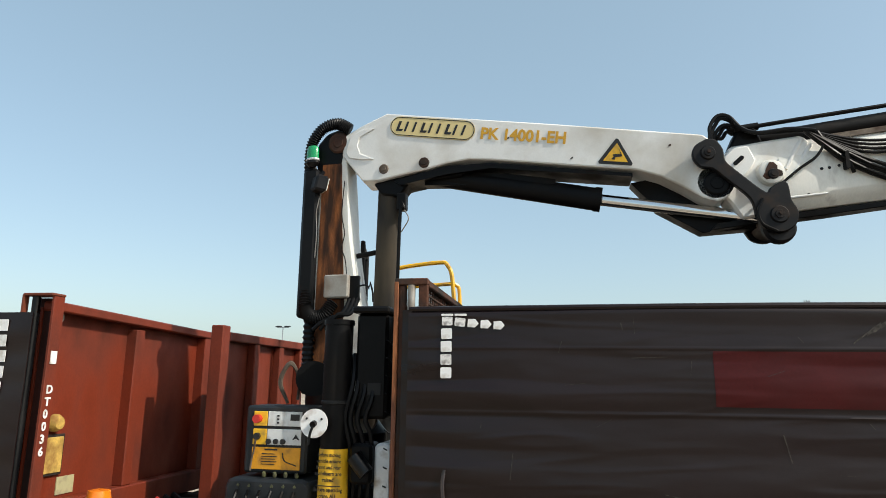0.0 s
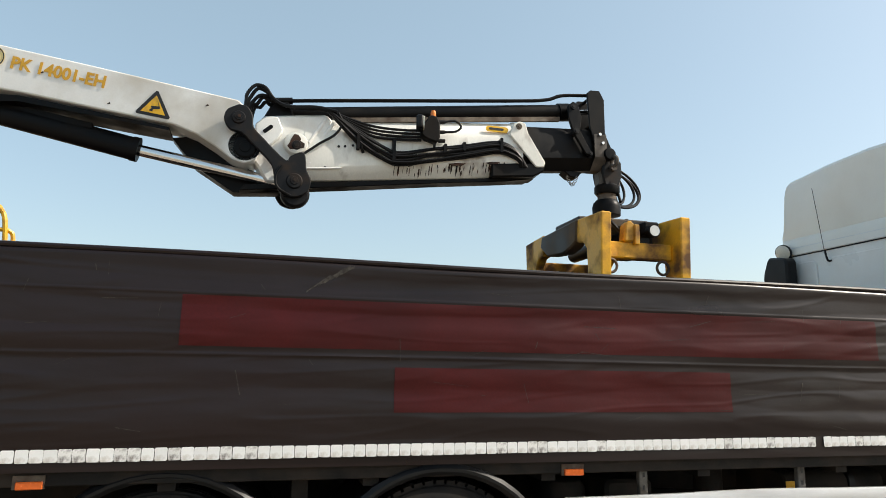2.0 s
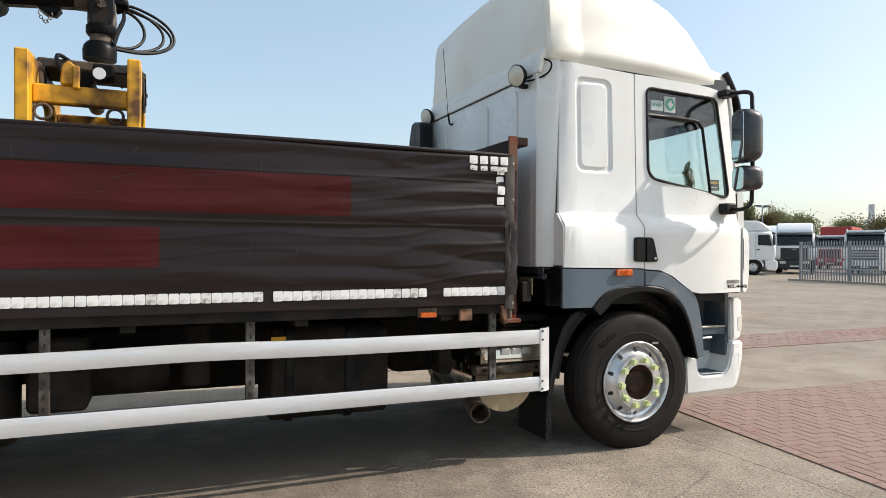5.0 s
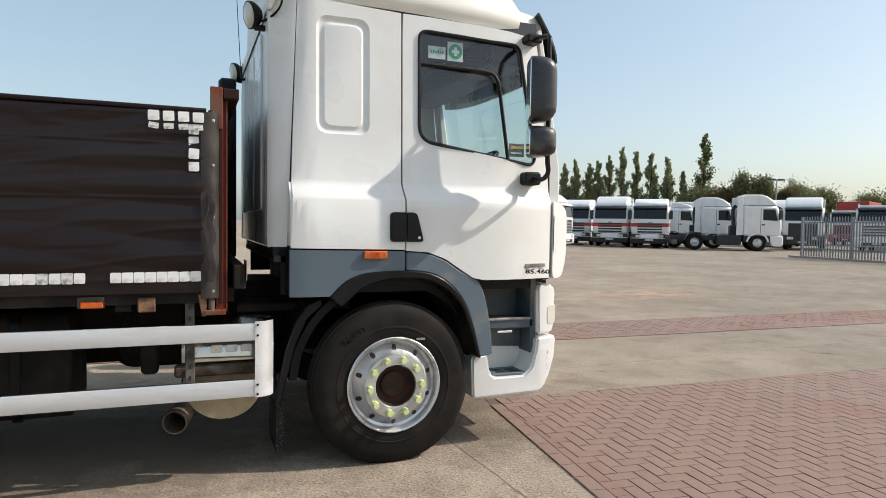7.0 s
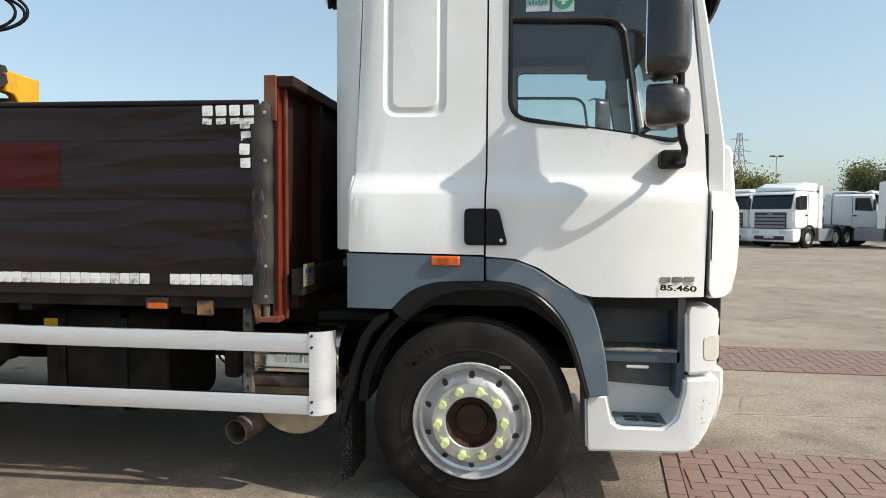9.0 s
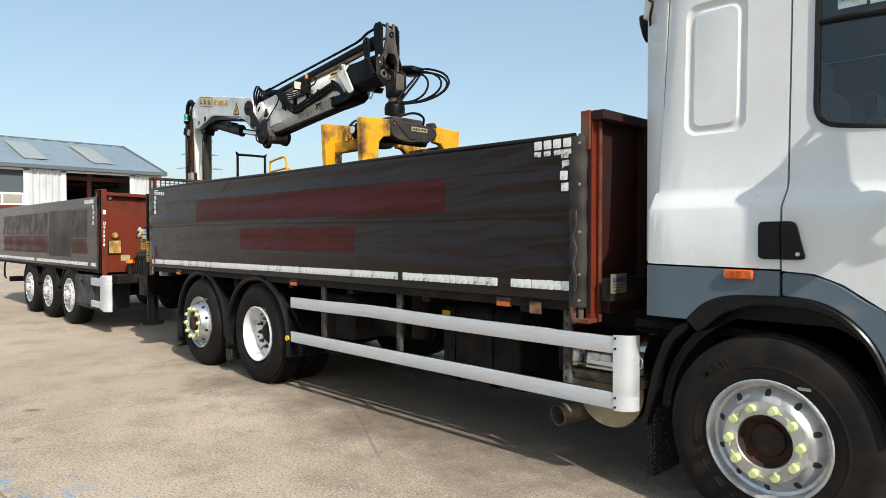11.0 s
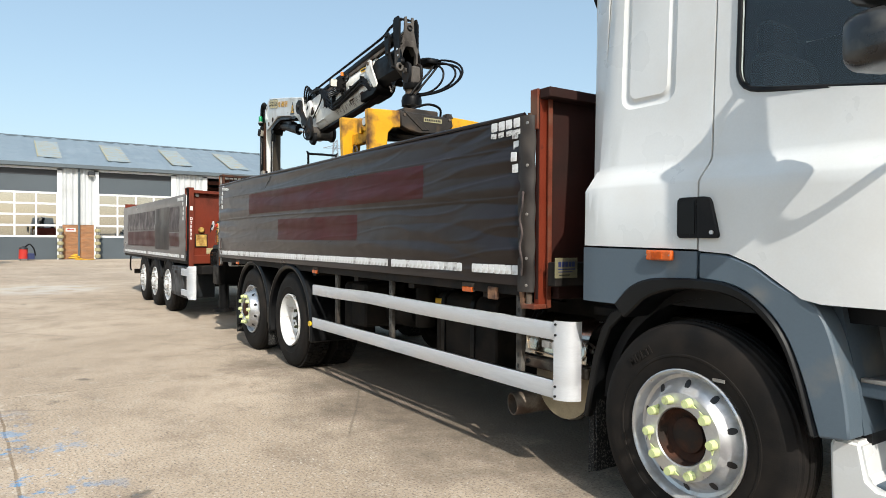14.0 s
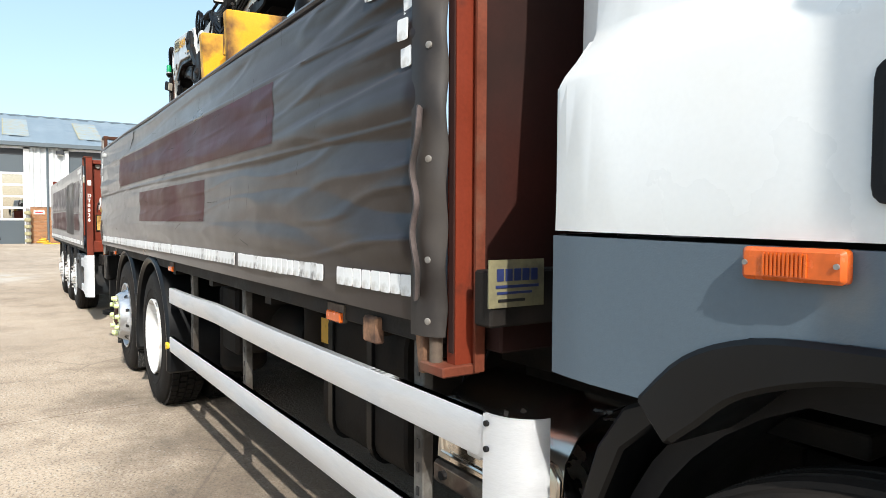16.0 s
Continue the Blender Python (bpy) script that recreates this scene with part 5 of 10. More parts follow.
    part("guard_stay", box(1.38, 1.46, 3.1, 3.4, 0.6, 1.08), CHASSIS, lorry)


def side_guard(far=False):
    def m(bm):
        return mirrored(bm) if far else bm
    sg = None
    for z0, z1 in ((0.505, 0.605), (0.835, 0.935)):
        def f(u, v, z0=z0, z1=z1):
            x = 2.785 + u * 3.545
            dent = 0.006 * math.exp(-((x - 4.25) / 0.25) ** 2) * (1 if z0 > 0.7 else 0)
            prof = [(0.025, 0.0), (0.002, 0.0), (0.0, 0.06), (0.0, 0.94), (0.002, 1.0), (0.025, 1.0)][v]
            return (x, 2.948 + prof[0] - dent, z0 + prof[1] * (z1 - z0) + 0.012 * math.exp(-((x - 4.05) / 0.5) ** 2) * (1 if z0 > 0.7 else 0))
        bm = sheet(f, span(0, 1, 40), list(range(6)), thick=(0, 0.004, 0))
        if sg is None:
            sg = part("side_guard", m(bm), ALU, lorry, "silver aluminium side guard rails")
        else:
            part("guard_rail", m(bm), ALU, sg)
    # front end cap, curved round
    cap = sheet(lambda u, v: (6.30 + 0.115 * math.sin(u * 1.5), 2.944 + 0.10 * (1 - math.cos(u * 1.5)), 0.50 + v * 0.445), span(0, 1, 12), [0, 1], thick=(0.0, 0.012, 0))
    c = part("guard_end_cap", m(cap), ALU, sg)
    for z in (0.52, 0.575, 0.865, 0.925):
        part("cap_rivet", m(cyl((6.315, 2.938, z), (6.315, 2.946, z), 0.007, seg=10)), BLACK, c)
    for x in (3.27, 4.33, 5.945):
        p = part("guard_post", m(prism([(x - 0.026, 0.50), (x + 0.026, 0.50), (x + 0.026, 1.14), (x - 0.026, 1.14)], 2.985, 3.02)), POST_GRIME, sg, "grimy slotted steel post", 0.004)
        for k in range(8):
            z = 0.55 + 0.068 * k
            part("post_slot", m(box(x - 0.005, x + 0.007, 2.982, 2.986, z, z + 0.025)), INK, p)


build_cab()
mirrors(0)
mirrors(1)
cab_lower()
cab_inside()
wheel(lorry, 7.185, 2.965, 0.505, "alloy", wide=0.8)
wheel(lorry, 7.185, 2 * YC - 2.965, 0.505, "alloy", far=True, wide=0.8)
for x, st, tr in ((0.76, "hubbed", False), (2.10, "dished", True)):
    wheel(lorry, x, 2.965, 0.508, st, tread=tr, R=0.515)
    wheel(lorry, x, 2 * YC - 2.965, 0.508, st, tread=False, far=True, R=0.515)
wheel(lorry, 2.10, 2.965 + 0.33, 0.508, "dished", inner=True, tread=True, R=0.515)
wheel(lorry, 2.10, 2 * YC - 2.965 - 0.33, 0.508, "dished", inner=True, far=True, R=0.515)
for ob in lorry.children_recursive:
    if ob.type == "MESH" and ob.name.split(".")[0] not in ("wheel", "model_badge", "badge_bar", "model_lettering"):
        for v in ob.data.vertices:
            if v.co.x > 3.6:
                v.co.x = 3.6 + 0.95 * (v.co.x - 3.6)
tyre_word = lettering("tyre_mark", "MULTI", 0.055, facing(7.185, 2.96, 0.505) @ pose(0, 0, 0, 0, 0, 35) @ pose(-0.1, 0.40, 0), TYRE, lorry, depth=0.004, bold=0.002)
chassis()
side_guard()
side_guard(True)
for ob in lorry.children:
    if ob.name.split(".")[0] in ("side_guard", "rear_mudguard", "mud_flap", "guard_reflector", "rear_axle", "fuel_tank", "air_tank", "battery_box", "silencer") or (ob.name.startswith("wheel") and ob.data.vertices[0].co.x < 0):
        ob.location.x += 0.03


# ---- the load body ----
body = root("dropside_body", (2.7, YC, 1.0), "load body with brown tarpaulin sides and red oxide ends", "truck body")
CUR_X0, CUR_X1 = -0.64, 6.03


def ripple(x, z, y0=2.93, x0=CUR_X0, x1=CUR_X1, seed=0.0):
    """The slack tarpaulin: a few soft level rolls, two welded seams, and sharp folds that pull towards its ends."""
    s = noise.noise((x * 0.45 + seed, z * 1.6, 3.1 + seed))
    rolls = 0.0048 * math.sin(z * 13.0 + 1.8 * s + 0.5 + seed) + 0.003 * math.sin(z * 31.0 + 2.4 * noise.noise((x * 0.8, z, seed)) + x * 0.3)

    def fold(v):
        return abs((v / math.pi) % 2 - 1) ** 1.6 - 0.4
    e = math.exp(-(x1 - x) / 0.95)
    w = math.exp(-(x - x0) / 0.55)
    fan = (z - 1.62) * (0.75 + 0.35 * (x1 - x))
    pull = 0.024 * e * fold(fan * 44 + 2.6 * noise.noise((x * 1.3, z * 2.2, 7 + seed))) * (0.45 + 0.8 * abs(noise.noise((x * 0.9, z * 4.0, 2.2))))
    pull += 0.015 * w * fold(z * 38 + 2.2 * noise.noise((x * 1.6, z * 2.0, 4 + seed)))
    long = 0.006 * fold(z * 46 + 3.2 * noise.noise((x * 0.35, z * 1.4, 9 + seed))) * max(0.0, noise.noise((x * 0.5, z * 2.5, 6 + seed)) + 0.25)
    seam = -0.005 * math.exp(-((z - 1.655 - 0.006 * math.sin(x)) / 0.006) ** 2) - 0.004 * math.exp(-((z - 1.955) / 0.005) ** 2)
    bulge = -0.012 * math.exp(-((z - 1.42) / 0.12) ** 2) * (0.6 + 0.5 * s)
    wr = 1 - abs(noise.noise((x * 1.1 + 0.6 * z, z * 9.0 - 0.5 * x, 11 + seed)))
    fine = -0.0045 * max(0.0, wr - 0.84) / 0.16 * ((0.3 + e + w) if seed == 0.0 else 0.3) + 0.003 * noise.noise((x * 1.6, z * 8.0, 1.7 + seed)) + 0.0012 * noise.noise((x * 7.0, z * 18.0, 5.0 + seed))
    k = min(1, max(0, (z - 1.13) / 0.12)) * min(1, max(0, (2.14 - z) / 0.08)) * 0.8 + 0.2
    edge = min(1, (x1 - x) / 0.06 + 0.15) * min(1, (x - x0) / 0.08 + 0.2)
    pull *= 1.0 if seed == 0.0 else 0.15
    return y0 + ((rolls + pull + fine + long + bulge) * k + seam) * max(0.1, edge)


def body_parts():
    cur = sheet(lambda x, z: (x, ripple(x, z) + (0.02 * max(0, (z - 2.115) / 0.03) ** 2), z + 0.006 * math.sin(x * 2.1) * (1 if z > 2.1 else 0)), span(CUR_X0, CUR_X1, 330), span(1.125, 2.148, 150), thick=(0, 0.006, 0))
    c = part("side_curtain", cur, CURTAIN, body, "creased dark brown tarpaulin side", angle=60)
    cur = sheet(lambda x, z: (x, 2 * YC - ripple(x, z, seed=4.0), z), span(CUR_X0, CUR_X1, 60), span(1.125, 2.145, 24), thick=(0, -0.006, 0))
    part("side_curtain", cur, CURTAIN, body, "", angle=60)
    for name, x0, x1, z0, z1 in (("painted_out_panel", 0.77, 4.92, 1.70, 1.945), ("painted_out_panel", 1.825, 3.82, 1.385, 1.61)):
        i0, i1 = round((x0 - CUR_X0) / 6.67 * 330), round((x1 - CUR_X0) / 6.67 * 330)
        j0, j1 = round((z0 - 1.125) / 1.023 * 150), round((z1 - 1.125) / 1.023 * 150)
        pb = sheet(lambda i, j: (CUR_X0 + 6.67 * i / 330, ripple(CUR_X0 + 6.67 * i / 330, 1.125 + 1.023 * j / 150) - 0.0016, 1.125 + 1.023 * j / 150), list(range(i0, i1 + 1)), list(range(j0, j1 + 1)))
        part(name, pb, PATCH, c, "dark red painted-out lettering panel", angle=60)
    # rubbed and scraped places
    rs = random.Random(21)
    for x0, z0, dx, dz, wid in [(1.42, 2.02, 0.16, 0.10, 0.02), (1.48, 2.05, 0.12, 0.07, 0.014), (1.36, 1.98, 0.12, 0.09, 0.01)] + [(rs.uniform(-0.3, 5.6), rs.uniform(1.28, 2.08), rs.uniform(-0.03, 0.03), rs.uniform(0.02, 0.12), rs.uniform(0.0015, 0.005)) for _ in range(26)] + [(rs.uniform(0, 5.7), rs.uniform(1.3, 2.05), rs.uniform(0.03, 0.2), rs.uniform(-0.03, 0.05), rs.uniform(0.001, 0.003)) for _ in range(22)]:
        part("scuff", sheet(lambda u, v, x0=x0, z0=z0, dx=dx, dz=dz, wid=wid: (x0 + dx * u + (v - 0.5) * wid * (1 if abs(dz) > abs(dx) else 0.2), ripple(x0 + dx * u, z0 + dz * u) - 0.003, z0 + dz * u + (v - 0.5) * wid * (1 if abs(dx) >= abs(dz) else 0.2) + 0.3 * wid * noise.noise((u * 9, v * 3, x0))), span(0, 1, 10), [0, 1]), SCUFF, c)
    # sheet clips and the roll along the top edge
    part("curtain_top_roll", tube([(x, 2.945, 2.147 + 0.004 * math.sin(x * 1.7)) for x in span(CUR_X0, CUR_X1, 14)], 0.014, 8, 2), CURTAIN, c)
    part("curtain_hem", sheet(lambda u, z: (6.0 + 0.112 * u - 0.014 * u ** 4, 2.925 + 0.045 * u ** 3 + 0.004 * math.sin(z * 31 + 3 * u) * u, z), span(0, 1, 9), span(1.09, 2.135, 60), thick=(0, 0.004, 0)), HEM, c, "paler stitched hem strip")
    # crumpled strap hanging on the hem
    part("hem_strap", tube([(6.05, 2.92, 1.68), (6.062, 2.905, 1.60), (6.046, 2.90, 1.52), (6.064, 2.903, 1.44), (6.048, 2.90, 1.36), (6.062, 2.905, 1.27), (6.05, 2.912, 1.19)], 0.024, 8, flat=0.3), STRAP, c, "creased grey webbing strap")
    for z in (2.09, 1.84, 1.55, 1.29, 1.13):
        part("hem_stud", turned([(0.010, 0), (0.009, 0.005), (0.0, 0.008)], (6.066, 2.938, z), (0.3, -1, 0), 14), GALV, c)
    part("end_pole", cyl((6.058, 2.968, 1.02), (6.058, 2.968, 2.15), 0.018, seg=14), GREASE_STEEL, body, "galvanised curtain pole")
    part("rear_hem", sheet(lambda u, z: (-0.675 + 0.05 * u, 2.947 - 0.012 * u + 0.002 * math.sin(z * 37), z), span(0, 1, 4), span(1.10, 2.14, 40), thick=(0, 0.004, 0)), CURTAIN, c)
    # strap at the curtain's rear end
    part("rear_strap", tube([(-0.45, 2.915, 1.39), (-0.455, 2.905, 1.33), (-0.45, 2.905, 1.25), (-0.44, 2.912, 1.18)], 0.014, 8, flat=0.35), STRAP, c, "worn webbing strap")
    # reflective tape: a row along the foot, and corner marks
    x, k = -0.525, 0
    sq = prism(rounded(-0.0268, 0.0268, -0.027, 0.027, 0.006, 2), -0.0015, 0.0005)
    square = bpy.data.meshes.new("tape_square")
    sq.to_mesh(square)
    sq.free()
    square.materials.append(TAPE)
    worn = square.copy()
    worn.materials[0] = TAPE_WORN
    rng = random.Random(5)

    pent = prism([(-0.027, -0.024), (0.010, -0.027), (0.029, -0.002), (0.012, 0.026), (-0.025, 0.024)], -0.0015, 0.0005)
    cut_corner = bpy.data.meshes.new("tape_square")
    pent.to_mesh(cut_corner)
    pent.free()
    cut_corner.materials.append(TAPE)

    def tape(px, pz, w=1.0, h=1.0, bad=False, tilt=0.0, cut=False):
        ob = new("tape_square", cut_corner if cut else worn if bad else square)
        ob.parent = c
        ob.location = Vector((px, ripple(px, pz) - 0.005, pz)) - body.location
        ob.scale, ob.rotation_euler = (w, 1, h), (0, tilt, 0)

    while x < 5.985:
        if not (4.40 < x < 4.47 or 5.44 < x < 5.545):
            tape(x, 1.193 + 0.024 * max(0, (x + 0.5) / 6.5), rng.uniform(1.0, 1.06), rng.uniform(1.02, 1.12), rng.random() < 0.12, rng.uniform(-0.03, 0.03))
        x += 0.0575
    for k in range(5):
        tape(-0.445 + 0.063 * k, 2.083 - 0.005 * k, 0.98, 0.78, k < 2, rng.uniform(-0.12, 0.12), k > 1)
    for k in range(2):
        tape(-0.445 + 0.066 * k, 2.113, 1.1, 0.2, False)
    for k in range(4):
        tape(-0.448, 2.022 - 0.0625 * k, 1.0, 0.96, k == 2, rng.uniform(-0.05, 0.05))
    for k in range(4):
        tape(5.76 + 0.076 * k, 2.10, 1.08, 1.02, False, rng.uniform(-0.06, 0.06))
        tape(5.76 + 0.076 * k, 2.045, 0.96, 0.59, True, rng.uniform(-0.15, 0.15))
    for k in range(4):
        tape(5.965, 2.035 - 0.068 * k, 1.02, 1.05, k == 0, rng.uniform(-0.05, 0.05))
    # steel floor and side raves
    part("body_floor", box(-0.75, 6.10, 2.99, 2 * YC - 2.99, 1.10, 1.20), CHASSIS, body, "dark steel load floor", 0.004)
    for far in (0, 1):
        bm = prism([(2.965, 1.06), (3.02, 1.06), (3.02, 1.20), (2.965, 1.20)], -0.72, 6.05, "x")
        part("side_rave", mirrored(bm) if far else bm, CHASSIS, body, "" if far else "dirty steel side rave", 0.004)
    for x in span(-0.2, 5.6, 7):
        part("floor_bearer", box(x - 0.04, x + 0.04, 3.0, 2 * YC - 3.0, 1.02, 1.10), CHASSIS, body)
    # rusty tie lugs and small side lamps
    for x in (5.72,):
        part("tie_lug", box(x - 0.045, x + 0.045, 2.945, 2.975, 1.02, 1.10), RUST_TAN, body, "rusted tie-down lug", 0.006)
    for x in (2.83, 5.45, 0.2):
        l = part("side_lamp", box(x - 0.055, x + 0.055, 2.945, 2.965, 1.05, 1.085), AMBER, body, "small orange side lamp", 0.004)
        part("lamp_plate", box(x - 0.07, x + 0.06, 2.958, 2.972, 1.05, 1.11), GREASE_STEEL, l)
    # headboard: plain sheet, top rail, flanged uprights
    def headboard(x, z0, z1, sgn, name, mat=OXIDE, lab=""):
        hb = part(name, box(x - 0.012 * sgn - 0.01, x - 0.012 * sgn + 0.01, 2.98, 2 * YC - 2.98, z0, z1 - 0.03), mat, body, lab)
        part("top_rail", box(min(x, x + 0.09 * sgn), max(x, x + 0.09 * sgn), 2.98, 2 * YC - 2.98, z1 - 0.06, z1), mat, hb, "", 0.006)
        part("bottom_rail", box(min(x, x + 0.07 * sgn), max(x, x + 0.07 * sgn), 3.08, 2 * YC - 3.08, z0, z0 + 0.09), mat, hb, "", 0.006)
        for y in (3.55, YC, 4.89):
            part("upright", box(min(x, x + 0.06 * sgn), max(x, x + 0.06 * sgn), y - 0.03, y + 0.03, z0 + 0.09, z1 - 0.06), mat, hb, "", 0.005)
        return hb
    hb = headboard(6.12, 1.05, 2.285, 1, "headboard", OXIDE_SHADED, "red oxide steel headboard, shade put into its colour")
    for y0, y1 in ((2.925, 2.985), (2 * YC - 2.985, 2 * YC - 2.925)):
        near = y0 < YC
        for xa, xb, ya, yb, mat in ((6.085, 6.115, 2.985, 2.996, OXIDE), (6.115, 6.122, 2.985, 3.05, OXIDE), (6.12, 6.142, 3.04, 3.05, OXIDE), (6.14, 6.148, 3.03, 3.06, OXIDE_CHIP)):
            bm = box(xa, xb, ya, yb, 1.0, 2.285)
            part("post_flange", bm if near else mirrored(bm), mat, hb, "chipped flange edge" if mat is OXIDE_CHIP and near else "")
    part("post_top", box(6.052, 6.118, 2.968, 2.986, 2.05, 2.288), OXIDE_CHIP, hb, "chipped brown post top", 0.003)
    part("post_foot", box(6.02, 6.135, 2.94, 3.06, 0.992, 1.02), OXIDE_CHIP, hb, "rust-chipped post foot plate", 0.004)
    part("post_foot_gusset", prism([(5.985, 1.115), (6.006, 0.985), (6.028, 0.985), (6.034, 1.115)], 2.945, 2.985), RUST_TAN, hb, "pale rusted gusset", 0.003)
    # plate added to keep ground light out of the gap behind the cab
    part("chassis_deck", box(6.22, 6.95, 3.34, 2 * YC - 3.34, 0.95, 1.0), CHASSIS, body, "black plate added behind the cab to stop ground light", 0.004)
    part("cross_beam", box(6.18, 6.25, 3.0, 2 * YC - 3.0, 1.13, 1.27), CHASSIS, body, "grimy black steel cross beam behind the cab", 0.006)
    pl = part("builder_plate", box(6.251, 6.256, 2.99, 3.165, 1.18, 1.297), DULL_PLATE, body, "small cream maker's plate with printed bars")
    for k, (z0, z1, mat) in enumerate(((1.228, 1.235, BLUE_PRINT), (1.213, 1.219, BLUE_PRINT), (1.194, 1.201, INK))):
        part("plate_print", box(6.255, 6.258, 3.01 + 0.004 * k, 3.146 - 0.022 * k, z0, z1), mat, pl)
    for k in range(5):
        part("plate_print", box(6.255, 6.258, 3.013 + 0.027 * k, 3.034 + 0.027 * k, 1.245, 1.275), BLUE_PRINT, pl)
    # rear frame
    rf = headboard(-0.60, 1.05, 2.16, -1, "rear_board", HUB_RUST, "rusty red steel rear board")
    part("corner_post", box(-0.70, -0.665, 2.962, 3.0, 1.0, 2.27), HUB_RUST, rf, "rust-brown corner post", 0.006)
    part("corner_edge", box(-0.722, -0.70, 2.95, 2.99, 1.0, 2.285), RUST_ORANGE, rf, "orange-rusted corner edge", 0.003)
    part("corner_post", box(-0.74, -0.665, 2 * YC - 3.0, 2 * YC - 2.93, 1.0, 2.30), OXIDE, rf, "", 0.006)
    part("end_pole", cyl((-0.636, 2.965, 1.02), (-0.636, 2.965, 2.268), 0.02, seg=12), GALV, rf)
    part("frame_top_bar", box(-0.722, -0.55, 2.952, 3.0, 2.268, 2.302), HUB_RUST, rf, "rust-brown top bar", 0.005)
    part("frame_web", box(-0.598, -0.552, 2.958, 2.99, 2.10, 2.27), HUB_RUST, rf, "", 0.004)
    part("mesh_top_rail", box(-0.60, -0.55, 3.0, 2 * YC - 3.0, 2.262, 2.298), HUB_RUST, rf, "", 0.005)
    for k in range(40):
        y = 3.05 + 0.06 * k
        part("mesh_bar", box(-0.585, -0.575, y, y + 0.01, 2.10, 2.265), HUB_RUST, rf)
    for k in range(3):
        part("mesh_rod", box(-0.583, -0.573, 3.0, 2 * YC - 3.0, 2.145 + 0.04 * k, 2.153 + 0.04 * k), HUB_RUST, rf)
    # yellow access rail and dark frame at the rear far corner
    yr = part("access_rail", tube([(-1.30, 5.1, 2.20), (-1.30, 5.1, 2.68), (-1.24, 5.1, 2.73), (-0.90, 5.1, 2.77), (-0.83, 5.1, 2.74), (-0.79, 5.1, 2.62), (-0.76, 5.1, 2.20)], 0.018, 8), RAIL_YELLOW, body, "yellow tubular access rail")
    part("access_rail_bar", tube([(-1.29, 5.1, 2.56), (-0.79, 5.1, 2.59)], 0.016, 8), RAIL_YELLOW, yr)
    part("access_rail_end", tube([(-0.80, 5.1, 2.59), (-0.76, 5.12, 2.58), (-0.735, 5.13, 2.52), (-0.725, 5.13, 2.20)], 0.016, 8), RAIL_YELLOW, yr)
    part("hose_frame", tube([(-1.41, 4.59, 2.1), (-1.41, 4.59, 2.79), (-1.415, 4.61, 2.81), (-1.545, 5.13, 2.83), (-1.55, 5.15, 2.81), (-1.55, 5.15, 2.1)], 0.02, 8, 2), CRANE_BLACK, body, "black tubular frame")


body_parts()
body.location.x += 0.033


# ---- the loader crane ----
CY = 3.85  # plane of the crane's arm
crane = root("loader_crane", (-1.3, CY, 1.05), "white hydraulic loader crane with greasy black rams behind the load body", "crane")


def pin(x, z, r, y0, mat, parent, name="pivot_pin"):
    return part(name, turned([(0.0, 0.012), (r * 0.45, 0.012), (r * 0.5, 0.006), (r * 0.85, 0.006), (r, -0.004), (r, -0.05)], (x, y0, z), (0, -1, 0), 24), mat, parent)


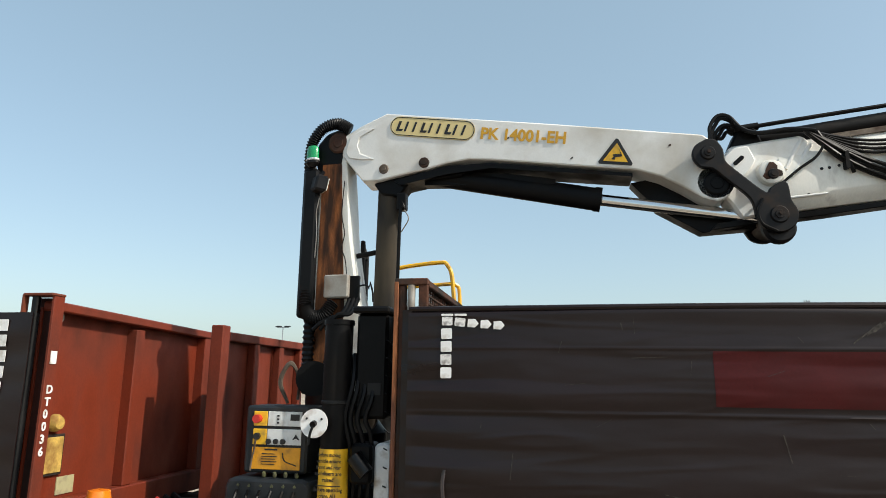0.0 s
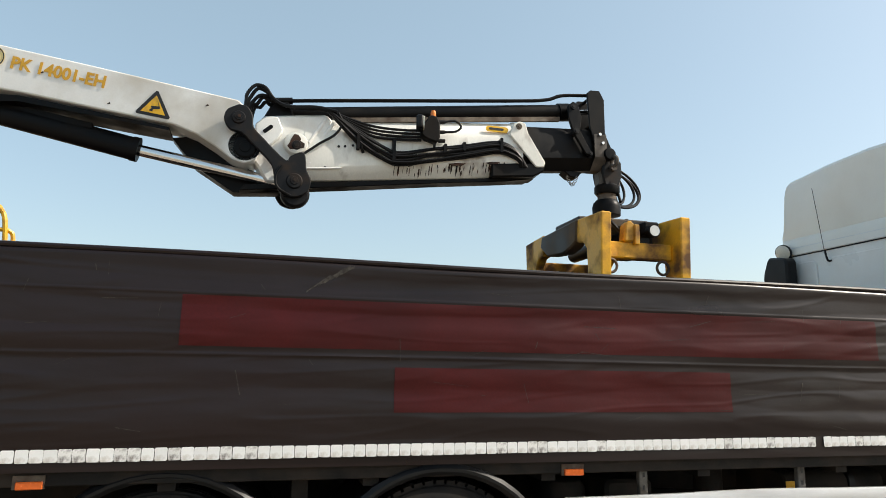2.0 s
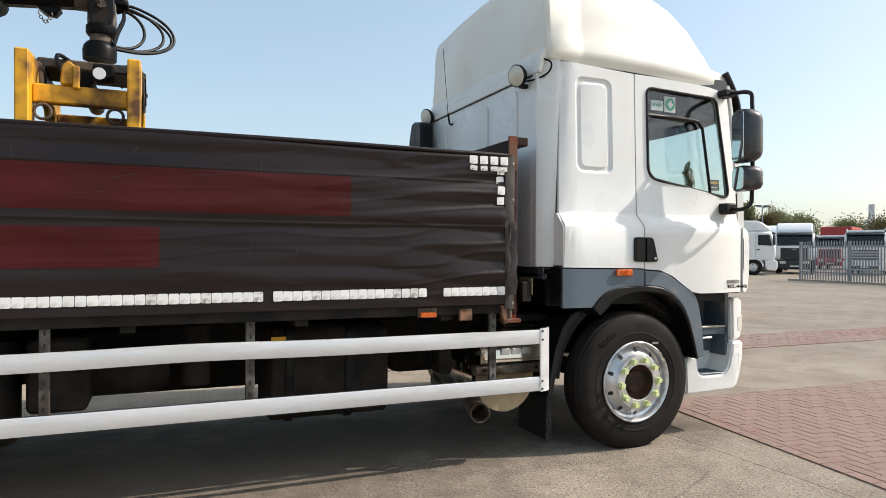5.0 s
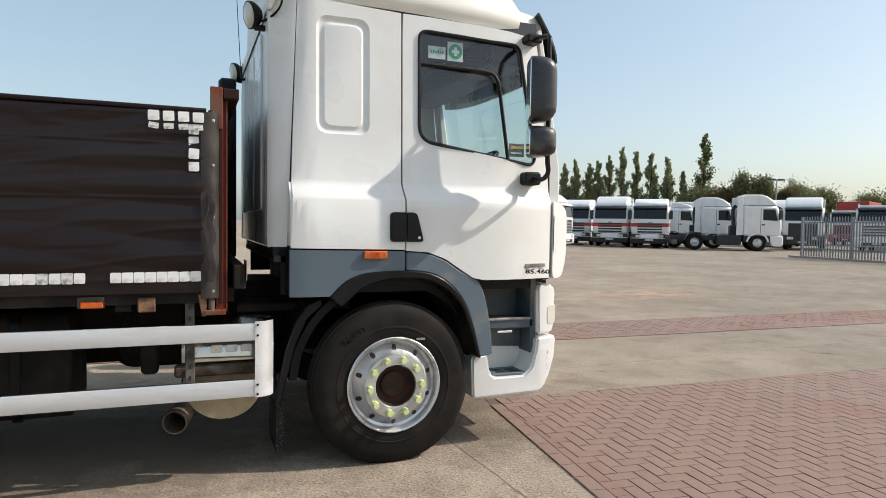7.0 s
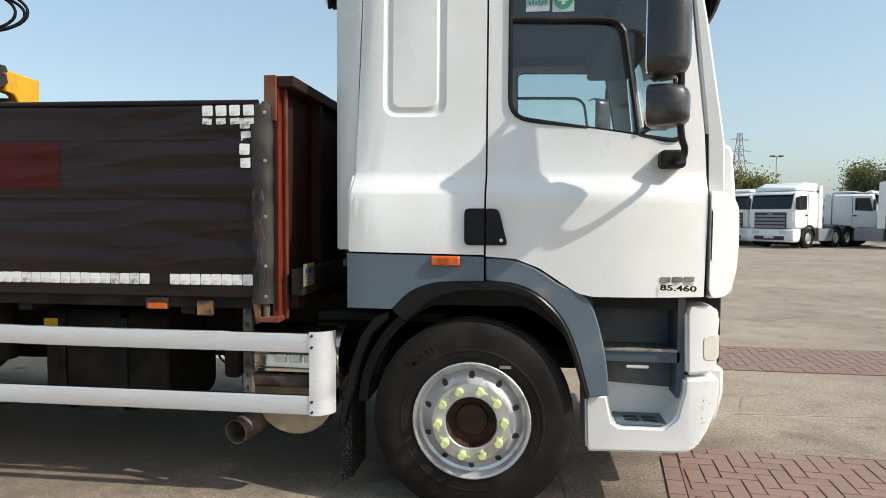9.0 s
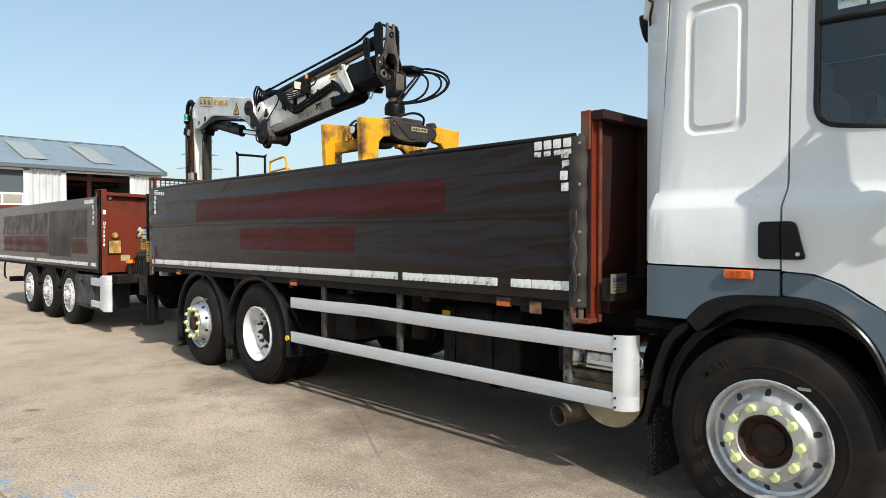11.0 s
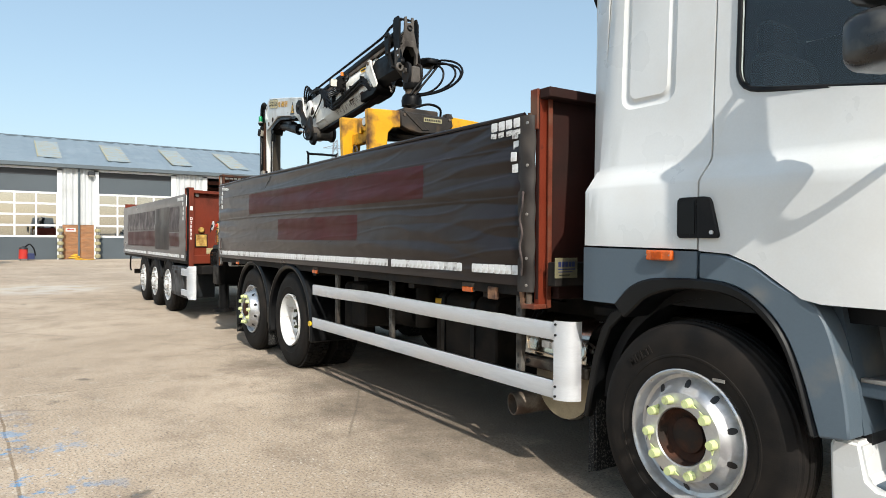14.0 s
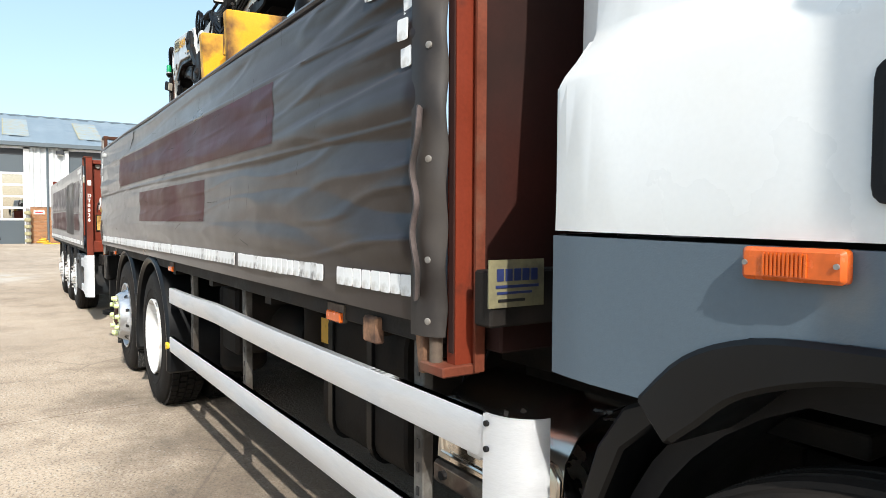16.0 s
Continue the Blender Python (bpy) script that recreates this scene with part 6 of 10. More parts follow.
def main_boom():
    out = [(-1.325, 3.30), (-1.31, 3.44), (-1.18, 3.505), (-1.01, 3.53), (0.01, 3.395), (0.94, 3.262), (0.985, 3.225), (0.985, 3.09), (1.06, 3.035), (1.085, 2.96), (1.06, 2.89), (1.0, 2.862), (0.92, 2.888), (0.83, 2.95), (0.71, 3.02), (0.57, 3.068), (0.19, 3.112), (-0.30, 3.172), (-0.44, 3.182), (-0.58, 3.162), (-0.73, 3.125), (-1.06, 3.062), (-1.17, 3.11)]
    b = part("main_boom", prism(out, 3.68, 4.02), BOOM, crane, "white box-section main boom", 0.008)
    # welded cheek at the head
    part("boom_cheek", prism([(-1.30, 3.32), (-1.27, 3.43), (-1.17, 3.475), (-1.09, 3.47), (-1.20, 3.42), (-1.215, 3.36), (-1.19, 3.30), (-1.09, 3.255), (-1.17, 3.255), (-1.27, 3.275)], 3.668, 3.682), BOOM, b, "", 0.004)
    part("boom_underside", prism([(-0.95, 3.06), (-0.6, 3.145), (-0.3, 3.155), (0.55, 3.05), (0.55, 3.03), (-0.3, 3.12), (-0.6, 3.09), (-0.9, 3.03)], 3.70, 4.0), CRANE_BLACK, b)
    pin(-1.02, 3.14, 0.034, 3.675, GREASE_STEEL, b)
    pin(-0.74, 3.17, 0.036, 3.67, HUB_RUST, b)
    pin(1.0, 2.965, 0.07, 3.675, CRANE_BLACK, b)
    ring = part("grease_patch", turned([(0.0, 0.002), (0.095, 0.002), (0.098, -0.002)], (0.995, 3.682, 2.975), (0, -1, 0), 28), CRANE_BLACK, b)
    # maker's oval plate as plain bars; model figures lettered
    tilt = -7.55
    o = facing(-0.99, 3.674, 3.375, tilt)
    ov = prism([(x, z) for x, z in rounded(0.0, 0.585, 0.0, 0.135, 0.066, 6)], -0.0015, 0.0015, "z")
    ov.transform(o)
    oval = part("oval_plate", ov, CREAM, b, "cream oval maker's plate with dark bars")
    ol = tube([(x, z, 0.001) for x, z in rounded(0.006, 0.579, 0.006, 0.129, 0.06, 6)] + [(0.579, 0.069, 0.001)], 0.0035, 5, 1)
    ol.transform(o)
    part("oval_border", ol, INK, oval)
    for k in range(9):
        x = 0.045 + 0.056 * k
        q = prism([(x, 0.032), (x + 0.014, 0.032), (x + 0.03, 0.102), (x + 0.016, 0.102)] if k % 3 else [(x, 0.032), (x + 0.042, 0.032), (x + 0.05, 0.048), (x + 0.022, 0.048), (x + 0.034, 0.102), (x + 0.016, 0.102)], 0.002, 0.0045, "z")
        q.transform(o)
        part("plate_bar", q, INK, oval)
    lettering("model_lettering", "PK 14001-EH", 0.105, facing(-0.37, 3.674, 3.315, -7.0), GOLD_PRINT, b, width=0.535, depth=0.003, bold=0.0032)
    tri = [(0.355, 3.125), (0.36, 3.113), (0.545, 3.092), (0.552, 3.104), (0.475, 3.262), (0.462, 3.264)]
    t = part("warning_triangle", prism(tri, 3.674, 3.68), INK, b, "black and yellow warning triangle")
    part("triangle_face", prism([(0.383, 3.128), (0.525, 3.112), (0.468, 3.235)], 3.67, 3.674), STICKER, t)
    part("warning_symbol", prism([(0.43, 3.135), (0.445, 3.15), (0.44, 3.165), (0.485, 3.165), (0.475, 3.205), (0.492, 3.16), (0.495, 3.15), (0.455, 3.145), (0.45, 3.13)], 3.667, 3.67), INK, t)
    for x, z in ((-0.2, 3.30), (0.19, 3.15), (0.75, 3.2)):
        part("rust_chip", prism([(x, z), (x + 0.02, z + 0.004), (x + 0.015, z + 0.015)], 3.676, 3.681), HUB_RUST, b)
    # the black end cover and cast head above the column
    part("head_cover", prism([(-1.50, 3.18), (-1.535, 3.30), (-1.52, 3.40), (-1.45, 3.475), (-1.36, 3.50), (-1.29, 3.475), (-1.27, 3.42), (-1.31, 3.33), (-1.33, 3.22), (-1.40, 3.18)], 3.70, 4.0), CRANE_BLACK, crane, "greasy black crane head", 0.015)
    pin(-1.36, 3.40, 0.075, 3.685, HUB_RUST, crane, "head_pin")


def column():
    col = [(-1.50, 3.36), (-1.30, 3.32), (-1.275, 3.05), (-1.25, 2.75), (-1.19, 2.40), (-1.13, 2.12), (-1.10, 1.65), (-1.52, 1.65)]
    c = part("crane_column", prism(col, 3.705, 4.02), BOOM_WORN, crane, "white crane column streaked with rust", 0.01)
    part("rusted_face", prism([(-1.47, 3.25), (-1.33, 3.25), (-1.31, 2.85), (-1.285, 2.5), (-1.27, 2.3), (-1.28, 1.7), (-1.48, 1.7)], 3.697, 3.707), COLUMN_RUST, c, "rust-brown column face")
    # sleeve for the hoses and the ribbed guards
    part("hose_sleeve", prism(rounded(-1.60, -1.485, 2.20, 3.22, 0.03), 3.64, 3.86), HOSE, c, "black hose sleeve", 0.02)
    def ribbed(path, r, name="ribbed_hose_guard", mat=HOSE):
        pts = smooth_path(path, 14)
        bm = bmesh.new()
        rings = []
        for i in range(len(pts)):
            d = (pts[min(i + 1, len(pts) - 1)] - pts[max(i - 1, 0)]).normalized()
            a = d.cross(Vector((0.2, 1, 0.1))).normalized()
            b = d.cross(a)
            q = r * (1.08 if i % 2 else 0.84)
            rings.append([bm.verts.new(pts[i] + (a * math.cos(t) + b * math.sin(t)) * q) for t in (math.pi * k / 6 for k in range(12))])
        for p, q in zip(rings, rings[1:]):
            for k in range(12):
                bm.faces.new((p[k], p[(k + 1) % 12], q[(k + 1) % 12], q[k]))
        bm.faces.new(rings[0])
        bm.faces.new(rings[-1])
        bmesh.ops.recalc_face_normals(bm, faces=bm.faces)
        return part(name, bm, mat, c)
    ribbed([(-1.555, 3.70, 3.10), (-1.57, 3.69, 3.28), (-1.55, 3.68, 3.42), (-1.47, 3.67, 3.51), (-1.36, 3.67, 3.53), (-1.27, 3.68, 3.48)], 0.042)
    ribbed([(-1.54, 3.68, 2.38), (-1.53, 3.64, 2.26), (-1.46, 3.60, 2.20), (-1.38, 3.60, 2.22), (-1.33, 3.62, 2.30)], 0.045)
    ribbed([(-1.50, 3.66, 2.2), (-1.50, 3.66, 1.95), (-1.48, 3.62, 1.72)], 0.04)
    ribbed([(-1.36, 3.62, 2.2), (-1.33, 3.60, 2.0), (-1.36, 3.55, 1.75)], 0.03)
    bx = part("junction_box", box(-1.395, -1.225, 3.60, 3.70, 2.325, 2.475), GREY_BOX, crane, "weathered grey junction box", 0.008)
    part("box_back_plate", box(-1.24, -1.16, 3.66, 3.70, 2.30, 2.47), CRANE_BLACK, bx, "", 0.004)
    part("box_cable", tube([(-1.17, 3.66, 2.40), (-1.10, 3.64, 2.40), (-1.06, 3.62, 2.33), (-1.05, 3.62, 2.25)], 0.006, 6), HOSE, bx)
    part("box_cable", tube([(-1.25, 3.66, 2.47), (-1.27, 3.68, 2.58), (-1.30, 3.685, 2.66), (-1.285, 3.685, 2.76), (-1.31, 3.685, 2.9), (-1.30, 3.685, 3.12)], 0.004, 6), HOSE, bx)
    part("column_cable", tube([(-1.475, 3.66, 3.02), (-1.49, 3.65, 2.9), (-1.48, 3.65, 2.78), (-1.485, 3.65, 2.6)], 0.004, 6), GALV, c)
    for k in range(3):
        part("loose_hose", tube([(-1.22 + 0.03 * k, 3.66, 2.32), (-1.26 + 0.03 * k, 3.60, 2.22), (-1.38 + 0.05 * k, 3.57, 2.17 + 0.02 * k), (-1.45 + 0.05 * k, 3.58, 2.12)], 0.014, 7), HOSE, c)
    # green beacon and lamp
    bc = part("green_beacon", turned([(0.0, 0.105), (0.035, 0.10), (0.043, 0.085), (0.045, 0.02), (0.046, 0.0)], (-1.535, 3.64, 3.275), (0, 0, 1), 24), GREEN_LENS, crane, "green beacon lamp on a black base")
    part("beacon_base", turned([(0.046, 0.0), (0.05, -0.005), (0.05, -0.02), (0.04, -0.03), (0.02, -0.05), (0.0, -0.05)], (-1.535, 3.64, 3.275), (0, 0, 1), 24), BLACK, bc)
    part("beacon_collar", turned([(0.047, -0.003), (0.051, 0.004), (0.047, 0.012)], (-1.535, 3.64, 3.275), (0, 0, 1), 24), ALU, bc)
    part("beacon_bracket", tube([(-1.53, 3.66, 3.24), (-1.50, 3.68, 3.17), (-1.46, 3.70, 3.2)], 0.016, 6), BLACK, bc)
    m = pose(-1.47, 3.62, 3.10, 0, 0, 0) @ Matrix.Rotation(radians(35), 4, "Z") @ Matrix.Rotation(radians(12), 4, "Y")
    lb = box(-0.045, 0.05, -0.055, 0.055, -0.055, 0.055)
    lb.transform(m)
    lm = part("crane_work_lamp", lb, BLACK, crane, "square work lamp", 0.015)
    ll = box(0.046, 0.056, -0.045, 0.045, -0.045, 0.045)
    ll.transform(m)
    part("lamp_lens", ll, LAMP_LENS, lm, "", 0.004)


def rams():
    r = part("lift_ram", cyl((-1.02, CY, 1.7), (-1.0, CY, 3.09), 0.086, seg=28), RAM_DUST, crane, "greasy black lifting ram")
    part("ram_bracket", prism([(-1.1, 3.10), (-1.05, 2.98), (-0.92, 2.96), (-0.84, 3.06), (-0.5, 3.08), (-0.44, 3.15), (-0.7, 3.16)], 3.74, 3.96), CRANE_BLACK, r, "", 0.01)
    part("ram_pipe", tube([(-0.91, 3.72, 2.95), (-0.88, 3.70, 2.88), (-0.90, 3.70, 2.80), (-0.91, 3.71, 2.0)], 0.012, 6), CRANE_BLACK, r)
    part("ram_valve", box(-0.93, -0.86, 3.70, 3.78, 2.86, 2.98), CRANE_BLACK, r, "", 0.01)
    part("ram_wire", tube([(-0.87, 3.70, 2.86), (-0.84, 3.69, 2.80), (-0.87, 3.69, 2.74), (-0.90, 3.70, 2.70)], 0.004, 5), GALV, r)
    part("column_stay", cyl((-1.25, CY, 2.62), (-0.98, CY, 2.62), 0.018, seg=10), CRANE_BLACK, r)
    r2 = part("knuckle_ram", cyl((-0.70, CY, 3.12), (0.365, CY, 2.92), 0.072, seg=28), CRANE_BLACK, crane, "black knuckle ram with a chromed rod")
    part("ram_rod", cyl((0.35, CY, 2.923), (1.31, CY, 2.775), 0.036, seg=24), CHROME, r2, "bright chromed rod")
    part("ram_collar", cyl((0.33, CY, 2.927), (0.372, CY, 2.92), 0.077, seg=28), CRANE_BLACK, r2)
    part("ram_saddle", prism([(-0.75, 3.14), (-0.2, 3.10), (0.1, 3.05), (0.1, 3.02), (-0.75, 3.04)], 3.79, 3.91), CRANE_BLACK, r2)
    # dark hose tray under the knuckle
    part("knuckle_guard", prism([(0.55, 3.03), (0.70, 2.86), (0.94, 2.715), (1.28, 2.745), (1.28, 2.80), (0.92, 2.90), (0.80, 2.98), (0.66, 3.05)], 3.90, 4.06), CRANE_BLACK, crane, "greasy black knuckle guard", 0.002)


OY = 3.685  # middle of the outer arm


def hextube(x0, x1, prof0, prof1, hole=None, depth=0.0, capped=True):
    """A box section between two outlines (y, z); with hole, the far end is open to a depth."""
    bm = bmesh.new()
    rings = [[bm.verts.new((x, OY + y, z)) for y, z in p] for x, p in ((x0, prof0), (x1, prof1))]
    if hole:
        rings += [[bm.verts.new((x, OY + y, z)) for y, z in hole] for x in (x1, x1 - depth)]
    n = len(prof0)
    for p, q in zip(rings, rings[1:]):
        for i in range(n):
            j = (i + 1) % n
            bm.faces.new((p[i], p[j], q[j], q[i]))
    if capped:
        bm.faces.new(rings[0])
        bm.faces.new(rings[-1])
    bmesh.ops.recalc_face_normals(bm, faces=bm.faces)
    return bm


def mirrored_arm(bm):
    b = bm.copy()
    for v in b.verts:
        v.co.y = 2 * OY - v.co.y
    bmesh.ops.reverse_faces(b, faces=b.faces)
    return b


def pair_of(name, bm, mat, parent, label="", bevel=0.0):
    far = mirrored_arm(bm)
    a = part(name, bm, mat, parent, label, bevel)
    part(name, far, mat, parent, label, bevel)
    return a


def outer_boom():
    # cast knuckle with its slotted lapping plate and the white eye of the link pin
    k = part("knuckle", prism([(1.05, 2.98), (1.07, 3.08), (1.11, 3.145), (1.33, 3.175), (1.50, 3.195), (1.545, 3.15), (1.44, 2.97), (1.40, 2.86), (1.36, 2.80), (1.34, 2.735), (1.15, 2.715), (1.10, 2.80), (1.04, 2.88)], OY - 0.085, OY + 0.085), BOOM, crane, "white cast knuckle with rust-chipped eyes", 0.014)
    pair_of("knuckle_plate", prism([(1.065, 3.075), (1.10, 3.105), (1.136, 3.129), (1.20, 3.132), (1.235, 3.045), (1.212, 3.0), (1.15, 2.93), (1.07, 2.90)], OY - 0.125, OY - 0.083), BOOM, k, "", 0.008)
    slot = prism(rounded(-0.035, 0.035, -0.012, 0.012, 0.011), -0.004, 0.004)
    slot.transform(pose(1.142, OY - 0.126, 3.045) @ Matrix.Rotation(radians(-42), 4, "Y"))
    part("plate_slot", slot, CRANE_BLACK, k)
    part("link_eye", turned([(0.0, 0.028), (0.05, 0.028), (0.068, 0.022), (0.075, 0.0), (0.08, -0.05)], (1.315, OY - 0.10, 2.975), (0, -1, 0), 26), BOOM_WORN, k)
    chip = [(1.315 + (0.046 + 0.012 * math.sin(5 * q) + 0.006 * math.cos(3 * q)) * math.cos(2 * math.pi * q / 14), 2.972 + (0.046 + 0.012 * math.sin(5 * q)) * math.sin(2 * math.pi * q / 14)) for q in range(14)]
    part("eye_rust", prism(chip, OY - 0.132, OY - 0.12), HUB_RUST, k, "flaking rusted eye")
    pin(1.318, 2.958, 0.03, OY - 0.136, LINK_BLACK, k)
    # pressed ribs that fan from the knuckle into the boom
    for (xa, za), (xb, zb), r in (((1.50, 3.178), (1.395, 2.99), 0.016), ((1.545, 3.145), (1.425, 2.95), 0.013), ((1.475, 3.0), (1.405, 2.855), 0.011), ((1.44, 2.98), (1.375, 2.845), 0.009)):
        pair_of("knuckle_rib", cyl((xa, OY - 0.075, za), (xb, OY - 0.098, zb), r, r * 0.7, 8), BOOM, k)
    pair_of("weld_ridge", cyl((1.37, OY - 0.098, 2.822), (1.60, OY - 0.104, 2.843), 0.010, 0.005, 8), BOOM, k)

    # six-sided outer boom
    def section(zt, zc, zb):
        return [(-0.045, zt), (0.045, zt), (0.098, zt - 0.13), (0.105, zc), (0.05, zb), (-0.05, zb), (-0.105, zc), (-0.098, zt - 0.13)]
    ob = part("outer_boom", hextube(1.36, 2.82, section(3.165, 2.825, 2.752), section(3.292, 3.005, 2.905)), BOOM_WORN, crane, "scuffed white six-sided outer boom", 0.006)
    part("boom_foot", prism([(1.02, 2.70), (1.35, 2.742), (2.72, 2.893), (2.93, 2.905), (2.72, 2.868), (2.20, 2.808), (1.60, 2.732), (0.99, 2.662)], OY - 0.055, OY + 0.055), CRANE_BLACK, ob, "greasy black slide under the boom", 0.004)
    pair_of("end_collar", prism([(2.725, 3.185), (2.755, 3.262), (2.80, 3.285), (2.842, 3.275), (2.862, 3.205), (2.985, 3.01), (2.975, 2.972), (2.915, 2.968), (2.80, 3.10)], OY - 0.118, OY - 0.098), BOOM_WORN, ob, "", 0.006)
    part("collar_band", hextube(2.76, 2.83, section(3.297, 3.0, 2.90), section(3.305, 3.008, 2.907)), BOOM_WORN, ob, "", 0.004)
    pin(2.793, 3.245, 0.022, OY - 0.122, GREASE_STEEL, ob)
    part("lower_shoe", prism([(2.60, 2.965), (2.90, 3.0), (2.99, 2.995), (2.975, 2.945), (2.90, 2.902), (2.60, 2.872)], OY - 0.112, OY + 0.112), CRANE_BLACK, ob, "", 0.010)
    oval = part("yellow_oval_mark", prism(rounded(2.565, 2.722, 3.198, 3.238, 0.019, 5), OY - 0.094, OY - 0.088), STICKER, ob, "yellow oval sticker")
    part("oval_print", prism(rounded(2.585, 2.69, 3.210, 3.226, 0.007), OY - 0.096, OY - 0.094), INK, oval)
    # scraped paint along the lower flank: ragged upright scratches and two smears
    rs = random.Random(14)
    for q in range(34):
        x = 1.95 + 0.74 * q / 33 + rs.uniform(-0.012, 0.012)
        zc, zb = 2.825 + 0.123 * (x - 1.36), 2.752 + 0.105 * (x - 1.36)
        h, w = rs.uniform(0.25, 0.95), rs.choice((0.002, 0.003, 0.004, 0.007))
        t0 = rs.uniform(0.0, 1.0 - h)
        def flank(x, t):
            return (x, OY - 0.1075 + 0.055 * t, zc - (zc - zb) * t)
        sb = bmesh.new()
        sb.faces.new([sb.verts.new(flank(*p)) for p in ((x, t0), (x + w, t0 + 0.05), (x + w * 1.4, t0 + h * 0.6), (x + w * 0.4, t0 + h), (x - w * 0.5, t0 + h * 0.5))])
        part("scrape", sb, HUB_RUST if q % 3 else LINK_BLACK, ob)
    for x, l in ((2.30, 0.12), (2.02, 0.05), (2.56, 0.10)):
        zc = 2.825 + 0.123 * (x - 1.36)
        part("scrape", prism([(x, zc - 0.004), (x + l * 0.4, zc + 0.006), (x + l, zc + 0.01), (x + l * 0.8, zc - 0.006), (x + l * 0.3, zc - 0.014)], OY - 0.1075, OY - 0.10), HUB_RUST, ob)
    for x, z in ((1.62, 2.99), (1.67, 3.0), (1.58, 2.985), (2.47, 3.03), (1.50, 2.84), (2.05, 2.94)):
        part("paint_chip", turned([(0.0, 0.0), (0.008, 0.0), (0.009, -0.004)], (x, OY - 0.1045, z), (0, -1, 0), 7), LINK_BLACK, ob)

    # telescopic inner boom, open at its end
    def inner(zt, zb, w=0.088):
        return [(-0.05, zt), (0.05, zt), (w, zt - 0.07), (w, zb + 0.08), (0.03, zb), (-0.03, zb), (-w, zb + 0.08), (-w, zt - 0.07)]
    hole = [(-0.04, 3.285), (0.04, 3.285), (0.075, 3.215), (0.075, 3.105), (0.022, 3.045), (-0.022, 3.045), (-0.075, 3.105), (-0.075, 3.215)]
    ib = part("inner_boom", hextube(2.80, 3.41, inner(3.272, 2.955), inner(3.31, 3.01), [(y, z + 0.001) for y, z in hole], 0.34), CRANE_BLACK, crane, "greasy black telescopic boom with an open end")
    rim = [(-0.05, 3.345), (0.05, 3.345), (0.115, 3.25), (0.115, 3.085), (0.035, 3.005), (-0.035, 3.005), (-0.115, 3.085), (-0.115, 3.25)]
    part("end_frame", hextube(3.36, 3.455, rim, rim, hole, 0.095, False), ARM_STEEL, ib, "dusty steel end frame", 0.003)
    pair_of("end_lug", prism([(3.312, 3.555), (3.33, 3.30), (3.36, 3.19), (3.405, 3.10), (3.50, 3.09), (3.505, 3.135), (3.486, 3.175), (3.447, 3.262), (3.445, 3.518), (3.411, 3.583), (3.34, 3.58)], OY - 0.112, OY - 0.094), CRANE_BLACK, ib, "", 0.004)
    part("head_bracket", prism([(OY - 0.085, 3.31), (OY - 0.055, 3.44), (OY - 0.05, 3.575), (OY - 0.028, 3.58), (OY - 0.025, 3.52), (OY + 0.025, 3.52), (OY + 0.028, 3.58), (OY + 0.05, 3.575), (OY + 0.055, 3.44), (OY + 0.085, 3.31)], 3.425, 3.45, "x"), ARM_STEEL, ib, "", 0.003)
    part("head_pin", cyl((3.385, OY - 0.10, 3.565), (3.385, OY + 0.10, 3.565), 0.012, seg=10), LINK_BLACK, ib)
    part("head_ring", turned([(0.022 + 0.008 * math.cos(a), 0.008 * math.sin(a)) for a in (2 * math.pi * q / 8 for q in range(8))], (3.456, OY, 3.47), (1, 0, 0), 16, close=True), LINK_BLACK, ib)
    for x, z in ((3.405, 3.255), (3.425, 3.192)):
        part("lug_bolt", cyl((x, OY - 0.12, z), (x, OY - 0.111, z), 0.011, seg=12), ALU, ib)
    part("lug_boss", turned([(0.0, 0.02), (0.04, 0.018), (0.048, 0.0), (0.048, -0.02)], (3.475, OY - 0.112, 3.115), (0, -1, 0), 20), CRANE_BLACK, ib)
    part("rope_eye", turned([(0.032 + 0.013 * math.cos(a), 0.013 * math.sin(a)) for a in (2 * math.pi * q / 8 for q in range(8))], (3.50, OY - 0.135, 3.06), (1, 0.1, 0), 18, close=True), ARM_STEEL, ib)
    # locking arm beside the ram's head
    part("lock_arm", prism([(3.158, 3.44), (3.20, 3.475), (3.235, 3.46), (3.262, 3.365), (3.248, 3.262), (3.335, 3.11), (3.312, 3.088), (3.285, 3.10), (3.195, 3.245), (3.16, 3.35)], OY - 0.125, OY - 0.10), CRANE_BLACK, ib, "bent black locking arm", 0.006)
    for x, z, r in ((3.215, 3.255, 0.024), (3.322, 3.10, 0.016), (3.195, 3.43, 0.02)):
        pin(x, z, r, OY - 0.128, LINK_BLACK, ib)
    part("under_latch", prism([(3.15, 2.985), (3.20, 2.945), (3.255, 2.94), (3.29, 2.985)], OY - 0.05, OY + 0.05), CRANE_BLACK, ib, "", 0.006)
    # extension ram along the top with its guide pipe
    er = part("extension_ram", cyl((1.16, OY, 3.175), (3.20, OY, 3.438), 0.056, seg=28), CRANE_BLACK, crane, "long black extension ram on the boom")
    part("ram_rod", cyl((3.18, OY, 3.436), (3.42, OY, 3.466), 0.018, seg=16), CHROME, er)
    part("ram_gland", cyl((3.13, OY, 3.43), (3.215, OY, 3.44), 0.064, seg=24), CRANE_BLACK, er)
    part("ram_saddle", prism([(1.10, 3.12), (1.16, 3.25), (1.26, 3.265), (1.30, 3.16)], OY - 0.07, OY + 0.07), CRANE_BLACK, er, "", 0.012)
